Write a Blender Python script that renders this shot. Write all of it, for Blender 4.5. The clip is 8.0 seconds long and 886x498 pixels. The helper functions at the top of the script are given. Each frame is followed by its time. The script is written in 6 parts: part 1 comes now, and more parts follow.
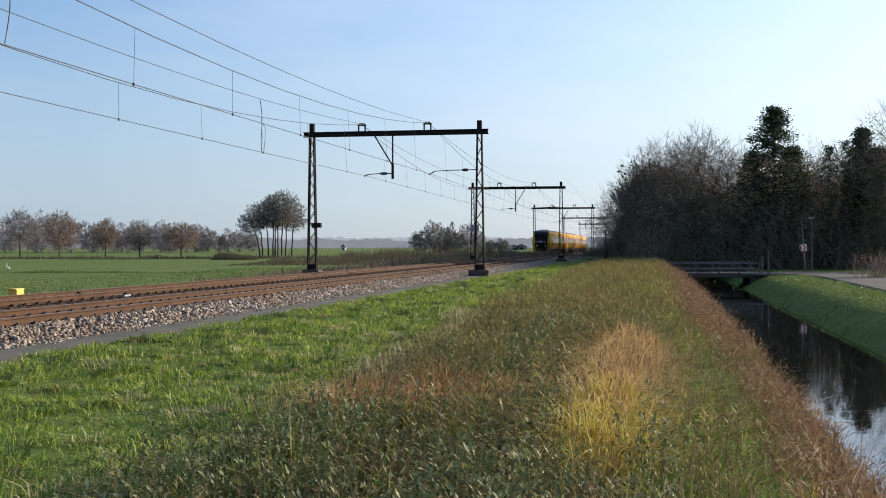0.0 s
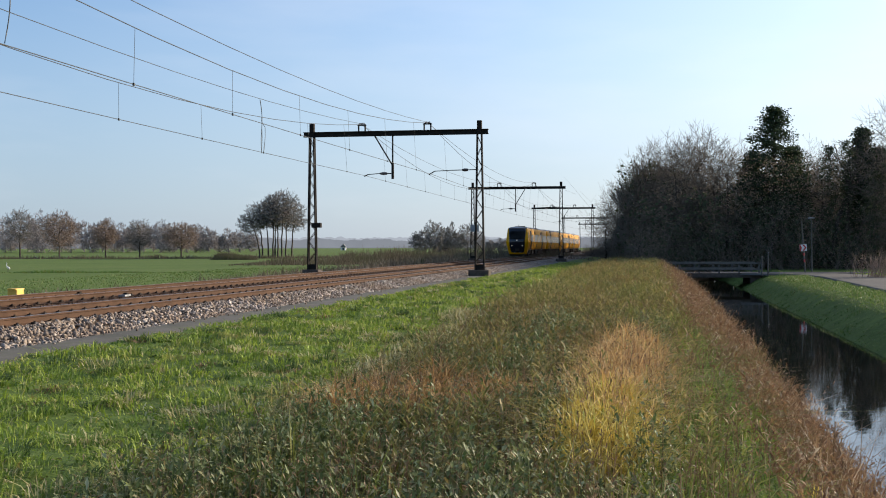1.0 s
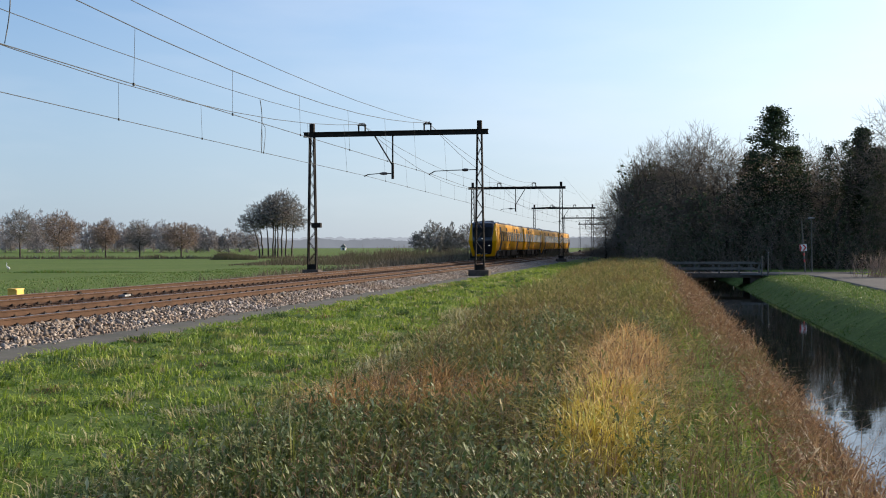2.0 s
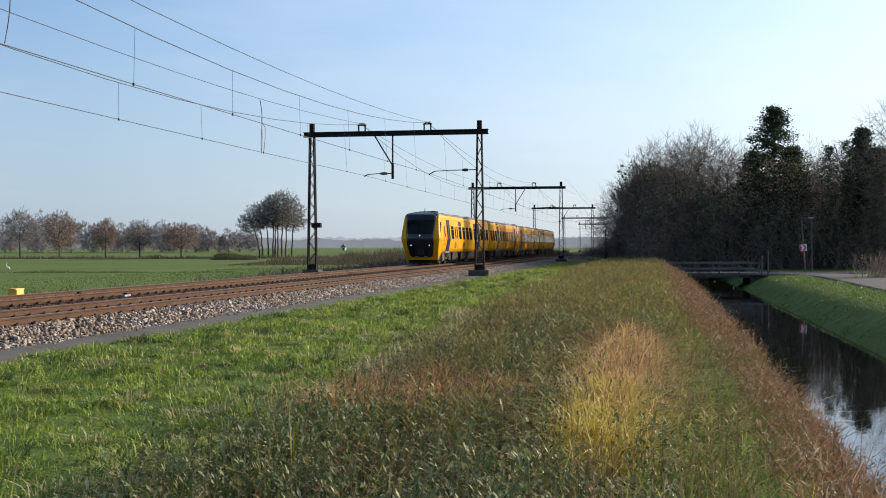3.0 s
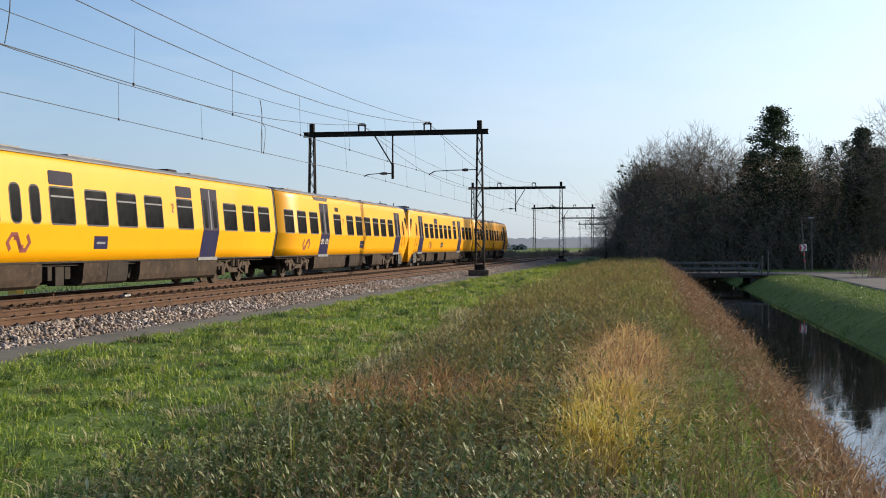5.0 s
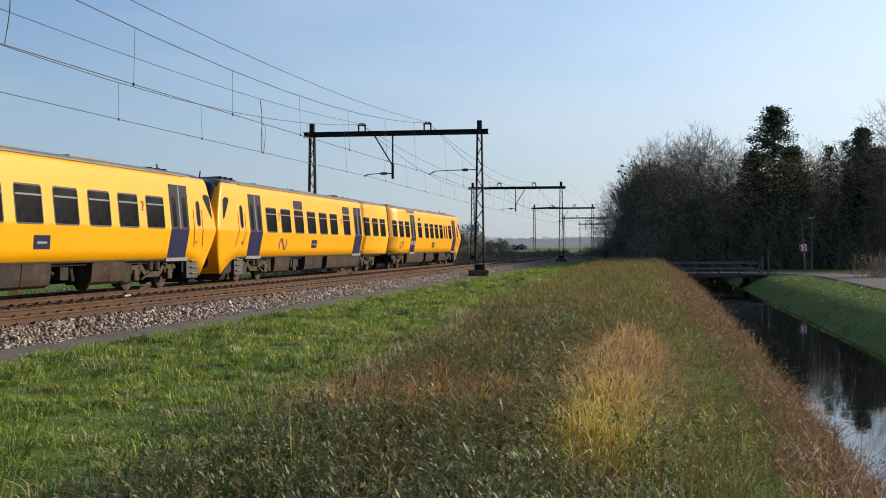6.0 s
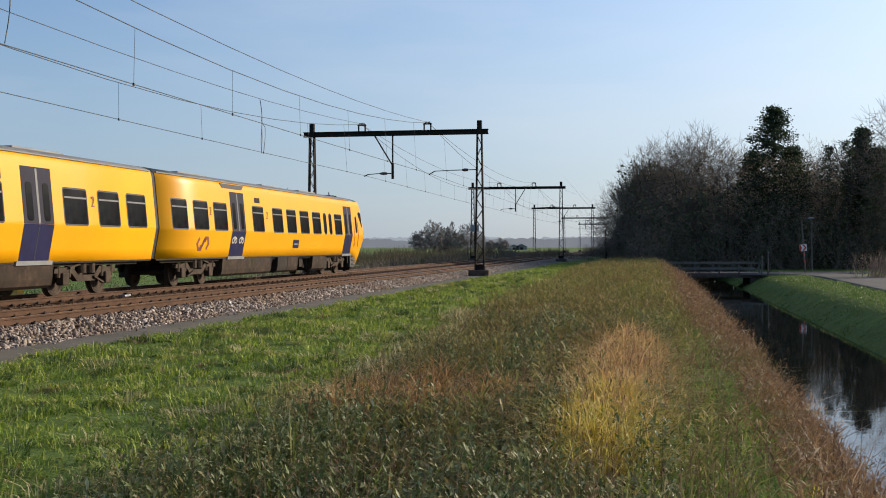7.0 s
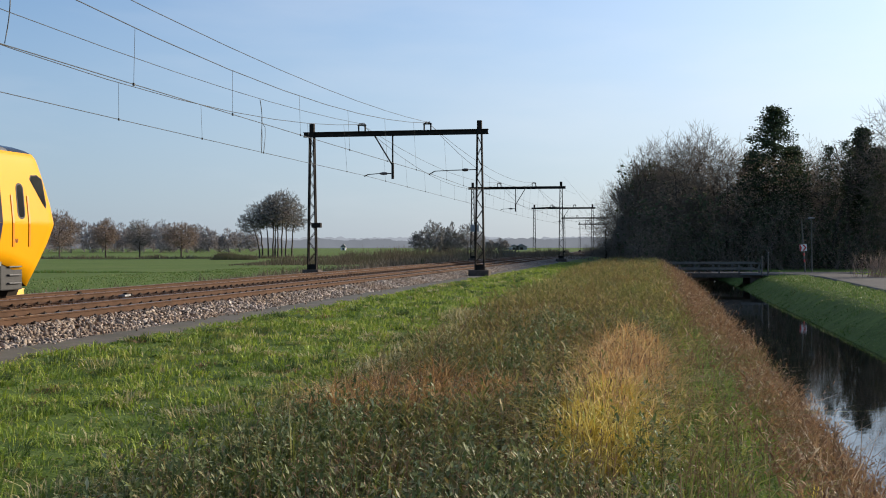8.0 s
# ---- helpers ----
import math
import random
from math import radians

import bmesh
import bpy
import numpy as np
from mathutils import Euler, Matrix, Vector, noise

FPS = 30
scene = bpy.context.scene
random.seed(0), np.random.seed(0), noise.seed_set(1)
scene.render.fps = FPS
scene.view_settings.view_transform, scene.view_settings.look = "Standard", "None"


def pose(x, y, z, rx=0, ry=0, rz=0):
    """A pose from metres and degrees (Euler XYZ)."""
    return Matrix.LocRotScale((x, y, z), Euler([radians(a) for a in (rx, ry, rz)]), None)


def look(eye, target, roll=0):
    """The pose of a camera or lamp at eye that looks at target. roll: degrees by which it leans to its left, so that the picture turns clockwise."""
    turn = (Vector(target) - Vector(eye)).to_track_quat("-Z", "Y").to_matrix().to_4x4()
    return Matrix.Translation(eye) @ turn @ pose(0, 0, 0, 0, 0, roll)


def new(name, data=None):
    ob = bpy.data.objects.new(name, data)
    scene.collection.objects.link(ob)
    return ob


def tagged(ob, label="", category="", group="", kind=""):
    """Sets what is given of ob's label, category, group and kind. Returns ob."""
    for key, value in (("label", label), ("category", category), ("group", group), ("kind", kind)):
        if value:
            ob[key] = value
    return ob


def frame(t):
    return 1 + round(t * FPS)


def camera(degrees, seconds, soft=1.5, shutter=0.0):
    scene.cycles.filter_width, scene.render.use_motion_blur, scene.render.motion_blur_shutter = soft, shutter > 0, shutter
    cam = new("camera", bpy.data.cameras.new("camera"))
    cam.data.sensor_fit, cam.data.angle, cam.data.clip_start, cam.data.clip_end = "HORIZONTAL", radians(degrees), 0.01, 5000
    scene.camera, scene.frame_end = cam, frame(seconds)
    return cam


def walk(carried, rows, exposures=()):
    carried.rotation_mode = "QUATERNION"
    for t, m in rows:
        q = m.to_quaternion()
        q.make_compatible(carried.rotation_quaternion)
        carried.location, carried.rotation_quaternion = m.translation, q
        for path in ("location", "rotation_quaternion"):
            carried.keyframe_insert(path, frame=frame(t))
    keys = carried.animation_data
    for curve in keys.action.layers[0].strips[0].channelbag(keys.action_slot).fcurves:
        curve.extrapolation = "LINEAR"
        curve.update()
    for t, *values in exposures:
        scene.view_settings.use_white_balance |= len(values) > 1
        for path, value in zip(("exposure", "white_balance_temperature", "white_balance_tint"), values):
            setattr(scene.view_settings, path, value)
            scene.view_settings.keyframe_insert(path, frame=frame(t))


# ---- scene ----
# ---------------- camera: it stands still on the bank beside the railway ----------------
EYE = (0.0, 0.0, 1.309)
cam = camera(41.94, 8.0, soft=1.0)
VIEW = look(EYE, (0.0, 100.0, 1.309 - 0.194), -0.09)
walk(cam, [(0.0, VIEW), (8.0, VIEW)], exposures=[(0.0, 0.45), (4.7, 0.45), (5.8, 0.2), (7.2, 0.17), (8.0, 0.27)])

# ---------------- daylight: low winter sun from the front right ----------------
SUN_AZ, SUN_EL = radians(62), radians(17)      # azimuth from +y towards +x
world = bpy.data.worlds.new("sky")
scene.world = world
world.use_nodes = True
wn = world.node_tree
wn.nodes.clear()
sky = wn.nodes.new("ShaderNodeTexSky")
sky.sky_type = 'NISHITA'
sky.sun_disc = False
sky.sun_elevation, sky.sun_rotation = SUN_EL, SUN_AZ
sky.air_density, sky.dust_density, sky.ozone_density = 0.9, 0.8, 3.8
bg = wn.nodes.new("ShaderNodeBackground")
bg.inputs["Strength"].default_value = 0.144
wo = wn.nodes.new("ShaderNodeOutputWorld")
# pale winter haze low over the horizon, all the way round, with faint high cloud
wtc = wn.nodes.new("ShaderNodeTexCoord")
wsep = wn.nodes.new("ShaderNodeSeparateXYZ")
wn.links.new(wtc.outputs["Generated"], wsep.inputs[0])
wramp = wn.nodes.new("ShaderNodeValToRGB")
wramp.color_ramp.elements[0].position, wramp.color_ramp.elements[0].color = 0.0, (0.72, 0.72, 0.72, 1)
wramp.color_ramp.elements[1].position, wramp.color_ramp.elements[1].color = 0.30, (0.0, 0.0, 0.0, 1)
wramp.color_ramp.interpolation = 'EASE'
wn.links.new(wsep.outputs["Z"], wramp.inputs[0])
wmix = wn.nodes.new("ShaderNodeMix")
wmix.data_type = 'RGBA'
wmix.inputs[7].default_value = (2.25, 2.8, 3.6, 1)
wn.links.new(wramp.outputs[0], wmix.inputs[0])
wn.links.new(sky.outputs[0], wmix.inputs[6])
# bright veil round the hidden sun
wdot = wn.nodes.new("ShaderNodeVectorMath")
wdot.operation = 'DOT_PRODUCT'
wdot.inputs[1].default_value = (math.sin(SUN_AZ) * math.cos(SUN_EL), math.cos(SUN_AZ) * math.cos(SUN_EL), math.sin(SUN_EL))
wn.links.new(wtc.outputs["Generated"], wdot.inputs[0])
waur = wn.nodes.new("ShaderNodeValToRGB")
waur.color_ramp.elements[0].position, waur.color_ramp.elements[0].color = 0.18, (0.0, 0.0, 0.0, 1)
waur.color_ramp.elements[1].position, waur.color_ramp.elements[1].color = 1.0, (0.85, 0.85, 0.85, 1)
waur.color_ramp.elements.new(0.50).color = (0.06, 0.06, 0.06, 1)
waur.color_ramp.elements.new(0.76).color = (0.165, 0.165, 0.165, 1)
wn.links.new(wdot.outputs["Value"], waur.inputs[0])
wadd = wn.nodes.new("ShaderNodeMix")
wadd.data_type, wadd.blend_type = 'RGBA', 'ADD'
wadd.inputs[7].default_value = (9.5, 8.2, 6.4, 1)
wn.links.new(waur.outputs[0], wadd.inputs[0])
wmap = wn.nodes.new("ShaderNodeMapping")
wmap.inputs["Scale"].default_value = (1.0, 1.0, 4.5)
wn.links.new(wtc.outputs["Generated"], wmap.inputs[0])
wnoise = wn.nodes.new("ShaderNodeTexNoise")
wnoise.inputs["Scale"].default_value, wnoise.inputs["Detail"].default_value = 4.5, 5.0
wn.links.new(wmap.outputs[0], wnoise.inputs["Vector"])
wcl = wn.nodes.new("ShaderNodeValToRGB")
wcl.color_ramp.elements[0].position, wcl.color_ramp.elements[0].color = 0.50, (0, 0, 0, 1)
wcl.color_ramp.elements[1].position, wcl.color_ramp.elements[1].color = 0.78, (0.16, 0.16, 0.16, 1)
wn.links.new(wnoise.outputs["Fac"], wcl.inputs[0])
wcm = wn.nodes.new("ShaderNodeMix")
wcm.data_type = 'RGBA'
wcm.inputs[7].default_value = (4.5, 4.7, 5.1, 1)
wn.links.new(wcl.outputs[0], wcm.inputs[0])
wn.links.new(wmix.outputs[2], wcm.inputs[6])
wn.links.new(wcm.outputs[2], wadd.inputs[6])
wn.links.new(wadd.outputs[2], bg.inputs[0])
wn.links.new(bg.outputs[0], wo.inputs[0])
sun_data = bpy.data.lights.new("sun", 'SUN')
sun_data.energy, sun_data.angle, sun_data.color = 5.0, radians(0.6), (1.0, 0.86, 0.68)
sun = new("sun", sun_data)
SUN_DIR = Vector((math.sin(SUN_AZ) * math.cos(SUN_EL), math.cos(SUN_AZ) * math.cos(SUN_EL), math.sin(SUN_EL)))
sun.matrix_basis = look(SUN_DIR * 50, (0, 0, 0))

# ---------------- plan of the railway: s along the far track, u to its right ----------------
TH, BEND, TX, TY = 0.18117, -0.00017, -5.808, 60.0


def swing(s):
    """How far the line swings to the right beyond the second portal."""
    x = np.maximum(np.asarray(s, dtype=float) - 68.0, 0.0)
    return 0.000215 * np.minimum(x, 60.0) ** 2 + 0.0258 * np.maximum(x - 60.0, 0.0)


def on_line(s, u=0.0, z=0.0):
    """The place s metres along the line and u metres right of the far track's middle."""
    q = min(max(s, -150.0), 300.0)
    a = TH + BEND * q
    u = u + float(swing(s))
    x = TX + (math.cos(TH) - math.cos(a)) / BEND
    y = TY + (math.sin(a) - math.sin(TH)) / BEND
    return Vector((x + (s - q) * math.sin(a) + u * math.cos(a), y + (s - q) * math.cos(a) - u * math.sin(a), z))


def heading(s):
    return TH + BEND * min(max(s, -150.0), 300.0) + 0.00043 * min(max(s - 68.0, 0.0), 60.0)


def line_pose(s, u=0.0, z=0.0):
    """x to the right of the line, y along it, away from the camera."""
    return Matrix.Translation(on_line(s, u, z)) @ Matrix.Rotation(-heading(s), 4, 'Z')


TRACK_NEAR = 4.1
PORTALS = (-56.0, 5.9, 67.9, 136.0, 203.9, 276.0)
WATER_Z = -1.9


def ease(a, b, x):
    x = min(max((x - a) / (b - a), 0.0), 1.0)
    return x * x * (3 - 2 * x)


PROFILE = ((-4000, -0.95), (-60, -0.95), (-14, -0.9), (-9, -1.0), (-6.0, -0.75), (-4.2, -0.5), (-3.2, -0.38), (6.2, -0.36), (7.6, -0.34), (12, -0.38), (15.5, -0.30),
           (17.0, -0.33), (18.0, -0.95), (19.3, -2.0), (20.2, -2.5), (22.0, -2.5), (23.0, -1.95), (24.8, -0.9), (26.5, -0.82), (40, -0.75), (4000, -0.75))


def ground_z(s, u):
    for (a, za), (b, zb) in zip(PROFILE, PROFILE[1:]):
        if u <= b:
            z = za + (zb - za) * (u - a) / (b - a)
            break
    if u < -6:
        z += 0.55 * ease(160, 700, s)
    if 7.0 < u < 19:
        p = Vector((s * 0.35, u * 0.35, 0.0))
        z += 0.10 * noise.noise(p) * ease(7.0, 9.0, u) + 0.05 * noise.noise(p * 3.1)
        if s < -20:
            z += 0.05 * noise.noise(Vector((s * 1.7, u * 1.7, 4.0))) * ease(7.4, 8.4, u)
        z -= 0.14 * math.exp(-((u - 16.95) / 0.22) ** 2) * ease(-53, -48, s) * (1 - ease(-40, -34, s))
        z += 0.16 * math.exp(-((u - 16.3) / 0.4) ** 2) * ease(-52, -48, s) * (1 - ease(-40, -36, s))
    return z


# ---------------- mesh helpers ----------------
def mesh_of(name, verts, faces, mats=(), smooth=False, slots=None):
    me = bpy.data.meshes.new(name)
    me.from_pydata([tuple(v) for v in verts], [], faces)
    for m in mats:
        me.materials.append(m)
    if slots is not None:
        me.polygons.foreach_set("material_index", slots)
    if smooth:
        me.polygons.foreach_set("use_smooth", [True] * len(me.polygons))
    me.update()
    return me


def mesh_np(name, verts, tris, mat, smooth=False):
    """A mesh of triangles from numpy arrays."""
    me = bpy.data.meshes.new(name)
    nv, nt = len(verts), len(tris)
    me.vertices.add(nv)
    me.vertices.foreach_set("co", np.asarray(verts, dtype=np.float32).ravel())
    me.loops.add(nt * 3)
    me.loops.foreach_set("vertex_index", np.asarray(tris, dtype=np.int32).ravel())
    me.polygons.add(nt)
    me.polygons.foreach_set("loop_start", np.arange(0, nt * 3, 3, dtype=np.int32))
    if smooth:
        me.polygons.foreach_set("use_smooth", np.ones(nt, dtype=bool))
    me.materials.append(mat)
    me.update(calc_edges=True)
    return me


def part(name, bm, material, parent=None, label="", m=None, smooth=False):
    """Links a bmesh as one mesh object under a thing or a part."""
    me = bpy.data.meshes.new(name)
    bm.normal_update()
    bm.to_mesh(me)
    bm.free()
    me.materials.append(material)
    if smooth:
        me.polygons.foreach_set("use_smooth", [True] * len(me.polygons))
    ob = new(name, me)
    if parent is not None:
        ob.parent = parent
    if m is not None:
        ob.matrix_basis = m
    if label:
        ob["label"] = label
    return ob


def share(name, me, parent, m=None, label=""):
    ob = new(name, me)
    ob.parent = parent
    if m is not None:
        ob.matrix_basis = m
    if label:
        ob["label"] = label
    return ob


def thing(name, m, label, category, group="", kind=""):
    ob = new(name)
    ob.empty_display_size = 0.2
    ob.matrix_basis = m
    return tagged(ob, label, category, group, kind)


def add_box(bm, c, size, rot=None, bevel=0.0):
    m = Matrix.Translation(c) @ (rot or Matrix()) @ Matrix.Diagonal((size[0], size[1], size[2], 1))
    g = bmesh.ops.create_cube(bm, size=1.0, matrix=m)
    if bevel:
        edges = {e for v in g["verts"] for e in v.link_edges}
        bmesh.ops.bevel(bm, geom=list(edges), offset=bevel, segments=2, affect='EDGES', profile=0.6)
    return g["verts"]


def add_bar(bm, a, b, w, d=None):
    """A square bar from a to b."""
    a, b = Vector(a), Vector(b)
    rot = (b - a).to_track_quat('Y', 'Z').to_matrix().to_4x4()
    add_box(bm, (a + b) / 2, (w, (b - a).length, d or w), rot)


def add_rod(bm, a, b, r, r2=None, seg=10):
    a, b = Vector(a), Vector(b)
    rot = (b - a).to_track_quat('Z', 'Y').to_matrix().to_4x4()
    m = Matrix.Translation((a + b) / 2) @ rot
    bmesh.ops.create_cone(bm, cap_ends=True, segments=seg, radius1=r, radius2=r if r2 is None else r2, depth=(b - a).length, matrix=m)


def add_prism(bm, outline, y0, y1, axis='y'):
    """A closed outline of (x, z) drawn out from y0 to y1 (or of (y, z) along x)."""
    def p(q, t):
        return (q[0], t, q[1]) if axis == 'y' else (t, q[0], q[1])
    lo = [bm.verts.new(p(q, y0)) for q in outline]
    hi = [bm.verts.new(p(q, y1)) for q in outline]
    n = len(outline)
    faces = [bm.faces.new(lo), bm.faces.new(list(reversed(hi)))]
    for i in range(n):
        faces.append(bm.faces.new((lo[i], hi[i], hi[(i + 1) % n], lo[(i + 1) % n])))
    bmesh.ops.recalc_face_normals(bm, faces=faces)
    return faces


# ---------------- materials ----------------
def mat_base(name):
    m = bpy.data.materials.new(name)
    m.use_nodes = True
    nt = m.node_tree
    return m, nt, nt.nodes["Principled BSDF"]


def node(nt, kind, **inputs):
    n = nt.nodes.new(kind)
    for k, v in inputs.items():
        n.inputs[k.replace("_", " ")].default_value = v
    return n


def ramp(nt, fac, stops):
    r = nt.nodes.new("ShaderNodeValToRGB")
    while len(r.color_ramp.elements) < len(stops):
        r.color_ramp.elements.new(0.5)
    for e, (p, c) in zip(r.color_ramp.elements, stops):
        e.position, e.color = p, (*c, 1)
    nt.links.new(fac, r.inputs[0])
    return r.outputs[0]


def noise_fac(nt, scale, detail=4.0, rough=0.6, coords="Object", stretch=None):
    tc = nt.nodes.new("ShaderNodeTexCoord")
    out = tc.outputs[coords]
    if stretch:
        mp = nt.nodes.new("ShaderNodeMapping")
        mp.inputs["Scale"].default_value = stretch
        nt.links.new(out, mp.inputs[0])
        out = mp.outputs[0]
    n = node(nt, "ShaderNodeTexNoise", Scale=scale, Detail=detail, Roughness=rough)
    nt.links.new(out, n.inputs["Vector"])
    return n.outputs["Fac"]


def mix(nt, fac, a, b, mode='MIX'):
    n = nt.nodes.new("ShaderNodeMix")
    n.data_type, n.blend_type = 'RGBA', mode
    for sock, v in ((n.inputs[0], fac), (n.inputs[6], a), (n.inputs[7], b)):
        if isinstance(v, (int, float)):
            sock.default_value = v
        elif isinstance(v, tuple):
            sock.default_value = (*v, 1)
        else:
            nt.links.new(v, sock)
    return n.outputs[2]


def bump(nt, bsdf, fac, strength, dist=0.02):
    b = node(nt, "ShaderNodeBump", Strength=strength, Distance=dist)
    nt.links.new(fac, b.inputs["Height"])
    nt.links.new(b.outputs[0], bsdf.inputs["Normal"])


def surface(name, a, b, scale=3.0, rough=0.7, metal=0.0, fine=40.0, relief=0.15, dist=0.01, stretch=None, coat=0.0, dirt=None):
    """A surface that goes between two colours at two scales."""
    m, nt, bs = mat_base(name)
    big = noise_fac(nt, scale, stretch=stretch)
    small = noise_fac(nt, fine, 3.0, stretch=stretch)
    c = ramp(nt, big, [(0.3, a), (0.7, b)])
    c2 = ramp(nt, small, [(0.3, (0.82, 0.82, 0.82)), (0.7, (1.15, 1.15, 1.15))])
    c = mix(nt, 1.0, c, c2, 'MULTIPLY')
    if dirt:
        d = noise_fac(nt, scale * 2.3, 6.0, 0.7)
        dd = ramp(nt, d, [(0.5, (0, 0, 0)), (0.68, (1, 1, 1))])
        c = mix(nt, dd, c, dirt)
    nt.links.new(c, bs.inputs["Base Color"])
    bs.inputs["Roughness"].default_value = rough
    bs.inputs["Metallic"].default_value = metal
    bs.inputs["Coat Weight"].default_value = coat
    if rough >= 0.75:
        bs.inputs["Specular IOR Level"].default_value = 0.12
    if relief:
        bump(nt, bs, small, relief, dist)
    return m


def island_mat(name, stops, patch=None, patch_scale=0.3, rough=0.8, spec=0.15, translucent=0.0):
    """Blades, stones or leaves: a colour of its own for each, over patches of ground-sized variation."""
    m, nt, bs = mat_base(name)
    g = nt.nodes.new("ShaderNodeNewGeometry")
    c = ramp(nt, g.outputs["Random Per Island"], stops)
    if patch:
        f = noise_fac(nt, patch_scale, 5.0, 0.65)
        pf = ramp(nt, f, [(0.42, (0, 0, 0)), (0.62, (1, 1, 1))])
        c = mix(nt, pf, c, mix(nt, 0.75, c, patch))
    nt.links.new(c, bs.inputs["Base Color"])
    bs.inputs["Roughness"].default_value = rough
    bs.inputs["Specular IOR Level"].default_value = spec
    if translucent:
        out = nt.nodes["Material Output"]
        tr = nt.nodes.new("ShaderNodeBsdfTranslucent")
        nt.links.new(c, tr.inputs[0])
        mx = nt.nodes.new("ShaderNodeMixShader")
        mx.inputs[0].default_value = translucent
        nt.links.new(bs.outputs[0], mx.inputs[1])
        nt.links.new(tr.outputs[0], mx.inputs[2])
        nt.links.new(mx.outputs[0], out.inputs["Surface"])
    return m


def random_mat(name, stops, rough=0.8, fine=30.0, relief=0.2, metal=0.0):
    """A colour of its own for each object."""
    m, nt, bs = mat_base(name)
    o = nt.nodes.new("ShaderNodeObjectInfo")
    c = ramp(nt, o.outputs["Random"], stops)
    small = noise_fac(nt, fine, 3.0)
    c2 = ramp(nt, small, [(0.3, (0.75, 0.75, 0.75)), (0.7, (1.2, 1.2, 1.2))])
    nt.links.new(mix(nt, 1.0, c, c2, 'MULTIPLY'), bs.inputs["Base Color"])
    bs.inputs["Roughness"].default_value, bs.inputs["Metallic"].default_value = rough, metal
    bs.inputs["Specular IOR Level"].default_value = 0.12
    if relief:
        bump(nt, bs, small, relief, 0.01)
    return m


def glow(name, color, strength):
    m, nt, bs = mat_base(name)
    bs.inputs["Base Color"].default_value = (*color, 1)
    bs.inputs["Emission Color"].default_value = (*color, 1)
    bs.inputs["Emission Strength"].default_value = strength
    return m


YELLOW, nt_, bs_ = mat_base("yellow_paint")
nt_.links.new(ramp(nt_, noise_fac(nt_, 0.5, 3.0), [(0.3, (0.70, 0.315, 0.001)), (0.7, (0.74, 0.338, 0.0015))]), bs_.inputs["Base Color"])
bs_.inputs["Roughness"].default_value, bs_.inputs["Specular IOR Level"].default_value = 0.4, 0.22
NAVY = surface("navy_paint", (0.022, 0.022, 0.058), (0.03, 0.03, 0.075), 2.0, 0.4, relief=0.03)
DOOR_GREY = surface("door_grey_paint", (0.026, 0.024, 0.036), (0.034, 0.032, 0.046), 2.0, 0.6, relief=0.03)
for m_ in (NAVY, DOOR_GREY):
    m_.node_tree.nodes["Principled BSDF"].inputs["IOR"].default_value = 1.15
FRONT_BLACK = surface("front_black_panel", (0.012, 0.013, 0.018), (0.02, 0.021, 0.028), 2.0, 0.22, relief=0.02)
ROOF_GREY = surface("roof_grey", (0.12, 0.115, 0.11), (0.19, 0.185, 0.18), 1.5, 0.6, relief=0.1, dirt=(0.12, 0.10, 0.08))
SKIRT = surface("skirt_brake_dust", (0.022, 0.016, 0.012), (0.055, 0.038, 0.026), 1.4, 0.8, relief=0.1, dirt=(0.075, 0.05, 0.034))
UNDER = surface("underframe_grime", (0.02, 0.017, 0.015), (0.045, 0.035, 0.027), 2.5, 0.8, relief=0.2)
BOGIE = surface("bogie_rust", (0.032, 0.024, 0.018), (0.085, 0.06, 0.042), 3.0, 0.8, relief=0.25)
RUBBER = surface("black_rubber", (0.015, 0.015, 0.016), (0.03, 0.03, 0.03), 5.0, 0.7)
ORANGE = surface("orange_rail_paint", (0.70, 0.22, 0.01), (0.75, 0.26, 0.02), 4.0, 0.4)
RED_INK = surface("dark_red_marking", (0.16, 0.03, 0.02), (0.2, 0.04, 0.03), 4.0, 0.5)
BAR_GREY = surface("dull_aluminium_bar", (0.05, 0.05, 0.054), (0.075, 0.075, 0.08), 3.0, 0.5, relief=0)
PALE_SIGN = surface("pale_pictogram", (0.5, 0.47, 0.36), (0.58, 0.55, 0.42), 3.0, 0.6, relief=0)
LAMP_ON = glow("headlight_lit", (1.0, 0.93, 0.75), 0.35)


def glass_mat():
    m, nt, bs = mat_base("tinted_train_glass")
    f = noise_fac(nt, 0.9, 3.0)
    nt.links.new(ramp(nt, f, [(0.35, (0.008, 0.009, 0.010)), (0.7, (0.03, 0.03, 0.03))]), bs.inputs["Base Color"])
    bs.inputs["Roughness"].default_value = 0.06
    bs.inputs["IOR"].default_value = 1.045
    return m


GLASS = glass_mat()
MAST = surface("weathered_dark_steel", (0.012, 0.011, 0.010), (0.026, 0.022, 0.019), 3.0, 0.8, relief=0.15, dirt=(0.04, 0.026, 0.018))
CONCRETE_DARK = surface("stained_concrete", (0.07, 0.056, 0.047), (0.125, 0.10, 0.083), 3.0, 0.9, relief=0.3)
COPPER = surface("weathered_wire", (0.03, 0.035, 0.035), (0.05, 0.05, 0.05), 2.0, 0.6, metal=0.4, relief=0)
PORCELAIN = surface("brown_insulator", (0.05, 0.035, 0.03), (0.08, 0.05, 0.04), 6.0, 0.3)
RAIL_RUST = surface("rusty_rail_side", (0.062, 0.034, 0.02), (0.10, 0.055, 0.033), 2.0, 0.8, relief=0.2)
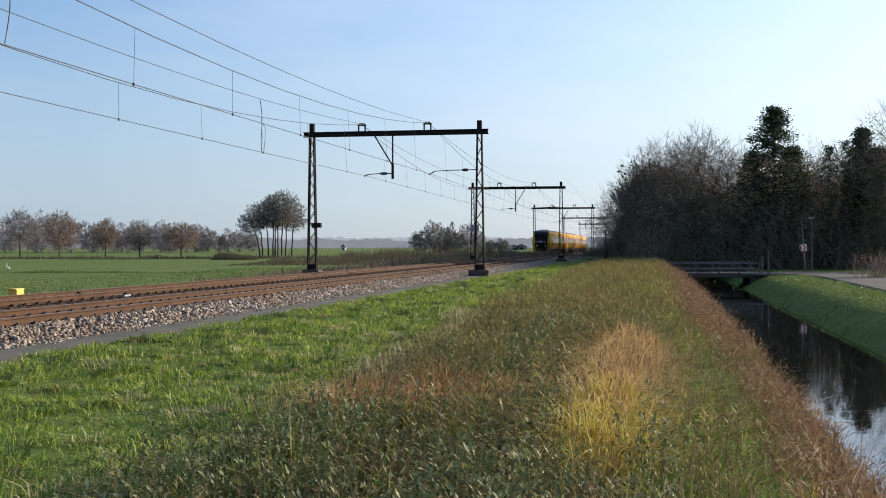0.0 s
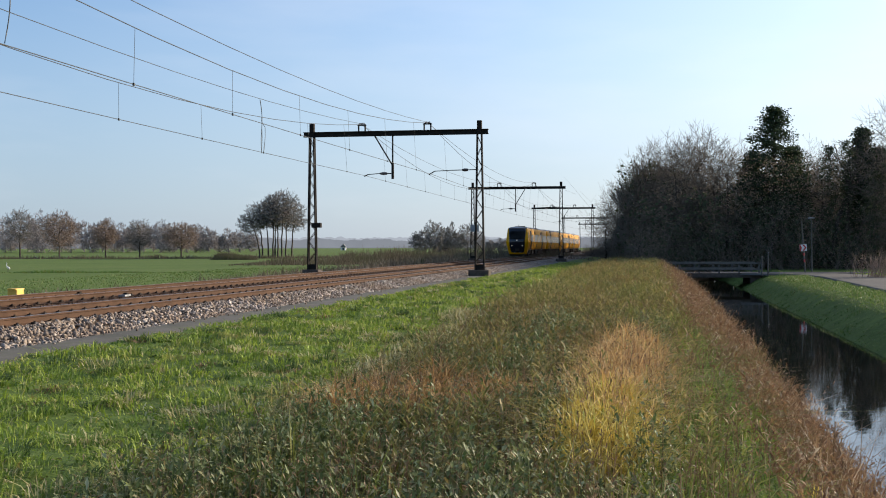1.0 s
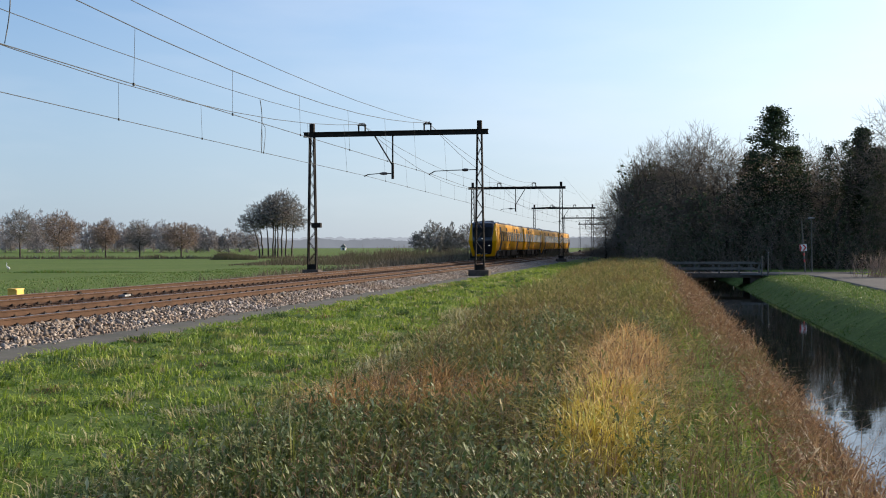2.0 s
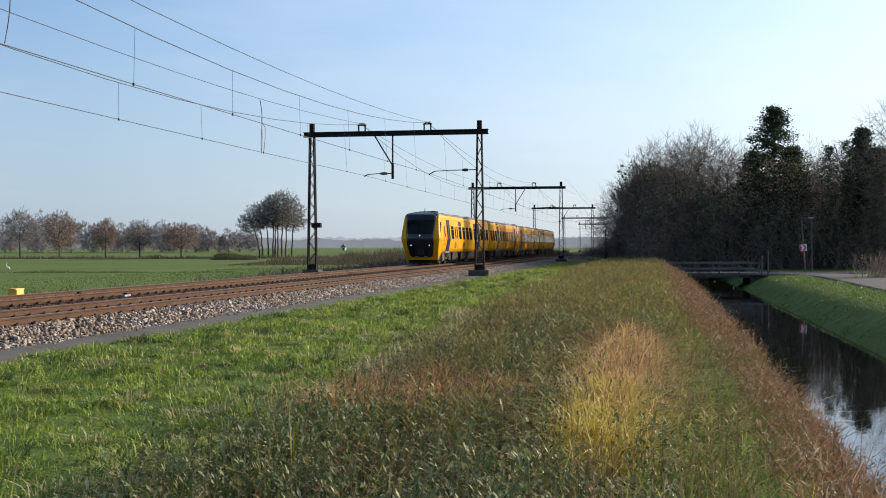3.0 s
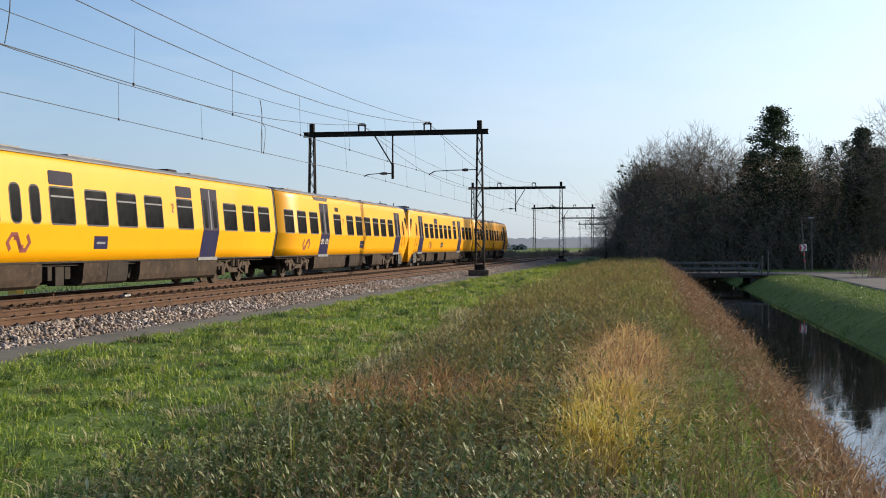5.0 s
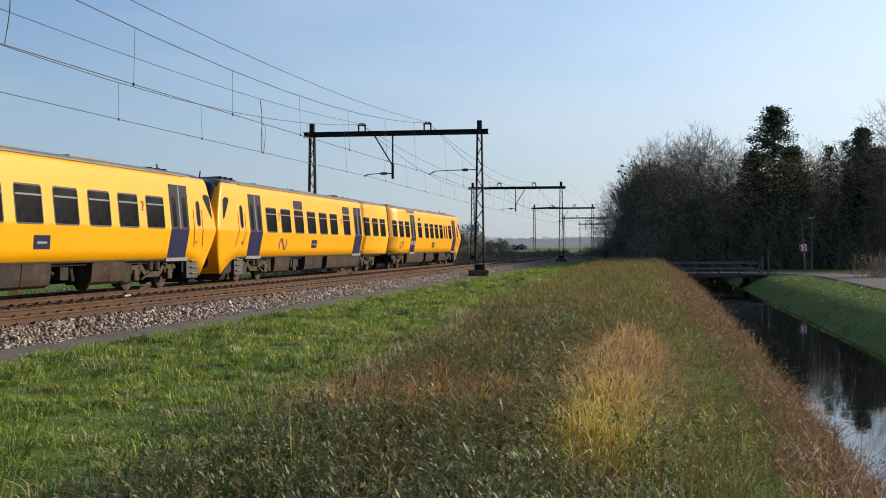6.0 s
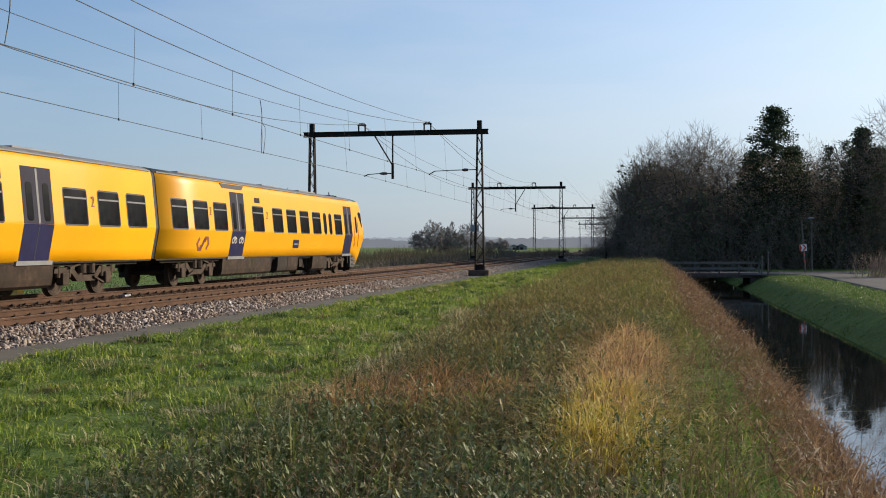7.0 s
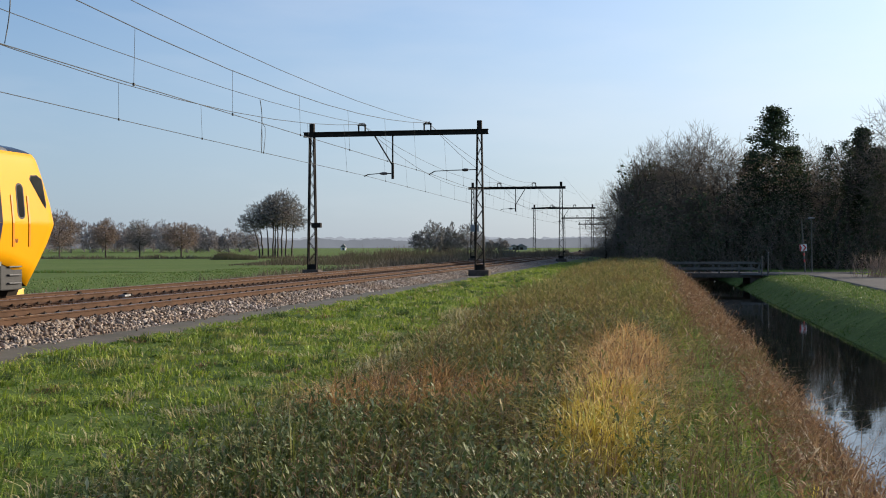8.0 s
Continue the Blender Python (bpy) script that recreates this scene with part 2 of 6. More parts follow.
RAIL_TOP = surface("polished_rail_head", (0.36, 0.34, 0.33), (0.48, 0.46, 0.44), 2.0, 0.3, metal=0.8, relief=0)
SLEEPER = random_mat("brake_dusted_sleeper", [(0.0, (0.056, 0.032, 0.020)), (1.0, (0.088, 0.053, 0.034))])
BALLAST_BED = surface("brake_dusted_ballast", (0.058, 0.032, 0.019), (0.092, 0.053, 0.032), 1.2, 0.95, fine=18.0, relief=0.9, dist=0.05)
STONE = island_mat("granite_ballast", [(0.0, (0.085, 0.07, 0.058)), (0.35, (0.21, 0.175, 0.148)), (0.7, (0.36, 0.31, 0.265)), (1.0, (0.60, 0.53, 0.46))], patch=(0.24, 0.175, 0.125), rough=0.9)
STONE_RUST = island_mat("brake_dusted_stone", [(0.0, (0.036, 0.020, 0.012)), (0.5, (0.075, 0.043, 0.026)), (1.0, (0.115, 0.07, 0.045))], rough=0.95)
PATH = surface("grey_grit_path", (0.10, 0.095, 0.082), (0.155, 0.145, 0.125), 1.0, 0.95, fine=30.0, relief=0.12, dist=0.01, dirt=(0.11, 0.115, 0.075))
ASPHALT = surface("worn_asphalt", (0.10, 0.094, 0.085), (0.15, 0.14, 0.125), 0.7, 0.9, fine=25.0, relief=0.08)
BARK = surface("grey_brown_bark", (0.05, 0.042, 0.035), (0.11, 0.09, 0.075), 1.2, 0.95, fine=12.0, relief=0.4, dist=0.03)
BARK_DARK = surface("darker_bark", (0.045, 0.038, 0.031), (0.09, 0.076, 0.06), 1.2, 0.95, fine=12.0, relief=0.4, dist=0.03)
WOOD_GREY = surface("weathered_timber", (0.09, 0.085, 0.075), (0.16, 0.15, 0.13), 3.0, 0.9, relief=0.3)
STEEL_GREY = surface("galvanised_steel", (0.20, 0.205, 0.21), (0.28, 0.285, 0.29), 3.0, 0.5, metal=0.3, relief=0.1)
SIGN_WHITE = surface("sign_white", (0.72, 0.70, 0.68), (0.8, 0.78, 0.76), 3.0, 0.5)
SIGN_RED = surface("sign_red", (0.45, 0.03, 0.03), (0.55, 0.05, 0.04), 3.0, 0.5)
BOX_YELLOW = surface("yellow_cabinet_paint", (0.75, 0.42, 0.05), (0.8, 0.5, 0.08), 3.0, 0.5)


def ground_mat():
    """Soil and turf under the blades: field green left of the line, verge, bank and woodland floor by the lie of the land."""
    m, nt, bs = mat_base("winter_turf")
    f1 = noise_fac(nt, 0.05, 6.0, 0.65)
    f2 = noise_fac(nt, 1.3, 6.0, 0.7)
    f3 = noise_fac(nt, 14.0, 4.0, 0.7)
    field = ramp(nt, f1, [(0.3, (0.09, 0.145, 0.038)), (0.55, (0.115, 0.172, 0.048)), (0.75, (0.145, 0.168, 0.068))])
    tuft = ramp(nt, f2, [(0.35, (0.75, 0.75, 0.7)), (0.6, (1.1, 1.05, 0.9)), (0.8, (1.3, 1.1, 0.8))])
    c = mix(nt, 1.0, field, tuft, 'MULTIPLY')
    grain = ramp(nt, f3, [(0.3, (0.7, 0.7, 0.7)), (0.7, (1.25, 1.25, 1.25))])
    c = mix(nt, 1.0, c, grain, 'MULTIPLY')
    nt.links.new(c, bs.inputs["Base Color"])
    bs.inputs["Roughness"].default_value = 0.95
    bs.inputs["Specular IOR Level"].default_value = 0.1
    bump(nt, bs, f3, 0.4, 0.04)
    return m


TURF = ground_mat()
SOIL = surface("dead_grass_thatch", (0.06, 0.05, 0.028), (0.11, 0.09, 0.045), 1.5, 0.95, fine=16.0, relief=0.8, dist=0.05)
WOOD_FLOOR = surface("leaf_litter", (0.035, 0.028, 0.018), (0.07, 0.05, 0.03), 0.8, 0.95, fine=10.0, relief=0.8, dist=0.05)


def water_mat():
    m, nt, bs = mat_base("still_dark_water")
    bs.inputs["Base Color"].default_value = (0.008, 0.009, 0.008, 1)
    bs.inputs["Roughness"].default_value = 0.03
    bs.inputs["IOR"].default_value = 1.33
    f = noise_fac(nt, 2.2, 3.0, 0.5)
    bump(nt, bs, f, 0.06, 0.02)
    return m


WATER = water_mat()
# ---------------- the land: one sheet to the horizon ----------------
def make_ground():
    us = [-3500, -1800, -900, -500, -300, -200, -140, -100, -75, -55, -40, -30, -24, -19, -16, -14, -12, -10.5, -9, -7.5, -6, -5, -4.2, -3.2, -1, 1.5, 4, 6.2]
    us += [7.0 + 0.3 * i for i in range(39)] + [18.5, 19.0, 19.6, 20.2, 21, 22.0, 22.5, 22.9, 23.6, 24.4, 25.2, 26, 27.5, 30, 34, 40, 50, 70, 100, 150, 250, 450, 900, 1800, 3500]
    ss = [-1500, -600, -300, -200, -150] + [-120 + 3 * i for i in range(12)] + [-84 + 1.0 * i for i in range(27)] + [-57 + 0.4 * i for i in range(68)] + [-29 + 1.0 * i for i in range(95)] + [70 + 5 * i for i in range(47)] + [320, 360, 420, 500, 600, 750, 1000, 1400, 2000, 3000, 4500]
    verts = [on_line(s, u, ground_z(s, u)) for s in ss for u in us]
    n = len(us)
    faces, slots = [], []
    for i in range(len(ss) - 1):
        for j in range(n - 1):
            faces.append((i * n + j, i * n + j + 1, (i + 1) * n + j + 1, (i + 1) * n + j))
            um, sm = (us[j] + us[j + 1]) / 2, (ss[i] + ss[i + 1]) / 2
            if um > 25 and sm > 58 or um > 23 and sm > 75:
                slots.append(2)
            elif 14.0 < um < 23.0 or -10.5 < um < -3:
                slots.append(1)
            else:
                slots.append(0)
    ob = new("ground", mesh_of("ground", verts, faces, (TURF, SOIL, WOOD_FLOOR), True, slots))
    tagged(ob, "flat green winter meadow land with grassy canal banks", "ground", kind="structure")


def strip(name, us_zs, s0, s1, step, material, label, category, wobble=0.0):
    """A long shallow body following the line: outline of (u, z) drawn out along s."""
    rows = int((s1 - s0) / step) + 1
    n = len(us_zs)
    verts, faces = [], []
    for i in range(rows):
        s = s0 + (s1 - s0) * i / (rows - 1)
        for u, z in us_zs:
            w = wobble * noise.noise(Vector((s * 0.6, u * 2, 3.0)))
            verts.append(on_line(s, u + w, z))
    for i in range(rows - 1):
        for j in range(n - 1):
            faces.append((i * n + j, i * n + j + 1, (i + 1) * n + j + 1, (i + 1) * n + j))
    ob = new(name, mesh_of(name, verts, faces, (material,), True))
    return tagged(ob, label, category, kind="structure")


make_ground()
water = strip("water", [(18.6, WATER_Z), (20, WATER_Z), (21.5, WATER_Z), (23.4, WATER_Z)], -70, 52, 2.0, WATER, "still dark canal water reflecting trees and sky", "water")
ballast = strip("ballast_bed", [(-3.6, -0.55), (-2.3, -0.20), (-2.2, -0.175), (-2.0, -0.17), (5.15, -0.17), (5.35, -0.175), (5.45, -0.19), (6.55, -0.42)], -90, 330, 1.0, BALLAST_BED, "brown brake-dusted ballast bed under both tracks", "ballast", 0.05)
path = strip("path", [(6.2, -0.45), (6.32, -0.335), (6.5, -0.32), (6.8, -0.315), (7.1, -0.318), (7.3, -0.325), (7.5, -0.345), (7.7, -0.42)], -90, 200, 0.5, PATH, "narrow grey grit path beside the ballast", "path", 0.16)


# ---------------- ballast stones ----------------
def stones(name, s0, s1, u_of, count, size, material, seed, label):
    rng = np.random.default_rng(seed)
    base = np.array([(1, 0, -0.3), (-0.3, 1, -0.3), (-0.8, -0.7, -0.2), (0.2, -0.9, 0.2), (0.1, 0.2, 0.9), (-0.7, 0.4, 0.4)], dtype=np.float32)
    tri = np.array([(0, 1, 4), (1, 5, 4), (5, 2, 4), (2, 3, 4), (3, 0, 4), (0, 3, 2), (0, 2, 1), (1, 2, 5)])
    f = rng.random(count) ** 1.35
    s = s0 + (s1 - s0) * f
    u, z = u_of(rng, count)
    u = u + swing(s)
    a = TH + BEND * s
    x = TX + (np.cos(TH) - np.cos(a)) / BEND + u * np.cos(a)
    y = TY + (np.sin(a) - np.sin(TH)) / BEND - u * np.sin(a)
    k = size * rng.uniform(0.6, 1.4, (count, 1, 1)) * rng.uniform(0.65, 1.25, (count, 1, 3))
    v = base[None] * k + rng.normal(0, size * 0.22, (count, 6, 3))
    t, p = rng.random(count) * 6.28, rng.normal(0, 0.8, count)
    c, sn, cp, sp = np.cos(t)[:, None], np.sin(t)[:, None], np.cos(p)[:, None], np.sin(p)[:, None]
    vx, vy, vz = v[..., 0], v[..., 1], v[..., 2]
    vy, vz = vy * cp - vz * sp, vy * sp + vz * cp
    vx, vy = vx * c - vy * sn, vx * sn + vy * c
    verts = np.stack([vx + x[:, None], vy + y[:, None], vz + z[:, None]], -1).reshape(-1, 3)
    tris = (tri[None] + 6 * np.arange(count)[:, None, None]).reshape(-1, 3)
    ob = new(name, mesh_np(name, verts, tris, material))
    return tagged(ob, label, "ballast", kind="stuff")


def shoulder(rng, n):
    w = rng.random(n)
    u = 5.2 + 1.4 * w
    return u, -0.15 - 0.23 * np.clip((u - 5.35) / 1.15, 0, 1) + rng.normal(0, 0.015, n)


def between(rng, n):
    u = rng.uniform(-2.4, 5.4, n)
    return u, -0.17 + rng.normal(0, 0.012, n)


def spill(rng, n):
    u = 6.5 + np.abs(rng.normal(0, 0.22, n))
    return u, np.full(n, -0.29)


stones("shoulder_stone", -47, 120, shoulder, 36000, 0.047, STONE, 3, "loose pale granite ballast stones on the track shoulder")
stones("track_stone", -45, 60, between, 12000, 0.034, STONE_RUST, 4, "brown brake-dusted ballast stones between the sleepers")
stones("spilled_stone", -45, 60, spill, 260, 0.03, STONE, 5, "stray ballast stones on the grit path")


# ---------------- tracks ----------------
RAIL_OUTLINE = [(-0.07, -0.16), (0.07, -0.16), (0.07, -0.148), (0.012, -0.13), (0.010, -0.045), (0.036, -0.034), (0.036, -0.004), (0.026, 0.0), (-0.026, 0.0), (-0.036, -0.004), (-0.036, -0.034), (-0.010, -0.045), (-0.012, -0.13), (-0.07, -0.148)]


def rail_mesh(u):
    n = len(RAIL_OUTLINE)
    ss = [-90 + 4 * i for i in range(106)]
    verts = [on_line(s, u + x, z) for s in ss for x, z in RAIL_OUTLINE]
    faces, slots = [], []
    for i in range(len(ss) - 1):
        for j in range(n):
            faces.append((i * n + j, i * n + (j + 1) % n, (i + 1) * n + (j + 1) % n, (i + 1) * n + j))
            slots.append(1 if j == 7 else 0)
    return mesh_of("rail", verts, faces, (RAIL_RUST, RAIL_TOP), False, slots)


def sleeper_mesh():
    bm = bmesh.new()
    add_prism(bm, [(-1.26, -0.27), (1.26, -0.27), (1.26, -0.165), (1.22, -0.15), (0.25, -0.165), (-0.25, -0.165), (-1.22, -0.15), (-1.26, -0.165)], -0.13, 0.13)
    me = bpy.data.meshes.new("sleeper")
    bm.to_mesh(me)
    bm.free()
    me.materials.append(SLEEPER)
    return me


def clip_mesh():
    bm = bmesh.new()
    for side in (-1, 1):
        add_box(bm, (side * 0.115, 0, -0.135), (0.075, 0.11, 0.035))
        add_rod(bm, (side * 0.12, 0, -0.15), (side * 0.12, 0, -0.095), 0.02, seg=6)
    me = bpy.data.meshes.new("rail_clip")
    bm.to_mesh(me)
    bm.free()
    me.materials.append(UNDER)
    return me


def make_track(u0, label, lo, hi):
    tr = thing("railway_track", Matrix(), label, "railway track", "tracks of the line", "structure")
    for g in (-0.7535, 0.7535):
        share("rail", rail_mesh(u0 + g), tr, label="rusty rail with a polished running head")
    sm, cm = sleeper_mesh(), clip_mesh()
    n = 0
    s = -46.0
    far_v = []
    while s < 320:
        m = line_pose(s, u0)
        if lo <= n < hi:
            share("sleeper", sm, tr, m)
            if s < 60:
                for g in (-0.7535, 0.7535):
                    share("rail_clip", cm, tr, line_pose(s, u0 + g))
        else:
            far_v.append(m)
        n += 1
        s += 0.6
    bm = bmesh.new()
    for m in far_v:
        bmesh.ops.create_cube(bm, size=1.0, matrix=m @ Matrix.Translation((0, 0, -0.21)) @ Matrix.Diagonal((2.52, 0.26, 0.12, 1)))
    part("far_sleepers", bm, SLEEPER, tr, "brake-dusted concrete sleepers of the distant stretch")["kind"] = "stuff"


make_track(0.0, "far railway track with rusty rails on brown ballast", 0, 180)
make_track(TRACK_NEAR, "near railway track with rusty rails on brown ballast", 0, 200)


# ---------------- catenary portals ----------------
BEAM_Z, POST_W, SPAN, MID = 7.74, 0.40, 9.7, 2.06


def lattice_post(parent, x, foot=-0.35):
    post = part("post", post_core(foot), MAST, parent, m=Matrix.Translation((x, 0, 0)))
    for i in range(12):
        z = 0.45 + 0.59 * i
        w0, w1 = post_half(z), post_half(z + 0.59)
        sg = 1 if i % 2 else -1
        for y in (-0.12, 0.12):
            bm = bmesh.new()
            add_bar(bm, (sg * w0, y, z), (-sg * w1, y, z + 0.59), 0.075, 0.02)
            part("lacing_bar", bm, MAST, post)
    bm = bmesh.new()
    add_box(bm, (0, 0, -0.24), (1.15 if x > 0 else 0.95, 0.95, 0.5), bevel=0.05)
    part("footing", bm, CONCRETE_DARK, post, "stained concrete footing")
    return post


def post_half(z):
    return 0.25 - 0.13 * min(max(z / 7.5, 0), 1)


def post_core(foot):
    bm = bmesh.new()
    for sg in (-1, 1):
        lo, hi = post_half(0) * sg, post_half(7.5) * sg
        for y in (-0.12, 0.12):
            add_bar(bm, (lo, y, foot), (hi, y, 7.6), 0.10, 0.07)
    add_box(bm, (0, 0, 0.12), (0.5, 0.22, 0.4))
    add_box(bm, (0, 0, 8.0), (0.26, 0.26, 0.72), bevel=0.01)
    return bm


def make_portal(s, label, brace=-1):
    p = thing("catenary_portal", line_pose(s, MID), label, "catenary portal", "catenary portals over the tracks")
    lattice_post(p, -SPAN / 2)
    lattice_post(p, SPAN / 2)
    bm = bmesh.new()
    add_box(bm, (0, 0, BEAM_Z + 0.12), (SPAN + 1.0, 0.26, 0.045))
    add_box(bm, (0, 0, BEAM_Z - 0.12), (SPAN + 1.0, 0.26, 0.045))
    add_box(bm, (0, 0, BEAM_Z), (SPAN + 0.96, 0.1, 0.2))
    part("beam", bm, MAST, p)
    for x in (0.15 - MID, 3.95 - MID):
        bm = bmesh.new()
        add_box(bm, (x - 0.19, 0, BEAM_Z + 0.34), (0.07, 0.09, 0.4))
        add_box(bm, (x + 0.19, 0, BEAM_Z + 0.34), (0.07, 0.09, 0.4))
        add_box(bm, (x, 0, BEAM_Z + 0.48), (0.5, 0.12, 0.05))
        br = part("wire_bracket", bm, MAST, p)
        bm = bmesh.new()
        for k in range(4):
            add_rod(bm, (x - 0.13 + 0.08 * k, 0, BEAM_Z + 0.56), (x - 0.08 + 0.08 * k, 0, BEAM_Z + 0.56), 0.075, 0.04)
        part("insulator", bm, PORCELAIN, br, "brown ribbed insulator")
    bm = bmesh.new()
    add_box(bm, (-0.12, 0, 6.45), (0.075, 0.075, 2.45))
    add_box(bm, (-0.12, 0, 5.6), (0.13, 0.12, 0.9))
    add_bar(bm, (-0.12 + brace * 1.05, 0, BEAM_Z - 0.12), (-0.12 + brace * 0.03, 0, 5.95), 0.07)
    part("drop_tube", bm, MAST, p)
    bm = bmesh.new()
    add_rod(bm, (-0.12, 0, 5.46), (-0.9, 0, 5.47), 0.03)
    add_rod(bm, (-0.9, 0, 5.47), (-1.55, 0, 5.42), 0.022)
    add_rod(bm, (-1.55, 0, 5.42), (-1.78, 0, 5.32), 0.03)
    a = part("registration_arm", bm, MAST, p)
    bm = bmesh.new()
    add_rod(bm, (-0.45, 0, 5.465), (-0.68, 0, 5.465), 0.07, 0.09)
    add_rod(bm, (-0.68, 0, 5.465), (-0.85, 0, 5.465), 0.09, 0.05)
    part("insulator", bm, PORCELAIN, a, "brown ribbed insulator")
    bm = bmesh.new()
    add_rod(bm, (SPAN / 2 - 0.15, 0, 5.62), (3.3, 0, 5.6), 0.025)
    add_rod(bm, (3.3, 0, 5.6), (2.3, 0, 5.56), 0.022)
    add_rod(bm, (2.3, 0, 5.56), (1.98, 0, 5.38), 0.03)
    a = part("registration_arm", bm, MAST, p)
    bm = bmesh.new()
    add_rod(bm, (4.2, 0, 5.61), (4.0, 0, 5.61), 0.07, 0.09)
    add_rod(bm, (4.0, 0, 5.61), (3.85, 0, 5.61), 0.09, 0.05)
    part("insulator", bm, PORCELAIN, a, "brown ribbed insulator")
    return p


for i, s in enumerate(PORTALS):
    p = make_portal(s, "dark steel lattice catenary portal spanning two tracks", -1 if i < 2 else 1)
    if i == 1:
        bm = bmesh.new()
        add_box(bm, (-SPAN / 2 + 0.3, -0.15, 2.55), (0.55, 0.3, 0.28), bevel=0.03)
        part("switch_box", bm, MAST, p, "small dark equipment box on the post")
    if i == 2:
        bm = bmesh.new()
        add_box(bm, (-SPAN / 2 + 0.25, -0.3, 3.35), (0.95, 0.06, 0.8), bevel=0.02)
        part("plate", bm, STEEL_GREY, p, "plain grey plate on the post")


# ---------------- overhead wires ----------------
def wire(name, pts, r, label, parent=None):
    n = 5
    verts, faces = [], []
    for i, p in enumerate(pts):
        d = (pts[min(i + 1, len(pts) - 1)] - pts[max(i - 1, 0)]).normalized()
        sx = d.cross(Vector((0, 0, 1))).normalized() if abs(d.z) < 0.95 else Vector((1, 0, 0))
        up = sx.cross(d)
        for k in range(n):
            a = 2 * math.pi * k / n
            verts.append(p + sx * (r * math.cos(a)) + up * (r * math.sin(a)))
    for i in range(len(pts) - 1):
        for k in range(n):
            faces.append((i * n + k, i * n + (k + 1) % n, (i + 1) * n + (k + 1) % n, (i + 1) * n + k))
    ob = new(name, mesh_of(name, verts, faces, (COPPER,), True))
    if parent is not None:
        ob.parent = parent
        if label:
            ob["label"] = label
        return ob
    return tagged(ob, label, "overhead wire", "overhead wires")


def sag_z(a, b, f, top, low):
    return top - (top - low) * 4 * f * (1 - f)


def make_catenary(u0, contact_z, stagger, first_drop, low, feed, label):
    cat = thing("overhead_line", Matrix(), label, "overhead line", "overhead lines")
    con, mes, fee = [], [], []
    for i, (a, b) in enumerate(zip(PORTALS, PORTALS[1:])):
        sa, sb = (stagger, -stagger) if i % 2 else (-stagger, stagger)
        for k in range(12):
            f = k / 12
            s = a + (b - a) * f
            con.append(on_line(s, u0 + sa + (sb - sa) * f, contact_z - 0.06 * 4 * f * (1 - f)))
            mes.append(on_line(s, u0, sag_z(a, b, f, 8.28, low)))
            fee.append(on_line(s, u0 - 0.1, sag_z(a, b, f, 8.33, feed)))
        if i < 3:
            nd = 9
            for k in range(nd):
                s = a + first_drop + 6.6 * k
                f = (s - a) / (b - a)
                lo = on_line(s, u0 + sa + (sb - sa) * f, contact_z - 0.06 * 4 * f * (1 - f))
                hi = on_line(s, u0, sag_z(a, b, f, 8.28, low))
                wire("dropper", [lo, (lo + hi) / 2, hi], 0.006, "", cat)
                bm = bmesh.new()
                add_box(bm, (0, 0, 0), (0.045, 0.09, 0.07), bevel=0.008)
                part("wire_clamp", bm, COPPER, cat, "", Matrix.Translation(lo))
    wire("contact_wire", con, 0.012, "", cat)
    wire("messenger_wire", mes, 0.013, "", cat)
    wire("feeder_wire", fee, 0.012, "", cat)
    return cat


cat_far = make_catenary(0.12, 5.36, 0.2, 5.3, 6.44, 7.43, "thin dark catenary wires over the far track")
cat_near = make_catenary(4.02, 5.38, 0.18, 4.9, 6.64, 7.36, "thin dark catenary wires over the near track")


def make_jumper(cat, s, u, z0, z1, seed):
    """A slack jumper from the feeder down to the contact wire."""
    rng = random.Random(seed)
    pts, pts2 = [], []
    for k in range(15):
        f = k / 14
        sw = math.sin(f * 5.2) * 0.16 * (1 - f * 0.3)
        pts.append(on_line(s + sw + 0.3 * f, u, z1 + (z0 - z1) * f))
        pts2.append(on_line(s + 0.3 * f + 0.34 * math.sin(f * math.pi) * (f > 0.45), u + 0.05, z1 + (z0 - z1) * f))
    wire("jumper_cable", pts, 0.016, "slack jumper cable", cat)
    wire("jumper_cable", pts2[6:], 0.012, "slack jumper cable", cat)


make_jumper(cat_far, -11.2, 0.1, 5.3, 7.55, 2)
make_jumper(cat_near, -37.4, 4.0, 5.33, 7.6, 3)
# ---------------- the yellow diesel railcars ----------------
UNIT, LEN_A, LEN_B, GAP = 52.28, 26.40, 25.60, 0.28
CREASE_Z, CREASE_X = 1.9, 1.42


def flank_x(z):
    """Half width of the body at height z: widest at the crease."""
    if z <= CREASE_Z:
        return CREASE_X - (CREASE_Z - z) * 0.185
    return CREASE_X - (z - CREASE_Z) * 0.095


def nose_d(z):
    if z <= CREASE_Z:
        g = 0.92 * ((CREASE_Z - z) / 1.55) ** 1.1
    else:
        g = 0.70 * ((z - CREASE_Z) / 1.6) ** 1.15 + (0.75 * (max(z - 3.54, 0) / 0.36) ** 2)
    return math.sqrt(g * g + 0.0144) - 0.12


def belly_z(d):
    return 0.33 + 0.60 * ease(0.95, 2.25, d)


def section(zb):
    """Half outline of the body from the sill to the roof's crown."""
    pts = [(flank_x(z), z) for z in (zb, zb + (CREASE_Z - zb) * 0.35, zb + (CREASE_Z - zb) * 0.7, 1.84, 1.9, 1.97)]
    pts += [(flank_x(z), z) for z in (2.4, 2.9, 3.38)]
    return pts + [(1.26, 3.52), (1.22, 3.64), (1.12, 3.72), (0.95, 3.785), (0.65, 3.845), (0.3, 3.885), (0.0, 3.90)]


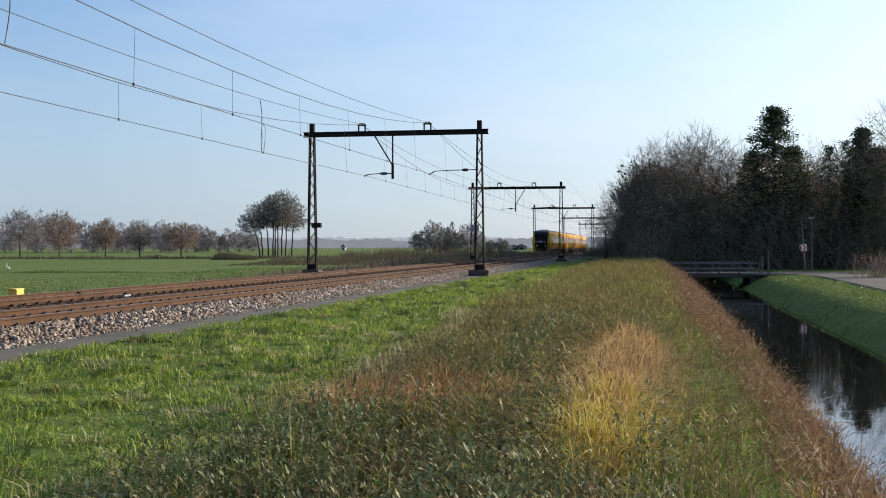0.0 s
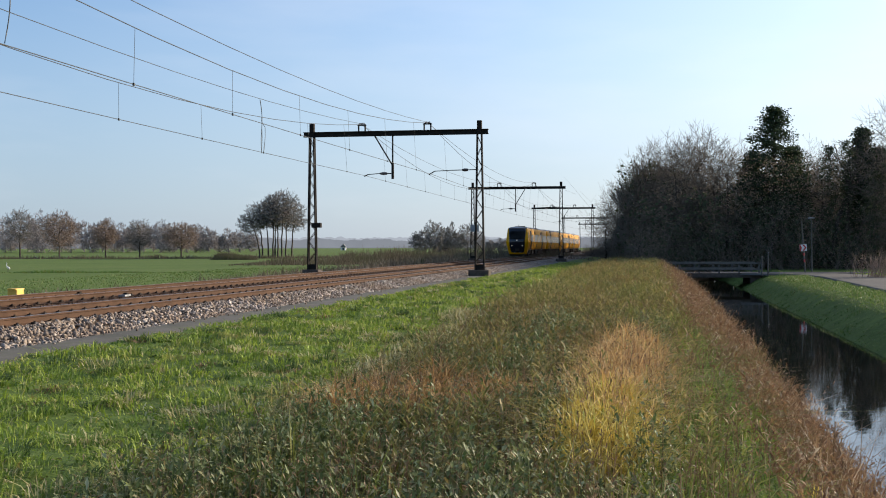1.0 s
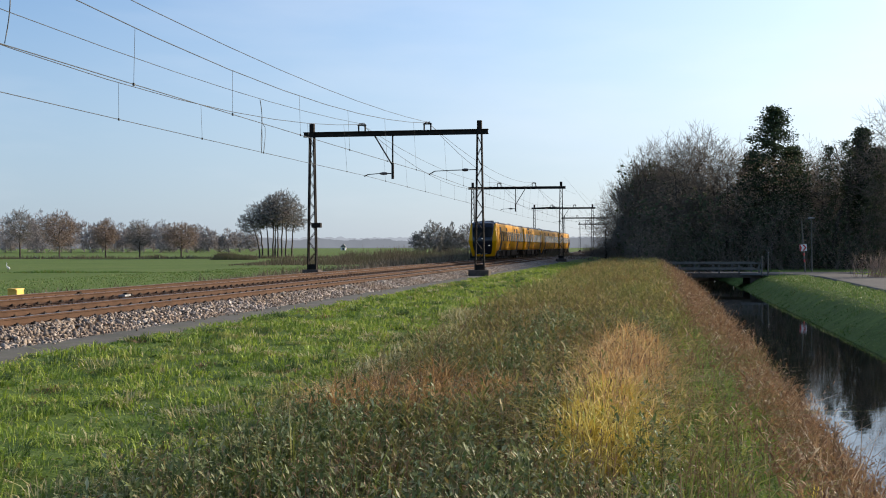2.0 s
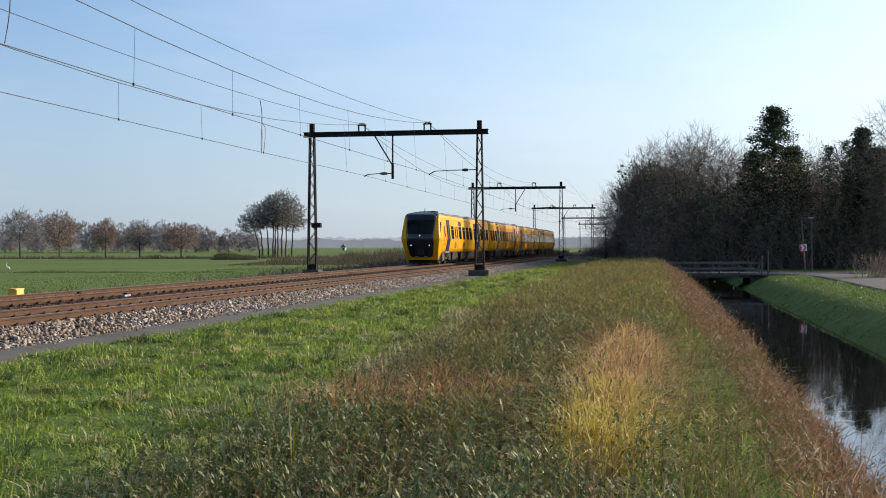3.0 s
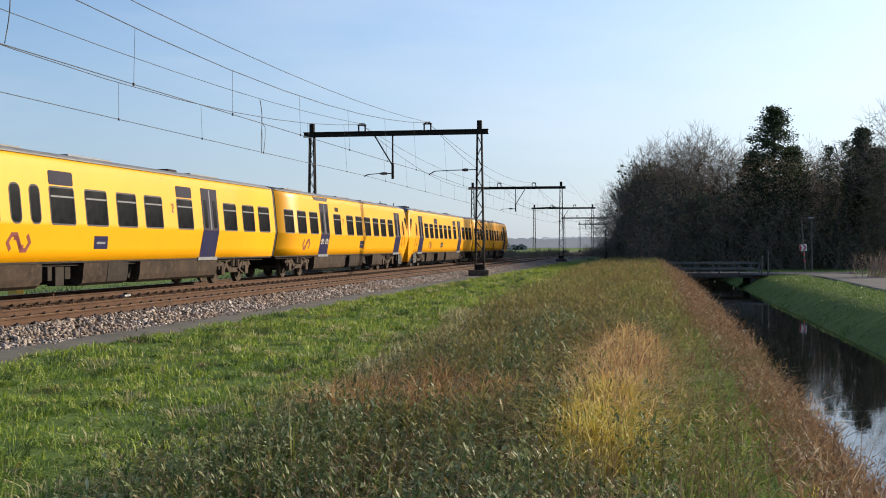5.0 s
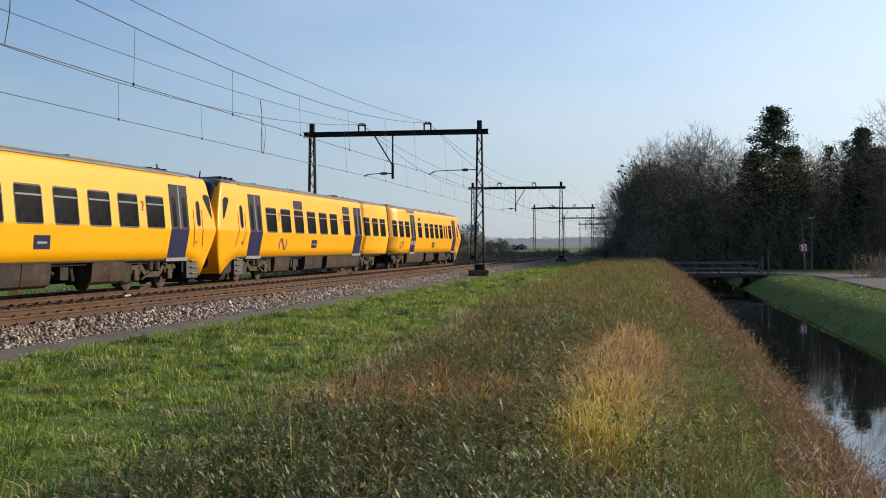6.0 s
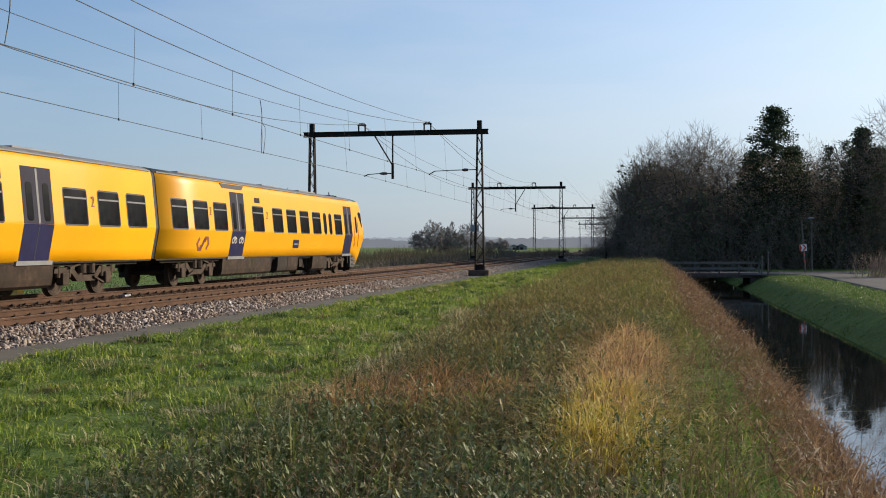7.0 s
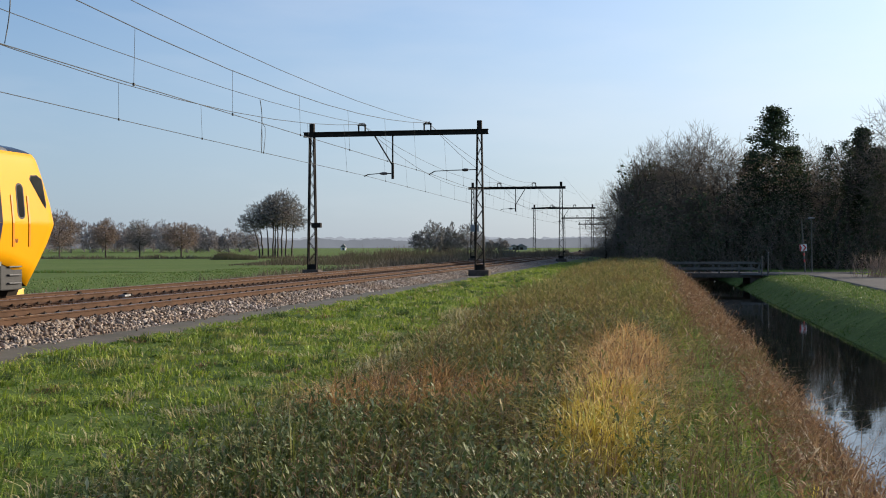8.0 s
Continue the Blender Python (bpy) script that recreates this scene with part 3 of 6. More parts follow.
def body_mesh(length):
    """The shell: flanks, roof and rounded nose. Slots: yellow, roof grey, black front cap, underside."""
    D = [0.0, 0.02, 0.06, 0.13, 0.35, 0.6, 0.95, 1.3, 1.7, 2.25, 3.0, 6, 10, 14, 18, 22, length]
    W = [1, 1, 1, 1, 0.95, 0.85, 0.65, 0.42, 0.2, 0, 0, 0, 0, 0, 0, 0, 0]
    inset = [0.11, 0.055, 0.018, 0.0] + [0] * 13
    bm = bmesh.new()
    rings = []
    for d, w, ins in zip(D, W, inset):
        zb = belly_z(d + 0.95 * w)
        half = section(zb)
        ring = []
        for sg, pts in ((-1, half), (1, list(reversed(half))[1:])):
            for x, z in pts:
                k = 1 - ins / CREASE_X
                zz = z - ins * 0.55 * max(0.0, (z - 3.3) / 0.66) + ins * 0.5 * max(0.0, (0.8 - z))
                ring.append(bm.verts.new((sg * x * k, d + nose_d(z) * w, zz)))
        rings.append(ring)
    n = len(rings[0])
    for a, b in zip(rings, rings[1:]):
        for i in range(n - 1):
            f = bm.faces.new((a[i], a[i + 1], b[i + 1], b[i]))
            z = sum(v.co.z for v in f.verts) / 4
            y = max(v.co.y for v in f.verts)
            f.material_index = 0 if z < 3.61 else (2 if y < 2.1 else 1)
            f.smooth = True
        f = bm.faces.new((a[0], b[0], b[-1], a[-1]))
        f.material_index = 3
    # front face in strips across the nose, slightly bowed
    half = n // 2
    cols = 8
    prev = None
    for i in range(half + 1):
        l, r = rings[0][i], rings[0][n - 1 - i]
        row = [l]
        if l is not r:
            for c in range(1, cols):
                t = c / cols
                p = l.co.lerp(r.co, t)
                p.y -= 0.20 * 4 * t * (1 - t)
                row.append(bm.verts.new(p))
            row.append(r)
        else:
            row = [l] * (cols + 1)
        if prev:
            for c in range(cols):
                vs = []
                for v in (prev[c], row[c], row[c + 1], prev[c + 1]):
                    if v not in vs:
                        vs.append(v)
                if len(vs) > 2:
                    f = bm.faces.new(vs)
                    f.smooth = True
                    f.material_index = 2 if sum(v.co.z for v in vs) / len(vs) > 3.55 else 0
        prev = row
    bm.faces.new(list(reversed(rings[-1]))).material_index = 3
    bmesh.ops.recalc_face_normals(bm, faces=bm.faces[:])
    return bm


def front_point(t, z, lift):
    """A place on the nose: t across from -1 to 1 of the black panel's half width."""
    hw = 0.83 + 0.15 * ease(0.5, 1.6, z) + 0.11 * ease(1.8, 3.5, z)
    x = t * hw
    full = flank_x(z) - 0.11
    f = 0.5 + 0.5 * x / full
    return Vector((x, nose_d(z) - 0.20 * 4 * f * (1 - f) - lift, z))


def front_patch(z0, z1, lift, rows, t0=-1.0, t1=1.0, rnd=0.0):
    bm = bmesh.new()
    grid = []
    for i in range(rows + 1):
        z = z0 + (z1 - z0) * i / rows
        e = min(z - z0, z1 - z)
        cut = 0.0 if e >= rnd or rnd == 0 else (rnd - math.sqrt(max(rnd * rnd - (rnd - e) ** 2, 0))) / 1.0
        grid.append([bm.verts.new(front_point((t0 + (t1 - t0) * c / 10) * (1 - cut), z, lift)) for c in range(11)])
    top = []
    for a, b in zip(grid, grid[1:]):
        for c in range(10):
            f = bm.faces.new((a[c], a[c + 1], b[c + 1], b[c]))
            f.smooth = True
            top.append(f)
    g = bmesh.ops.extrude_face_region(bm, geom=top)
    for v in [q for q in g["geom"] if isinstance(q, bmesh.types.BMVert)]:
        v.co.y += 0.05
    bmesh.ops.recalc_face_normals(bm, faces=bm.faces[:])
    return bm


def rounded(w, z0, z1, r, n=4):
    """A rounded rectangle of (y, z)."""
    pts = []
    for cy, cz, a0 in ((w / 2 - r, z1 - r, 0), (-w / 2 + r, z1 - r, 90), (-w / 2 + r, z0 + r, 180), (w / 2 - r, z0 + r, 270)):
        for k in range(n + 1):
            a = radians(a0 + 90 * k / n)
            pts.append((cy + r * math.cos(a), cz + r * math.sin(a)))
    return pts


def flank_plate(outline, out, depth=0.04):
    """A plate lying on the flank of the body, out metres proud of it."""
    bm = bmesh.new()
    hi = [bm.verts.new((flank_x(z) + out, y, z)) for y, z in outline]
    lo = [bm.verts.new((flank_x(z) + out - depth, y, z)) for y, z in outline]
    bm.faces.new(hi)
    n = len(hi)
    for i in range(n):
        bm.faces.new((hi[i], lo[i], lo[(i + 1) % n], hi[(i + 1) % n]))
    bmesh.ops.recalc_face_normals(bm, faces=bm.faces[:])
    return bm


def frozen(bm, name, material):
    me = bpy.data.meshes.new(name)
    bm.normal_update()
    bm.to_mesh(me)
    bm.free()
    me.materials.append(material)
    return me


def window_set(w, z0, z1, r=0.1):
    return {
        "rim": frozen(flank_plate(rounded(w, z0, z1, r), 0.006), "window_rim", RUBBER),
        "pane": frozen(flank_plate(rounded(w - 0.09, z0 + 0.045, z1 - 0.045, r * 0.7), 0.010), "pane", GLASS),
        "bar": frozen(flank_plate(rounded(w - 0.10, z1 - 0.29, z1 - 0.245, 0.02, 1), 0.016), "vent_bar", BAR_GREY) if w > 0.8 else None,
    }


WIN = window_set(1.30, 1.885, 2.90)
NARROW = window_set(0.52, 1.885, 2.90, 0.2)
CABWIN = window_set(0.34, 2.0, 2.88, 0.15)
PANEL_TOP = frozen(flank_plate(rounded(1.26, 2.93, 3.30, 0.07), 0.006), "vent_panel", DOOR_GREY)
SMALL_PANEL = frozen(flank_plate(rounded(0.62, 3.02, 3.22, 0.03), 0.006), "vent_panel", UNDER)
BADGE = frozen(flank_plate([(0.36, 1.62), (-0.44, 1.62), (-0.36, 1.26), (0.44, 1.26)], 0.006), "badge", NAVY)
BADGE_BAR = frozen(flank_plate(rounded(0.5, 1.40, 1.46, 0.01, 1), 0.010), "badge_bar", STEEL_GREY)
DOOR_W = 1.42
DOOR_UP = frozen(flank_plate([(DOOR_W / 2, 3.33), (-DOOR_W / 2, 3.33), (-DOOR_W / 2, 1.9), (DOOR_W / 2, 1.9)], 0.008), "upper_leaf", DOOR_GREY)
DOOR_LOW = frozen(flank_plate([(DOOR_W / 2, 1.895), (-DOOR_W / 2, 1.895), (-DOOR_W / 2, 0.97), (DOOR_W / 2, 0.97)], 0.008), "lower_leaf", NAVY)
DOOR_GLASS = frozen(flank_plate(rounded(0.30, 1.97, 2.94, 0.10), 0.014), "pane", GLASS)
DOOR_SEAM = frozen(flank_plate([(0.05, 3.29), (-0.05, 3.29), (-0.05, 1.91), (0.05, 1.91)], 0.014), "door_seal", BAR_GREY)
DOOR_SEAM_LOW = frozen(flank_plate([(0.012, 1.89), (-0.012, 1.89), (-0.012, 1.0), (0.012, 1.0)], 0.013), "door_seal", RUBBER)
DOOR_STEP = frozen(flank_plate([(0.85, 0.97), (-0.85, 0.97), (-0.85, 0.86), (0.85, 0.86)], 0.05, 0.12), "step", STEEL_GREY)
BODY_SEAM = frozen(flank_plate([(0.016, 3.5), (-0.016, 3.5), (-0.016, 0.95), (0.016, 0.95)], 0.003), "panel_seam", RED_INK)
ROOF_GRILLE = frozen(flank_plate([(1.1, 3.60), (-1.3, 3.60), (-1.1, 3.44), (0.85, 3.44)], 0.012), "roof_grille", RUBBER)
BIKE_BAR = frozen(flank_plate([(0.15, 1.62), (0.02, 1.70), (-0.12, 1.68), (-0.12, 1.65), (0.0, 1.66), (0.10, 1.60), (0.0, 1.52), (0.02, 1.50)], 0.012), "bicycle_sign", PALE_SIGN)


def ring_plate():
    outer = [(0.115 * math.cos(a * math.pi / 8), 1.55 + 0.115 * math.sin(a * math.pi / 8)) for a in range(17)]
    inner = [(0.075 * math.cos(a * math.pi / 8), 1.55 + 0.075 * math.sin(a * math.pi / 8)) for a in range(16, -1, -1)]
    return flank_plate(outer + inner, 0.012)


BIKE_RING = frozen(ring_plate(), "bicycle_sign", PALE_SIGN)
FLIP = Matrix.Rotation(math.pi, 4, 'Z')


def seat_window(car, kit, d, label="tinted window in a black rubber rim"):
    for side in (1, -1):
        m = Matrix.Translation((0, d, 0)) @ (Matrix() if side > 0 else FLIP)
        w = share("window", kit["rim"], car, m, label)
        share("pane", kit["pane"], w)
        if kit["bar"]:
            share("vent_bar", kit["bar"], w)


def side_plate(car, name, me, d, label="", sides=(1, -1), tilt=None):
    out = []
    for side in sides:
        m = Matrix.Translation((0, d, 0)) @ (Matrix() if side > 0 else FLIP)
        out.append(share(name, me, car, m, label))
    return out


def train_door(car, d):
    for side in (1, -1):
        m = Matrix.Translation((0, d, 0)) @ (Matrix() if side > 0 else FLIP)
        door = share("door", DOOR_UP, car, m, "closed double door, grey above and navy below")
        share("lower_leaf", DOOR_LOW, door, label="navy lower door panel")
        for y in (-0.40, 0.40):
            share("pane", DOOR_GLASS, door, Matrix.Translation((0, y, 0)))
        share("door_seal", DOOR_SEAM, door)
        share("door_seal", DOOR_SEAM_LOW, door)
        share("step", DOOR_STEP, car, m, "worn grey door step")


def wheel_mesh():
    bm = bmesh.new()
    prof = [(0.0, 0.10), (0.09, 0.10), (0.13, 0.05), (0.33, 0.03), (0.38, 0.06), (0.455, 0.06), (0.46, -0.05), (0.49, -0.06), (0.49, -0.08), (0.37, -0.08), (0.32, -0.03), (0.0, -0.03)]
    n = 24
    rows = []
    for k in range(n):
        a = 2 * math.pi * k / n
        rows.append([bm.verts.new((x, r * math.cos(a), r * math.sin(a))) for r, x in prof])
    for k in range(n):
        a, b = rows[k], rows[(k + 1) % n]
        for i in range(len(prof) - 1):
            f = bm.faces.new((a[i], b[i], b[i + 1], a[i + 1]))
    bmesh.ops.remove_doubles(bm, verts=bm.verts[:], dist=1e-5)
    bmesh.ops.recalc_face_normals(bm, faces=bm.faces[:])
    return frozen(bm, "wheel", BOGIE)


WHEEL = wheel_mesh()


def bogie_frame():
    bm = bmesh.new()
    for sg in (-1, 1):
        x = sg * 0.99
        add_prism(bm, [(-1.75, 0.62), (-1.7, 0.74), (-0.75, 0.78), (-0.45, 0.55), (0.45, 0.55), (0.75, 0.78), (1.7, 0.74), (1.75, 0.62), (0.8, 0.60), (0.5, 0.38), (-0.5, 0.38), (-0.8, 0.60)], x - 0.08, x + 0.08, 'x')
        for y in (-1.2, 1.2):
            add_box(bm, (x + sg * 0.03, y, 0.46), (0.22, 0.34, 0.34), bevel=0.04)
            for dy in (-0.28, 0.28):
                add_rod(bm, (x + sg * 0.02, y + dy, 0.5), (x + sg * 0.02, y + dy, 0.82), 0.085)
        add_rod(bm, (x + sg * 0.04, -0.25, 0.6), (x + sg * 0.04, -0.25, 0.98), 0.15, seg=12)
        add_rod(bm, (x + sg * 0.04, 0.25, 0.6), (x + sg * 0.04, 0.25, 0.98), 0.15, seg=12)
        add_bar(bm, (x + sg * 0.12, -1.0, 0.75), (x + sg * 0.12, -0.2, 0.92), 0.06)
        add_bar(bm, (x + sg * 0.12, 0.9, 0.32), (x + sg * 0.12, 0.35, 0.5), 0.05)
    add_box(bm, (0, 0, 0.6), (1.9, 0.55, 0.22))
    for y in (-1.2, 1.2):
        add_rod(bm, (-0.8, y, 0.46), (0.8, y, 0.46), 0.08)
    return frozen(bm, "bogie", BOGIE)


BOGIE_FRAME = bogie_frame()


def make_bogie(car, d):
    b = share("bogie", BOGIE_FRAME, car, Matrix.Translation((0, d, 0)), "rust-brown bogie frame with springs")
    for y in (-1.2, 1.2):
        share("wheel", WHEEL, b, Matrix.Translation((0.72, y, 0.46)), "worn steel wheel")
        share("wheel", WHEEL, b, Matrix.Translation((-0.72, y, 0.46)) @ FLIP, "worn steel wheel")


def skirt_outline(z0=0.25, z1=0.92):
    return [(1.02, z0), (1.16, z0 + 0.08), (1.20, z0 + 0.25), (1.235, z1), (0.4, z1), (0.4, z0)]


def make_underfloor(car, spans, length):
    for y0, y1, mat, label in spans:
        for sg in (1, -1):
            bm = bmesh.new()
            add_prism(bm, [(sg * x, z) for x, z in skirt_outline()], y0, y1)
            part("equipment_box", bm, mat, car, label)
    bm = bmesh.new()
    add_box(bm, (0, length / 2 + 0.9, 0.87), (2.2, length - 3.2, 0.12))
    y = 6.4
    rng = random.Random(int(length * 100))
    while y < length - 6.5:
        for sg in (-1, 1):
            h = rng.uniform(0.3, 0.6)
            if rng.random() < 0.5:
                add_rod(bm, (sg * rng.uniform(0.7, 0.95), y, 0.9 - h), (sg * rng.uniform(0.7, 1.05), y + rng.uniform(-0.1, 0.5), 0.9), rng.uniform(0.05, 0.11), seg=8)
            else:
                add_box(bm, (sg * rng.uniform(0.75, 1.0), y, 0.88 - h / 2), (0.25, rng.uniform(0.2, 0.55), h), bevel=0.02)
        y += rng.uniform(0.35, 0.6)
    part("underframe", bm, UNDER, car, "grimy underframe with pipes and tanks")


def stroke(pts, w):
    """Outline of a broad mitred stroke along a bent line."""
    pts = [Vector(p) for p in pts]
    left, right = [], []
    for i, p in enumerate(pts):
        d0 = (p - pts[i - 1]).normalized() if i else (pts[1] - p).normalized()
        d1 = (pts[i + 1] - p).normalized() if i < len(pts) - 1 else d0
        n0, n1 = Vector((-d0.y, d0.x)), Vector((-d1.y, d1.x))
        nn = (n0 + n1).normalized()
        k = w / 2 / max(nn.dot(n0), 0.5)
        left.append(tuple(p + nn * k))
        right.append(tuple(p - nn * k))
    return left + right[::-1]


def make_logo(car, d, side):
    """A plain emblem of two bent strokes on the lower flank, each the other turned half round."""
    bend = [(-0.34, 1.24), (-0.50, 1.43), (-0.36, 1.62), (-0.14, 1.62), (0.10, 1.32), (0.24, 1.32)]
    for pts in (bend, [(-y, 2.86 - z) for y, z in bend]):
        me = frozen(flank_plate([(y * side, z) for y, z in stroke(pts, 0.115)], 0.005), "emblem_stroke", RED_INK)
        side_plate(car, "emblem_stroke", me, d, "dark red plain emblem stroke", (side,))


def make_digit(car, text, d, z, side):
    cu = bpy.data.curves.new("class_number", 'FONT')
    cu.body, cu.size, cu.extrude, cu.align_x = text, 0.42, 0.004, 'CENTER'
    tmp = bpy.data.objects.new("class_number", cu)
    scene.collection.objects.link(tmp)
    me = bpy.data.meshes.new_from_object(tmp)
    bpy.data.objects.remove(tmp)
    me.materials.clear()
    me.materials.append(RED_INK)
    m = Matrix.Translation((side * (flank_x(z) + 0.006), d, z)) @ Matrix.Rotation(side * math.pi / 2, 4, 'Z') @ Matrix.Rotation(math.pi / 2, 4, 'X')
    share("class_number", me, car, m, "dark red class number")


CAB_GLASS_OUT = [(0.30, 2.98), (0.25, 3.08), (-0.02, 3.10), (-0.22, 3.02), (-0.25, 2.9), (-0.33, 2.4), (-0.29, 2.32), (-0.2, 2.4)]


def make_railcar(length, windows, narrows, panels, door1, door2, small, digits, logo, badge, cam_side, label):
    car = thing("railcar", Matrix(), label, "railcar", "railcars of the yellow train")
    bm = body_mesh(length)
    b = part("body", bm, YELLOW, car, "glossy yellow body with a grey roof and black cab top")
    for m in (ROOF_GREY, FRONT_BLACK, UNDER):
        b.data.materials.append(m)
    face = part("front_panel", front_patch(0.55, 3.68, 0.022, 44, rnd=0.22), FRONT_BLACK, car, "glossy black front panel")
    part("windscreen", front_patch(2.25, 3.26, 0.034, 14, -0.93, 0.93, 0.08), GLASS, face, "large dark windscreen")
    for x, z in ((0.0, 2.12), (-0.67, 1.42), (0.67, 1.42)):
        p = front_point(x / 0.98, z, 0.03)
        bm = bmesh.new()
        add_rod(bm, (p.x, p.y + 0.03, p.z), (p.x, p.y - 0.012, p.z), 0.05, seg=16)
        part("headlight", bm, LAMP_ON, face, "small round headlight")
    for sg in (-1, 1):
        p = front_point(sg * 0.4, 0.62, 0.06)
        bm = bmesh.new()
        add_rod(bm, (p.x - 0.12, p.y, p.z), (p.x + 0.12, p.y, p.z - 0.02), 0.025)
        part("hose", bm, STEEL_GREY, face)
    bm = bmesh.new()
    add_box(bm, (0, 0.75, 0.95), (0.42, 0.9, 0.34), bevel=0.05)
    add_box(bm, (0, 0.22, 0.95), (0.5, 0.22, 0.44), bevel=0.05)
    part("coupler", bm, UNDER, car, "dark automatic coupler")
    bm = bmesh.new()
    add_prism(bm, [(-1.0, 0.12), (1.0, 0.12), (1.12, 0.36), (-1.12, 0.36)], 1.15, 1.6)
    add_box(bm, (-0.72, 1.4, 0.2), (0.12, 0.3, 0.3))
    add_box(bm, (0.72, 1.4, 0.2), (0.12, 0.3, 0.3))
    part("rail_guard", bm, UNDER, car, "dark rail guard under the nose")
    for sg in (1, -1):
        bm = bmesh.new()
        add_prism(bm, [(1.12, 0.34), (1.75, 0.34), (2.35, 0.5), (2.35, 0.88), (2.15, 0.9), (1.5, 0.55)], sg * 1.05 - 0.06, sg * 1.05 + 0.06, 'x')
        part("cab_fairing", bm, UNDER, car, "dusty dark fairing below the cab")
        for k in range(3):
            bm = bmesh.new()
            add_box(bm, (sg * 1.20, door1 - 1.5, 0.84 - 0.2 * k), (0.16, 0.55, 0.035), bevel=0.008)
            part("foot_step", bm, BAR_GREY, car, "narrow steel foot step")
        # a solid black block, proud of the body, stands for the dark recess
        bm = bmesh.new()
        add_box(bm, (sg * 1.11, door1 - 1.42, 0.60), (0.2, 0.95, 0.66), bevel=0.03)
        part("step_recess_block", bm, RUBBER, car, "solid black block standing for the recess behind the cab steps")
    # cab side glass, door and rails
    cabglass = frozen(flank_plate(CAB_GLASS_OUT, 0.008), "cab_glass", GLASS)
    rim = frozen(flank_plate([(y * 1.12, (z - 2.72) * 1.07 + 2.72) for y, z in CAB_GLASS_OUT], 0.004), "cab_glass_rim", RUBBER)
    mirror_glass = frozen(flank_plate([(-y, z) for y, z in CAB_GLASS_OUT], 0.008), "cab_glass", GLASS)
    mirror_rim = frozen(flank_plate([(-y * 1.12, (z - 2.72) * 1.07 + 2.72) for y, z in CAB_GLASS_OUT], 0.004), "cab_glass_rim", RUBBER)
    for side in (1, -1):
        w = side_plate(car, "side_window", rim if side > 0 else mirror_rim, 0.95 if door1 > 3.5 else 0.74, "slanting cab side window", (side,))[0]
        share("pane", cabglass if side > 0 else mirror_glass, w)
        g2 = frozen(flank_plate([(0.04 * side + (y * side), z) for y, z in [(0.04, 2.58), (-0.04, 2.58), (-0.04, 1.9), (-0.20, 1.33), (-0.12, 1.33), (0.04, 1.9)]], 0.02), "grab_rail", ORANGE)
        side_plate(car, "grab_rail", g2, door1 - 1.92, "orange grab rail", (side,))
        side_plate(car, "grab_rail", g2, door1 - 1.2, "orange grab rail", (side,))
    cab_d = door1 - 1.55
    seat_window(car, CABWIN, cab_d, "narrow cab door window")
    for dd in (cab_d + 0.1, cab_d + 0.2):
        side_plate(car, "lock", frozen(flank_plate(rounded(0.07, 1.42, 1.52, 0.02, 1), 0.006), "lock", RED_INK), dd)
    train_door(car, door1)
    train_door(car, door2)
    for d in windows:
        seat_window(car, WIN, d)
    for d in narrows:
        seat_window(car, NARROW, d, "narrow tinted window")
    for d in panels:
        side_plate(car, "vent_panel", PANEL_TOP, d, "grey panel above the window")
    for d in small:
        side_plate(car, "vent_panel", SMALL_PANEL, d, "small dark grille")
    for text, d in digits:
        make_digit(car, text, d, 2.42, cam_side)
    make_logo(car, logo, cam_side)
    for bdg in side_plate(car, "badge", BADGE, badge, "small navy name plate", (cam_side,)):
        share("badge_bar", BADGE_BAR, bdg, label="unreadable grey lettering bar")
    side_plate(car, "panel_seam", BODY_SEAM, 15.85 if door1 > 3.5 else 14.95, "thin dark seam in the flank")
    if door1 < 3.5:
        side_plate(car, "roof_grille", ROOF_GRILLE, door2 + 0.3, "black grille under the roof edge")
        for dd in (-0.36, 0.36):
            for k in (-0.13, 0.13):
                side_plate(car, "bicycle_sign", BIKE_RING, door2 + dd + k, "pale bicycle pictogram ring")
            side_plate(car, "bicycle_sign", BIKE_BAR, door2 + dd, "pale bicycle pictogram bar")
    # roof
    bm = bmesh.new()
    for y in (2.2, 2.7, 3.3):
        add_rod(bm, (-0.5, y, 3.87), (0.7, y, 3.9), 0.05, seg=8)
    add_box(bm, (0.2, 3.0, 3.86), (0.9, 1.6, 0.06), bevel=0.02)
    part("roof_horn", bm, UNDER, car, "dark horns and cable on the roof")
    bm = bmesh.new()
    add_rod(bm, (0, 1.75, 3.85), (0, 1.85, 4.12), 0.025)
    part("aerial", bm, UNDER, car)
    bm = bmesh.new()
    add_box(bm, (0.25, 16.2 if door1 < 3.5 else 18.0, 3.84), (0.9, 0.7, 0.15), bevel=0.06)
    part("exhaust_box", bm, UNDER, car, "sooty exhaust box on the roof")
    for y in (7.5, 12.5, 21.0):
        bm = bmesh.new()
        add_box(bm, (0, y, 3.86), (1.2, 2.6, 0.08), bevel=0.03)
        part("roof_hatch", bm, ROOF_GREY, car)
    for sg in (1, -1):
        bm = bmesh.new()
        add_box(bm, (sg * 1.235, length / 2 + 1.2, 3.66), (0.05, length - 2.6, 0.035))
        part("gutter", bm, ROOF_GREY, car)
        bm = bmesh.new()
        add_box(bm, (sg * (flank_x(0.93) - 0.012), length / 2 + 1.3, 0.915), (0.05, length - 2.8, 0.05))
        part("sill", bm, UNDER, car, "dark sill below the yellow flank")
    # bellows half at the inner end
    bm = bmesh.new()
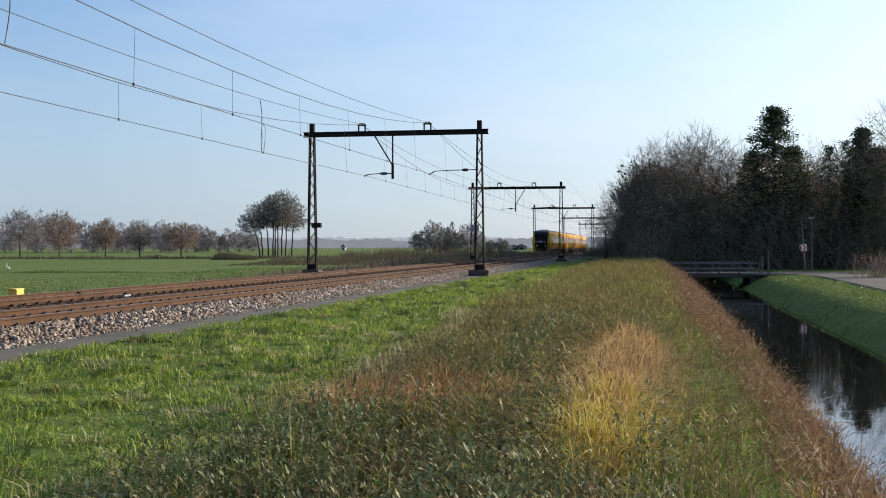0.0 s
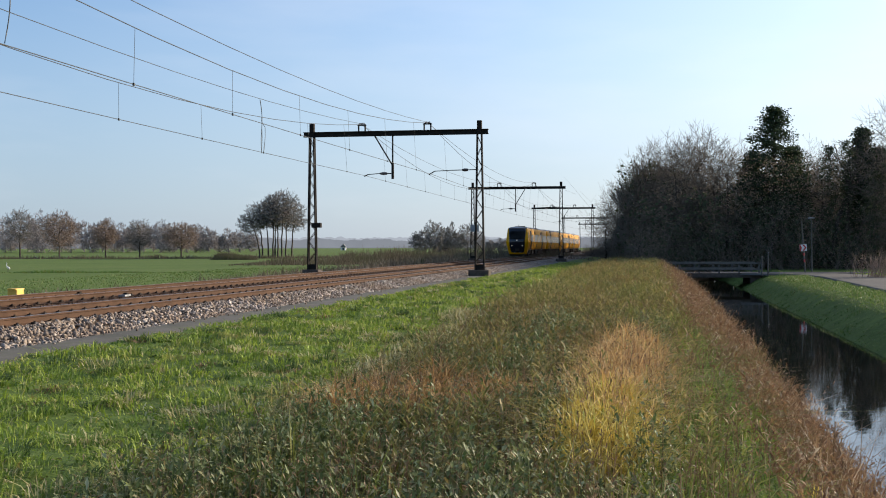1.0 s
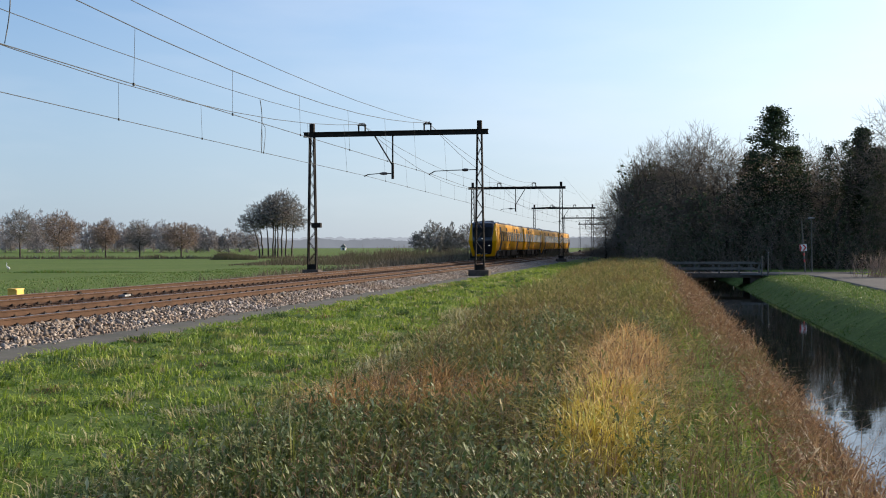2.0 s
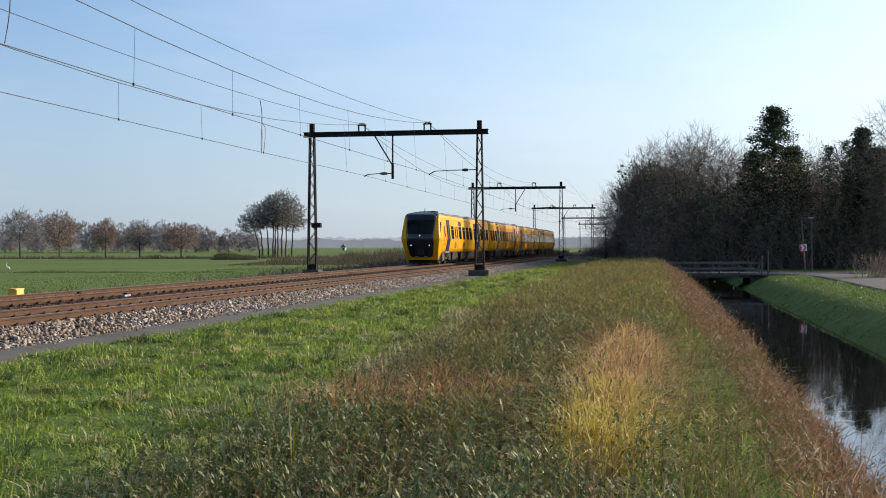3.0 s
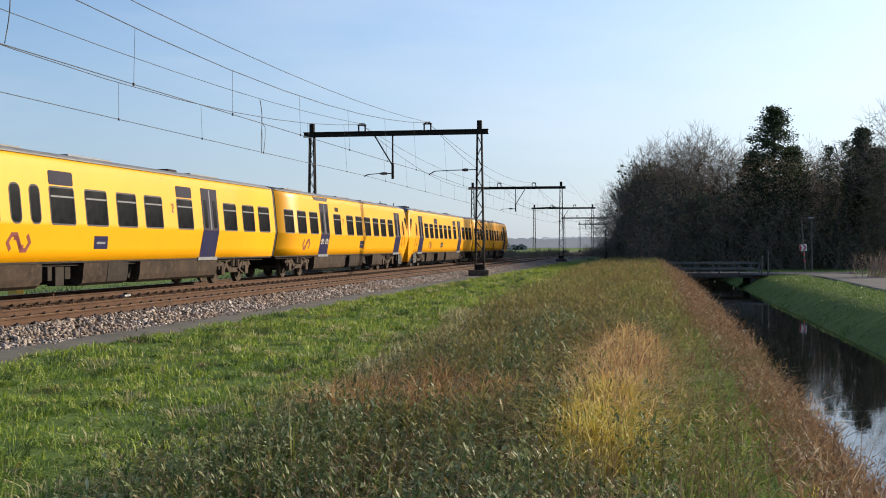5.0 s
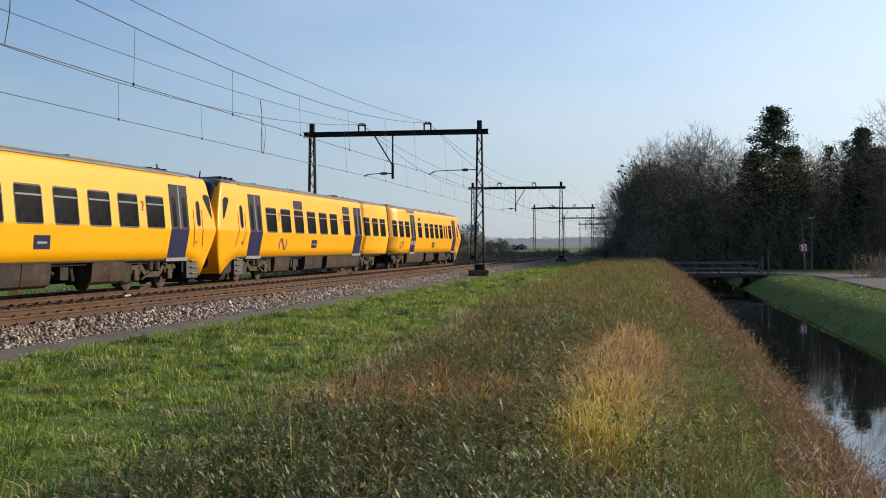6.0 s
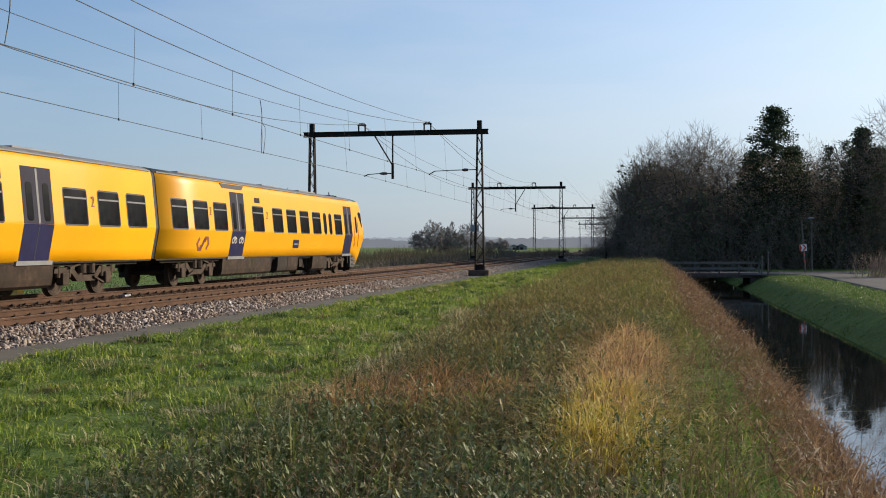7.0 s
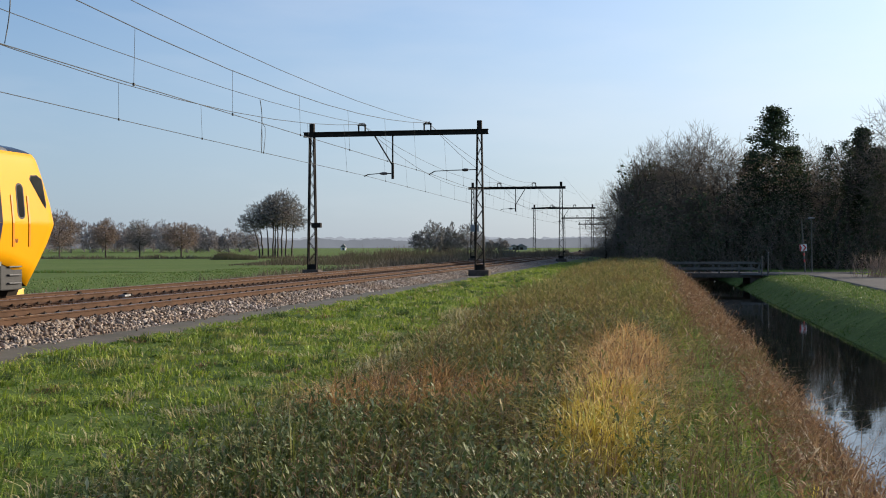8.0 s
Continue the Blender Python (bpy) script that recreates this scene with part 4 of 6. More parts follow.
    for k in range(3):
        add_prism(bm, [(s_ * x * 0.985, z) for s_, pts in ((1, section(0.95)), (-1, list(reversed(section(0.95)))[1:])) for x, z in pts], length + 0.0 + 0.045 * k, length + 0.03 + 0.045 * k)
    part("bellows", bm, RUBBER, car, "black gangway bellows")
    make_bogie(car, 4.5 if door1 < 3.5 else 4.7)
    make_bogie(car, length - 3.75)
    make_underfloor(car, [(6.75, 8.7, SKIRT, "brown dusty equipment box"), (10.9, 12.3, SKIRT, "brown dusty equipment box"), (12.34, 13.6, UNDER, "dark louvred equipment box"), (14.4, length - 5.8, SKIRT, "dusty grey-brown equipment box")], length)
    return car


CARS = [
    (make_railcar(LEN_A, (5.88, 9.5, 11.36, 13.22, 15.05, 17.44, 21.5, 23.4, 25.15), (7.24, 8.14), (9.5, 17.44), 4.03, 19.6, (), (("2", 16.45),), 7.45, 11.67, 1,
                  "yellow diesel railcar leading the train, cab with lit headlights"), -0.03, 0),
    (make_railcar(LEN_B, (4.94, 6.78, 8.56, 10.4, 12.24, 14.05, 16.4, 20.35, 22.15, 23.95), (), (), 3.12, 18.6, (16.4,), (("2", 15.38), ("2", 5.83)), 21.4, 11.55, -1,
                  "yellow diesel railcar coupled behind the leading one"), UNIT - 0.04, 1),
    (make_railcar(LEN_A, (5.9, 7.75, 9.55, 11.4, 13.25, 15.05, 17.4, 21.5, 23.4, 25.15), (), (9.55, 17.4), 4.03, 19.6, (), (("2", 6.84), ("2", 16.4), ("2", 22.45)), 7.45, 11.9, 1,
                  "yellow diesel railcar of the second unit, marked second class"), UNIT + 0.04, 0),
    (make_railcar(LEN_B, (4.94, 8.56, 10.4, 12.24, 14.05, 16.4, 20.35, 22.15, 23.95), (6.32, 7.21), (), 3.12, 18.6, (16.4,), (("2", 15.38), ("2", 21.3)), 21.9, 11.55, -1,
                  "yellow diesel railcar at the rear of the train"), 2 * UNIT, 1),
]
# ---------------- blades, weeds and reeds ----------------
def plant_mat(name, stops, patches=(), translucent=0.3, rough=0.6):
    """A colour of its own for each blade or leaf, drifting in patches: (colour, scale, from, to, amount)."""
    m, nt, bs = mat_base(name)
    g = nt.nodes.new("ShaderNodeNewGeometry")
    c = ramp(nt, g.outputs["Random Per Island"], stops)
    for colour, scale, lo, hi, amount in patches:
        pf = ramp(nt, noise_fac(nt, scale, 3.0, 0.55), [(lo, (0, 0, 0)), (hi, (1, 1, 1))])
        c = mix(nt, pf, c, mix(nt, amount, c, colour))
    nt.links.new(c, bs.inputs["Base Color"])
    bs.inputs["Roughness"].default_value = rough
    bs.inputs["Specular IOR Level"].default_value = 0.25
    tr = nt.nodes.new("ShaderNodeBsdfTranslucent")
    nt.links.new(c, tr.inputs[0])
    mx = nt.nodes.new("ShaderNodeMixShader")
    mx.inputs[0].default_value = translucent
    nt.links.new(bs.outputs[0], mx.inputs[1])
    nt.links.new(tr.outputs[0], mx.inputs[2])
    nt.links.new(mx.outputs[0], nt.nodes["Material Output"].inputs["Surface"])
    return m


LAWN = plant_mat("lawn_blades", [(0.0, (0.14, 0.20, 0.022)), (0.5, (0.26, 0.35, 0.042)), (0.82, (0.37, 0.44, 0.075)), (0.94, (0.44, 0.40, 0.17)), (1.0, (0.56, 0.50, 0.28))],
                 [((0.06, 0.13, 0.025), 1.3, 0.48, 0.62, 0.75), ((0.42, 0.36, 0.15), 0.8, 0.56, 0.68, 0.6), ((0.20, 0.12, 0.06), 2.1, 0.63, 0.70, 0.7)], 0.4)
TUFT_GREEN = plant_mat("fresh_tussock_blades", [(0.0, (0.13, 0.20, 0.03)), (0.6, (0.24, 0.34, 0.055)), (1.0, (0.42, 0.46, 0.14))], [((0.10, 0.19, 0.03), 2.0, 0.45, 0.6, 0.6)], 0.4)
TUFT_DARK = plant_mat("dark_tussock_blades", [(0.0, (0.045, 0.085, 0.022)), (0.7, (0.08, 0.14, 0.035)), (1.0, (0.20, 0.23, 0.08))])
TUFT_PALE = plant_mat("bleached_tussock_blades", [(0.0, (0.30, 0.27, 0.11)), (0.6, (0.48, 0.43, 0.21)), (1.0, (0.62, 0.57, 0.36))], (), 0.4)
TUFT_BROWN = plant_mat("dead_tussock_blades", [(0.0, (0.12, 0.075, 0.04)), (0.6, (0.24, 0.15, 0.085)), (1.0, (0.42, 0.31, 0.18))])
WEED = plant_mat("weed_blades", [(0.0, (0.10, 0.14, 0.024)), (0.45, (0.22, 0.25, 0.05)), (0.75, (0.34, 0.33, 0.10)), (0.9, (0.38, 0.29, 0.12)), (1.0, (0.54, 0.46, 0.26))],
                 [((0.30, 0.20, 0.08), 0.45, 0.5, 0.64, 0.65), ((0.08, 0.12, 0.03), 1.6, 0.5, 0.62, 0.6)])
WEED_LEAF = plant_mat("weed_leaves", [(0.0, (0.055, 0.08, 0.024)), (0.4, (0.12, 0.155, 0.048)), (0.75, (0.22, 0.26, 0.11)), (0.93, (0.42, 0.46, 0.27)), (1.0, (0.34, 0.23, 0.11))],
                      [((0.24, 0.165, 0.07), 0.9, 0.50, 0.64, 0.6), ((0.10, 0.15, 0.04), 1.7, 0.5, 0.6, 0.5)], 0.3, 0.5)
HERB = plant_mat("olive_herb_leaves", [(0.0, (0.12, 0.12, 0.035)), (0.45, (0.25, 0.245, 0.07)), (0.8, (0.40, 0.33, 0.12)), (1.0, (0.52, 0.42, 0.22))],
                 [((0.27, 0.16, 0.07), 0.35, 0.47, 0.60, 0.7), ((0.12, 0.18, 0.045), 0.7, 0.54, 0.64, 0.65)])
RED_HERB = plant_mat("reddish_dead_herbs", [(0.0, (0.14, 0.075, 0.04)), (0.5, (0.27, 0.155, 0.085)), (0.85, (0.40, 0.26, 0.15)), (1.0, (0.60, 0.50, 0.36))],
                     [((0.17, 0.18, 0.055), 0.55, 0.52, 0.66, 0.7), ((0.46, 0.24, 0.10), 0.9, 0.58, 0.68, 0.5)])
RUST = plant_mat("rust_dry_blades", [(0.0, (0.27, 0.15, 0.055)), (0.5, (0.46, 0.27, 0.10)), (0.85, (0.60, 0.40, 0.18)), (1.0, (0.60, 0.45, 0.27))])
ORANGE_STRAW = plant_mat("tawny_straw_blades", [(0.0, (0.42, 0.25, 0.09)), (0.5, (0.68, 0.44, 0.17)), (0.85, (0.80, 0.60, 0.29)), (1.0, (0.34, 0.33, 0.11))], [((0.36, 0.19, 0.10), 1.1, 0.5, 0.62, 0.6)])
STRAW = plant_mat("straw_blades", [(0.0, (0.40, 0.30, 0.05)), (0.5, (0.66, 0.50, 0.10)), (0.85, (0.78, 0.64, 0.22)), (1.0, (0.34, 0.38, 0.09))], [((0.34, 0.32, 0.07), 1.3, 0.52, 0.64, 0.5)])
REED = plant_mat("brown_reed_blades", [(0.0, (0.13, 0.085, 0.045)), (0.5, (0.24, 0.155, 0.085)), (0.85, (0.36, 0.25, 0.15)), (1.0, (0.54, 0.45, 0.33))])
SCRUB = plant_mat("dull_scrub", [(0.0, (0.085, 0.068, 0.046)), (0.6, (0.15, 0.12, 0.08)), (1.0, (0.25, 0.20, 0.14))], [((0.10, 0.11, 0.05), 0.12, 0.5, 0.62, 0.6)])
FIELD_GRASS = plant_mat("field_blades", [(0.0, (0.09, 0.16, 0.035)), (0.6, (0.14, 0.22, 0.05)), (1.0, (0.24, 0.25, 0.10))])


def line_xy(s, u):
    q = np.clip(s, -150, 300)
    a = TH + BEND * q
    u = u + swing(s)
    x = TX + (np.cos(TH) - np.cos(a)) / BEND + (s - q) * np.sin(a) + u * np.cos(a)
    y = TY + (np.sin(a) - np.sin(TH)) / BEND + (s - q) * np.cos(a) - u * np.sin(a)
    return x, y


def ease_np(a, b, x):
    x = np.clip((x - a) / (b - a), 0.0, 1.0)
    return x * x * (3 - 2 * x)


def lie(s, u):
    """Height of the ground under many places."""
    return np.array([ground_z(a, b) for a, b in zip(s.tolist(), u.tolist())])


def drift(s, u, scale, seed):
    """Slow random drift over the ground, about -0.6 to 0.6."""
    return np.array([noise.noise(Vector((a * scale, b * scale, seed))) for a, b in zip(s.tolist(), u.tolist())])


def blades(name, s, u, height, width, bend, material, seed, label, category="grass", spread=0.35, away=None):
    """Curved tapering blades rooted at (s, u); away: the way each one leans."""
    rng = np.random.default_rng(seed)
    n = len(s)
    x, y = line_xy(s, u)
    z = lie(s, u) - 0.02
    az = rng.random(n) * 2 * np.pi if away is None else away + rng.normal(0, 0.5, n)
    lean = np.abs(rng.normal(0, spread, n)) + 0.05
    face = az + np.pi / 2 + rng.normal(0, 0.6, n)
    dx, dy = np.cos(az), np.sin(az)
    fx, fy = np.cos(face) * width / 2, np.sin(face) * width / 2
    h = height
    p1 = np.stack([x + dx * lean * h * 0.35, y + dy * lean * h * 0.35, z + h * 0.55], -1)
    drop = bend * rng.random(n)
    p2 = np.stack([x + dx * lean * h * (0.9 + drop), y + dy * lean * h * (0.9 + drop), z + h * (1 - 0.45 * drop)], -1)
    p0 = np.stack([x, y, z], -1)
    w = np.stack([fx, fy, np.zeros(n)], -1)
    verts = np.stack([p0 - w * 0.8, p0 + w * 0.8, p1 - w, p1 + w, p2], 1).reshape(-1, 3)
    tri = np.array([(0, 1, 3), (0, 3, 2), (2, 3, 4)])
    tris = (tri[None] + 5 * np.arange(n)[:, None, None]).reshape(-1, 3)
    return tagged(new(name, mesh_np(name, verts, tris, material)), label, category, kind="stuff")


def scatter(n, s0, s1, u0, u1, seed, power=1.0):
    """Places thinning out with the distance along the line."""
    rng = np.random.default_rng(seed)
    return s0 + (s1 - s0) * rng.random(n) ** power, rng.uniform(u0, u1, n), rng


def tussocks(name, cs, cu, per, radius, h0, h1, material, seed, label, width=0.004):
    """Rounded tufts: blades springing outwards from each centre."""
    rng = np.random.default_rng(seed)
    k = len(cs)
    size = np.repeat(rng.uniform(0.6, 1.5, k), per)
    a = rng.random(k * per) * 2 * np.pi
    r = np.sqrt(rng.random(k * per)) * radius * size
    s = np.repeat(cs, per) + r * np.cos(a) * 1.15
    u = np.repeat(cu, per) + r * np.sin(a)
    h = rng.uniform(h0, h1, k * per) * size * (1 - 0.45 * (r / (radius * size)) ** 2)
    blades(name, s, u, h, np.clip(width + 0.0005 * (s + 61), width, 0.03), 1.5, material, seed, label, spread=0.9, away=np.pi / 2 - a - TH)


def weed_edge(s):
    """How far right of the line the mown verge gives way to the tall weeds."""
    return 13.5 - 0.9 * np.clip((s + 46) / 14, 0, 1) - 1.0 * np.clip((s + 32) / 45, 0, 1) + 0.7 * np.array([noise.noise(Vector((a * 0.4, 5.0, 0.0))) for a in s.tolist()])


# drifts of dead grass: along the line from and to, across it from and to
DRIFTS = ((-47.4, -45.7, 13.6, 15.2), (-46.7, -45.6, 15.2, 15.8), (-47.9, -39.2, 16.0, 16.75), (-50.0, -47.4, 16.05, 16.6))


def clear_of_drifts(s, u, rng, share_):
    """Keeps only a share of the plants that stand in a drift of dead grass."""
    inside = np.zeros(len(s), bool)
    for s0, s1, u0, u1 in DRIFTS:
        inside |= np.hypot((s - (s0 + s1) / 2) / ((s1 - s0) / 2 + 0.2), (u - (u0 + u1) / 2) / ((u1 - u0) / 2 + 0.1)) < 1
    return ~inside | (rng.random(len(s)) < share_)


# short verge turf, from the path to the weeds
s, u, rng = scatter(125000, -57, 60, 7.25, 14.4, 11, 2.1)
ok = u < weed_edge(s) + rng.normal(0, 0.5, len(s))
s, u = s[ok], u[ok]
h = rng.uniform(0.05, 0.13, len(s)) * (1 + 0.6 * drift(s, u, 0.9, 1.0)) * (0.5 + 0.5 * np.clip((u - 7.2) / 1.0, 0, 1)) * np.clip(1 + 1.5 * drift(s, u, 2.4, 4.0), 0.25, 2.0)
blades("verge_grass", s, u, h, np.clip(0.007 + 0.0007 * (s + 61), 0.007, 0.045), 1.0, LAWN, 12, "short bright green verge grass with pale tufts", spread=0.75)
# tufts in the turf: fresh, dark, bleached and dead
for n, h0, h1, rad, mat, seed, lab in ((620, 0.08, 0.17, 0.17, TUFT_GREEN, 13, "rounded fresh green grass tussocks on the verge"), (210, 0.10, 0.22, 0.15, TUFT_DARK, 113, "dark green rushy tussocks on the verge"),
                                       (230, 0.07, 0.15, 0.16, TUFT_PALE, 114, "bleached pale grass tussocks on the verge"), (110, 0.05, 0.12, 0.16, TUFT_BROWN, 115, "brown dead tufts on the verge")):
    cs, cu, rng = scatter(n, -56, 12, 7.7, 13.8, seed, 1.8)
    ok = cu < weed_edge(cs) + 0.3
    tussocks("grass_tussock", cs[ok], cu[ok], 60, rad, h0, h1, mat, seed, lab)
cs, cu, rng = scatter(120, -54, -30, 12.2, 14.6, 116, 1.4)
cu = weed_edge(cs) + rng.normal(0, 0.25, len(cs))
tussocks("grass_tussock", cs, cu, 50, 0.2, 0.14, 0.3, TUFT_PALE, 116, "bleached grass tufts where the verge meets the weeds")
# rank grass on the flat top of the bank
s, u, rng = scatter(62000, -60, 75, 11.0, 17.0, 15, 1.7)
ok = (u > weed_edge(s) + rng.normal(0, 0.3, len(s))) & clear_of_drifts(s, u, rng, 0.12)
s, u = s[ok], u[ok]
h = rng.uniform(0.12, 0.36, len(s)) * (1 + 0.5 * drift(s, u, 0.6, 7.0)) * np.clip(1 + 1.2 * drift(s, u, 2.2, 9.0), 0.3, 1.8)
blades("bank_grass", s, u, h, np.clip(0.005 + 0.0007 * (s + 61), 0.005, 0.045), 1.0, WEED, 16, "olive green rank grass on the bank", spread=0.6)


def weeds(name, s, u, height, seed, material, label, k=15, leaf=(0.035, 0.065), slim=0.25, rise=(-1.6, 0.8), start=0.15, lean_by=0.14, stem=0.004):
    """Upright plants: a stem set with pointed leaves."""
    rng = np.random.default_rng(seed)
    n = len(s)
    x, y = line_xy(s, u)
    z = lie(s, u)
    lean = rng.normal(0, lean_by, (n, 2))
    t = np.linspace(start, 1.0, k)[None] + rng.normal(0, 0.03, (n, k))
    px = x[:, None] + lean[:, :1] * height[:, None] * t ** 1.5
    py = y[:, None] + lean[:, 1:] * height[:, None] * t ** 1.5
    pz = z[:, None] + height[:, None] * t
    az = rng.random((n, k)) * 6.283
    grow = np.clip(0.85 + 0.012 * (s + 58), 0.85, 1.9)[:, None]
    ln = rng.uniform(leaf[0], leaf[1], (n, k)) * (1.25 - 0.5 * t) * grow
    up = rng.uniform(rise[0], rise[1], (n, k))
    d = np.stack([np.cos(az), np.sin(az), up], -1)
    sd = np.stack([-np.sin(az), np.cos(az), rng.normal(0, 0.35, (n, k))], -1)
    p = np.stack([px, py, pz], -1)
    L = ln[..., None]
    sag = np.array([0, 0, 0.12])
    quad = np.stack([p, p + d * L * 0.5 + sd * L * slim + sag * L, p + d * L, p + d * L * 0.5 - sd * L * slim + sag * L], 2).reshape(-1, 3)
    tri = np.array([(0, 1, 2), (0, 2, 3)])
    tris = (tri[None] + 4 * np.arange(n * k)[:, None, None]).reshape(-1, 3)
    base = np.stack([x, y, z], -1)
    top = np.stack([x + lean[:, 0] * height, y + lean[:, 1] * height, z + height], -1)
    w = np.array([stem, 0.0, 0.0])
    w2 = np.array([0.0, stem, 0.0])
    stems = np.stack([base - w, base + w, top, base - w2, base + w2, top], 1).reshape(-1, 3)
    st = (np.array([(0, 1, 2), (3, 4, 5)])[None] + 6 * np.arange(n)[:, None, None]).reshape(-1, 3) + len(quad)
    ob = new(name, mesh_np(name, np.concatenate([quad, stems]), np.concatenate([tris, st]), material))
    return tagged(ob, label, "weeds", kind="stuff")


# leafy weeds, growing in uneven clumps
s, u, rng = scatter(12500, -57.5, -36, 12.2, 16.9, 17, 1.35)
cl = drift(s, u, 1.1, 3.0)
ok = (u > weed_edge(s) + 0.1 + rng.normal(0, 0.25, len(s)) + 0.07 * np.clip(s + 47, 0, 20)) & (cl + rng.normal(0, 0.2, len(s)) > -0.2) & clear_of_drifts(s, u, rng, 0.03)
s, u, cl = s[ok], u[ok], cl[ok]
weeds("leafy_weed", s, u, rng.uniform(0.2, 0.42, len(s)) * np.clip(1 + 1.4 * cl, 0.45, 1.7), 18, WEED_LEAF, "leafy grey-green weeds standing in the rank grass")
# dry stalks among them
s, u, rng = scatter(3200, -56, -30, 12.6, 17.5, 117, 1.4)
ok = u > weed_edge(s) + 0.3
s, u = s[ok], u[ok]
weeds("dry_stalk", s, u, rng.uniform(0.3, 0.62, len(s)), 118, TUFT_BROWN, "thin brown dead stalks among the weeds", k=7, leaf=(0.02, 0.05), slim=0.15, rise=(0.2, 1.2), start=0.5, lean_by=0.2)
# olive and brown herbs on the bank farther off
s, u, rng = scatter(17000, -49, 55, 11.2, 17.3, 119, 1.6)
cl = drift(s, u, 0.7, 6.0)
ok = (u > weed_edge(s) + 0.5 + rng.normal(0, 0.4, len(s))) & (rng.random(len(s)) < (0.35 + 0.65 * np.clip((s + 48) / 8, 0, 1)) * np.where((u > 16.6) & (s < -38), 0.25, 1.0)) & clear_of_drifts(s, u, rng, 0.03)
s, u, cl = s[ok], u[ok], cl[ok]
weeds("bank_herb", s, u, rng.uniform(0.22, 0.5, len(s)) * np.clip(1 + 0.9 * cl, 0.5, 1.5), 120, HERB, "olive and brown seeding herbs on the bank", k=10, leaf=(0.06, 0.12), slim=0.13, rise=(0.2, 1.3))


def patch_of(name, n, s0, s1, u0, u1, h0, h1, mat, seed, label, spread=0.65):
    """A drift of blades with a feathered, lobed edge."""
    rng = np.random.default_rng(seed)
    s = rng.uniform(s0 - 0.5, s1 + 0.5, n)
    u = rng.uniform(u0 - 0.25, u1 + 0.25, n)
    rs, ru = (s - (s0 + s1) / 2) / ((s1 - s0) / 2 + 0.3), (u - (u0 + u1) / 2) / ((u1 - u0) / 2 + 0.15)
    ok = np.hypot(rs, ru) < 1.0 + 0.55 * drift(s, u, 1.6, seed) + rng.normal(0, 0.10, n)
    s, u = s[ok], u[ok]
    h = rng.uniform(h0, h1, len(s)) * np.clip(1 + 1.0 * drift(s, u, 2.6, seed + 1), 0.5, 1.6)
    blades(name, s, u, h, np.clip(0.004 + 0.0004 * (s + 61), 0.004, 0.02), 1.4, mat, seed, label, spread=spread)


patch_of("rust_grass", 6000, *DRIFTS[0], 0.22, 0.42, RUST, 21, "patch of rust-brown dead grass")
patch_of("rust_grass", 900, *DRIFTS[1], 0.18, 0.34, RUST, 22, "patch of rust-brown dead grass")
patch_of("tawny_grass", 12500, *DRIFTS[2], 0.2, 0.4, ORANGE_STRAW, 23, "drift of tawny dead grass on the crest", 0.8)
patch_of("straw_grass", 7000, *DRIFTS[3], 0.18, 0.36, STRAW, 24, "bright straw-yellow grass on the crest", 0.8)
patch_of("straw_grass", 500, -49.2, -48.0, 18.1, 18.5, 0.3, 0.5, STRAW, 26, "straw-yellow tuft by the water", 0.6)
# the slope to the water: green tufts above, reddish dead herbs below
s, u, rng = scatter(30000, -58, 60, 16.5, 18.6, 27, 1.7)
h = rng.uniform(0.10, 0.28, len(s)) * np.clip(1 + 1.4 * drift(s, u, 2.0, 8.0), 0.3, 1.9)
blades("slope_grass", s, u, h, np.clip(0.006 + 0.0007 * (s + 61), 0.006, 0.045), 1.1, WEED, 28, "long hanging grass on the canal slope", spread=0.85)
cs, cu, rng = scatter(380, -54, -34, 16.7, 17.95, 127, 1.3)
tussocks("grass_tussock", cs, cu, 46, 0.19, 0.16, 0.34, TUFT_GREEN, 127, "green grass tussocks on the canal slope")
cs, cu, rng = scatter(110, -54, -34, 16.8, 18.0, 128, 1.3)
tussocks("grass_tussock", cs, cu, 46, 0.17, 0.14, 0.3, TUFT_DARK, 128, "dark green tussocks on the canal slope")
s, u, rng = scatter(15500, -56, 62, 16.9, 19.3, 129, 1.6)
ok = u > 17.95 - 0.9 * np.clip((s + 44) / 22, 0, 1) + rng.normal(0, 0.28, len(s))
s, u = s[ok], u[ok]
weeds("red_herb", s, u, rng.uniform(0.25, 0.6, len(s)) * np.clip(1 + 0.9 * drift(s, u, 0.9, 2.0), 0.5, 1.5), 130, RED_HERB, "reddish brown dead herbs on the canal slope", k=12, leaf=(0.05, 0.10), slim=0.13, rise=(0.1, 1.3), lean_by=0.28)
s, u, rng = scatter(9000, -57, 75, 18.3, 19.5, 29, 1.6)
h = rng.uniform(0.3, 0.75, len(s)) * np.clip(0.95 + 1.0 * drift(s, u, 0.8, 2.5), 0.35, 1.5)
blades("canal_reed", s, u, h, np.clip(0.005 + 0.0005 * (s + 61), 0.005, 0.035), 0.9, REED, 30, "dry brown reeds along the water's edge", "reeds", spread=0.5)
s, u, rng = scatter(16000, -20, 85, 12.0, 18.5, 31, 1.1)
blades("far_bank_grass", s, u, rng.uniform(0.25, 0.6, len(s)) * np.clip(1 + 0.9 * drift(s, u, 0.5, 2.5), 0.4, 1.5), np.full(len(s), 0.03), 0.9, HERB, 32, "brownish rank grass far along the bank", spread=0.5)
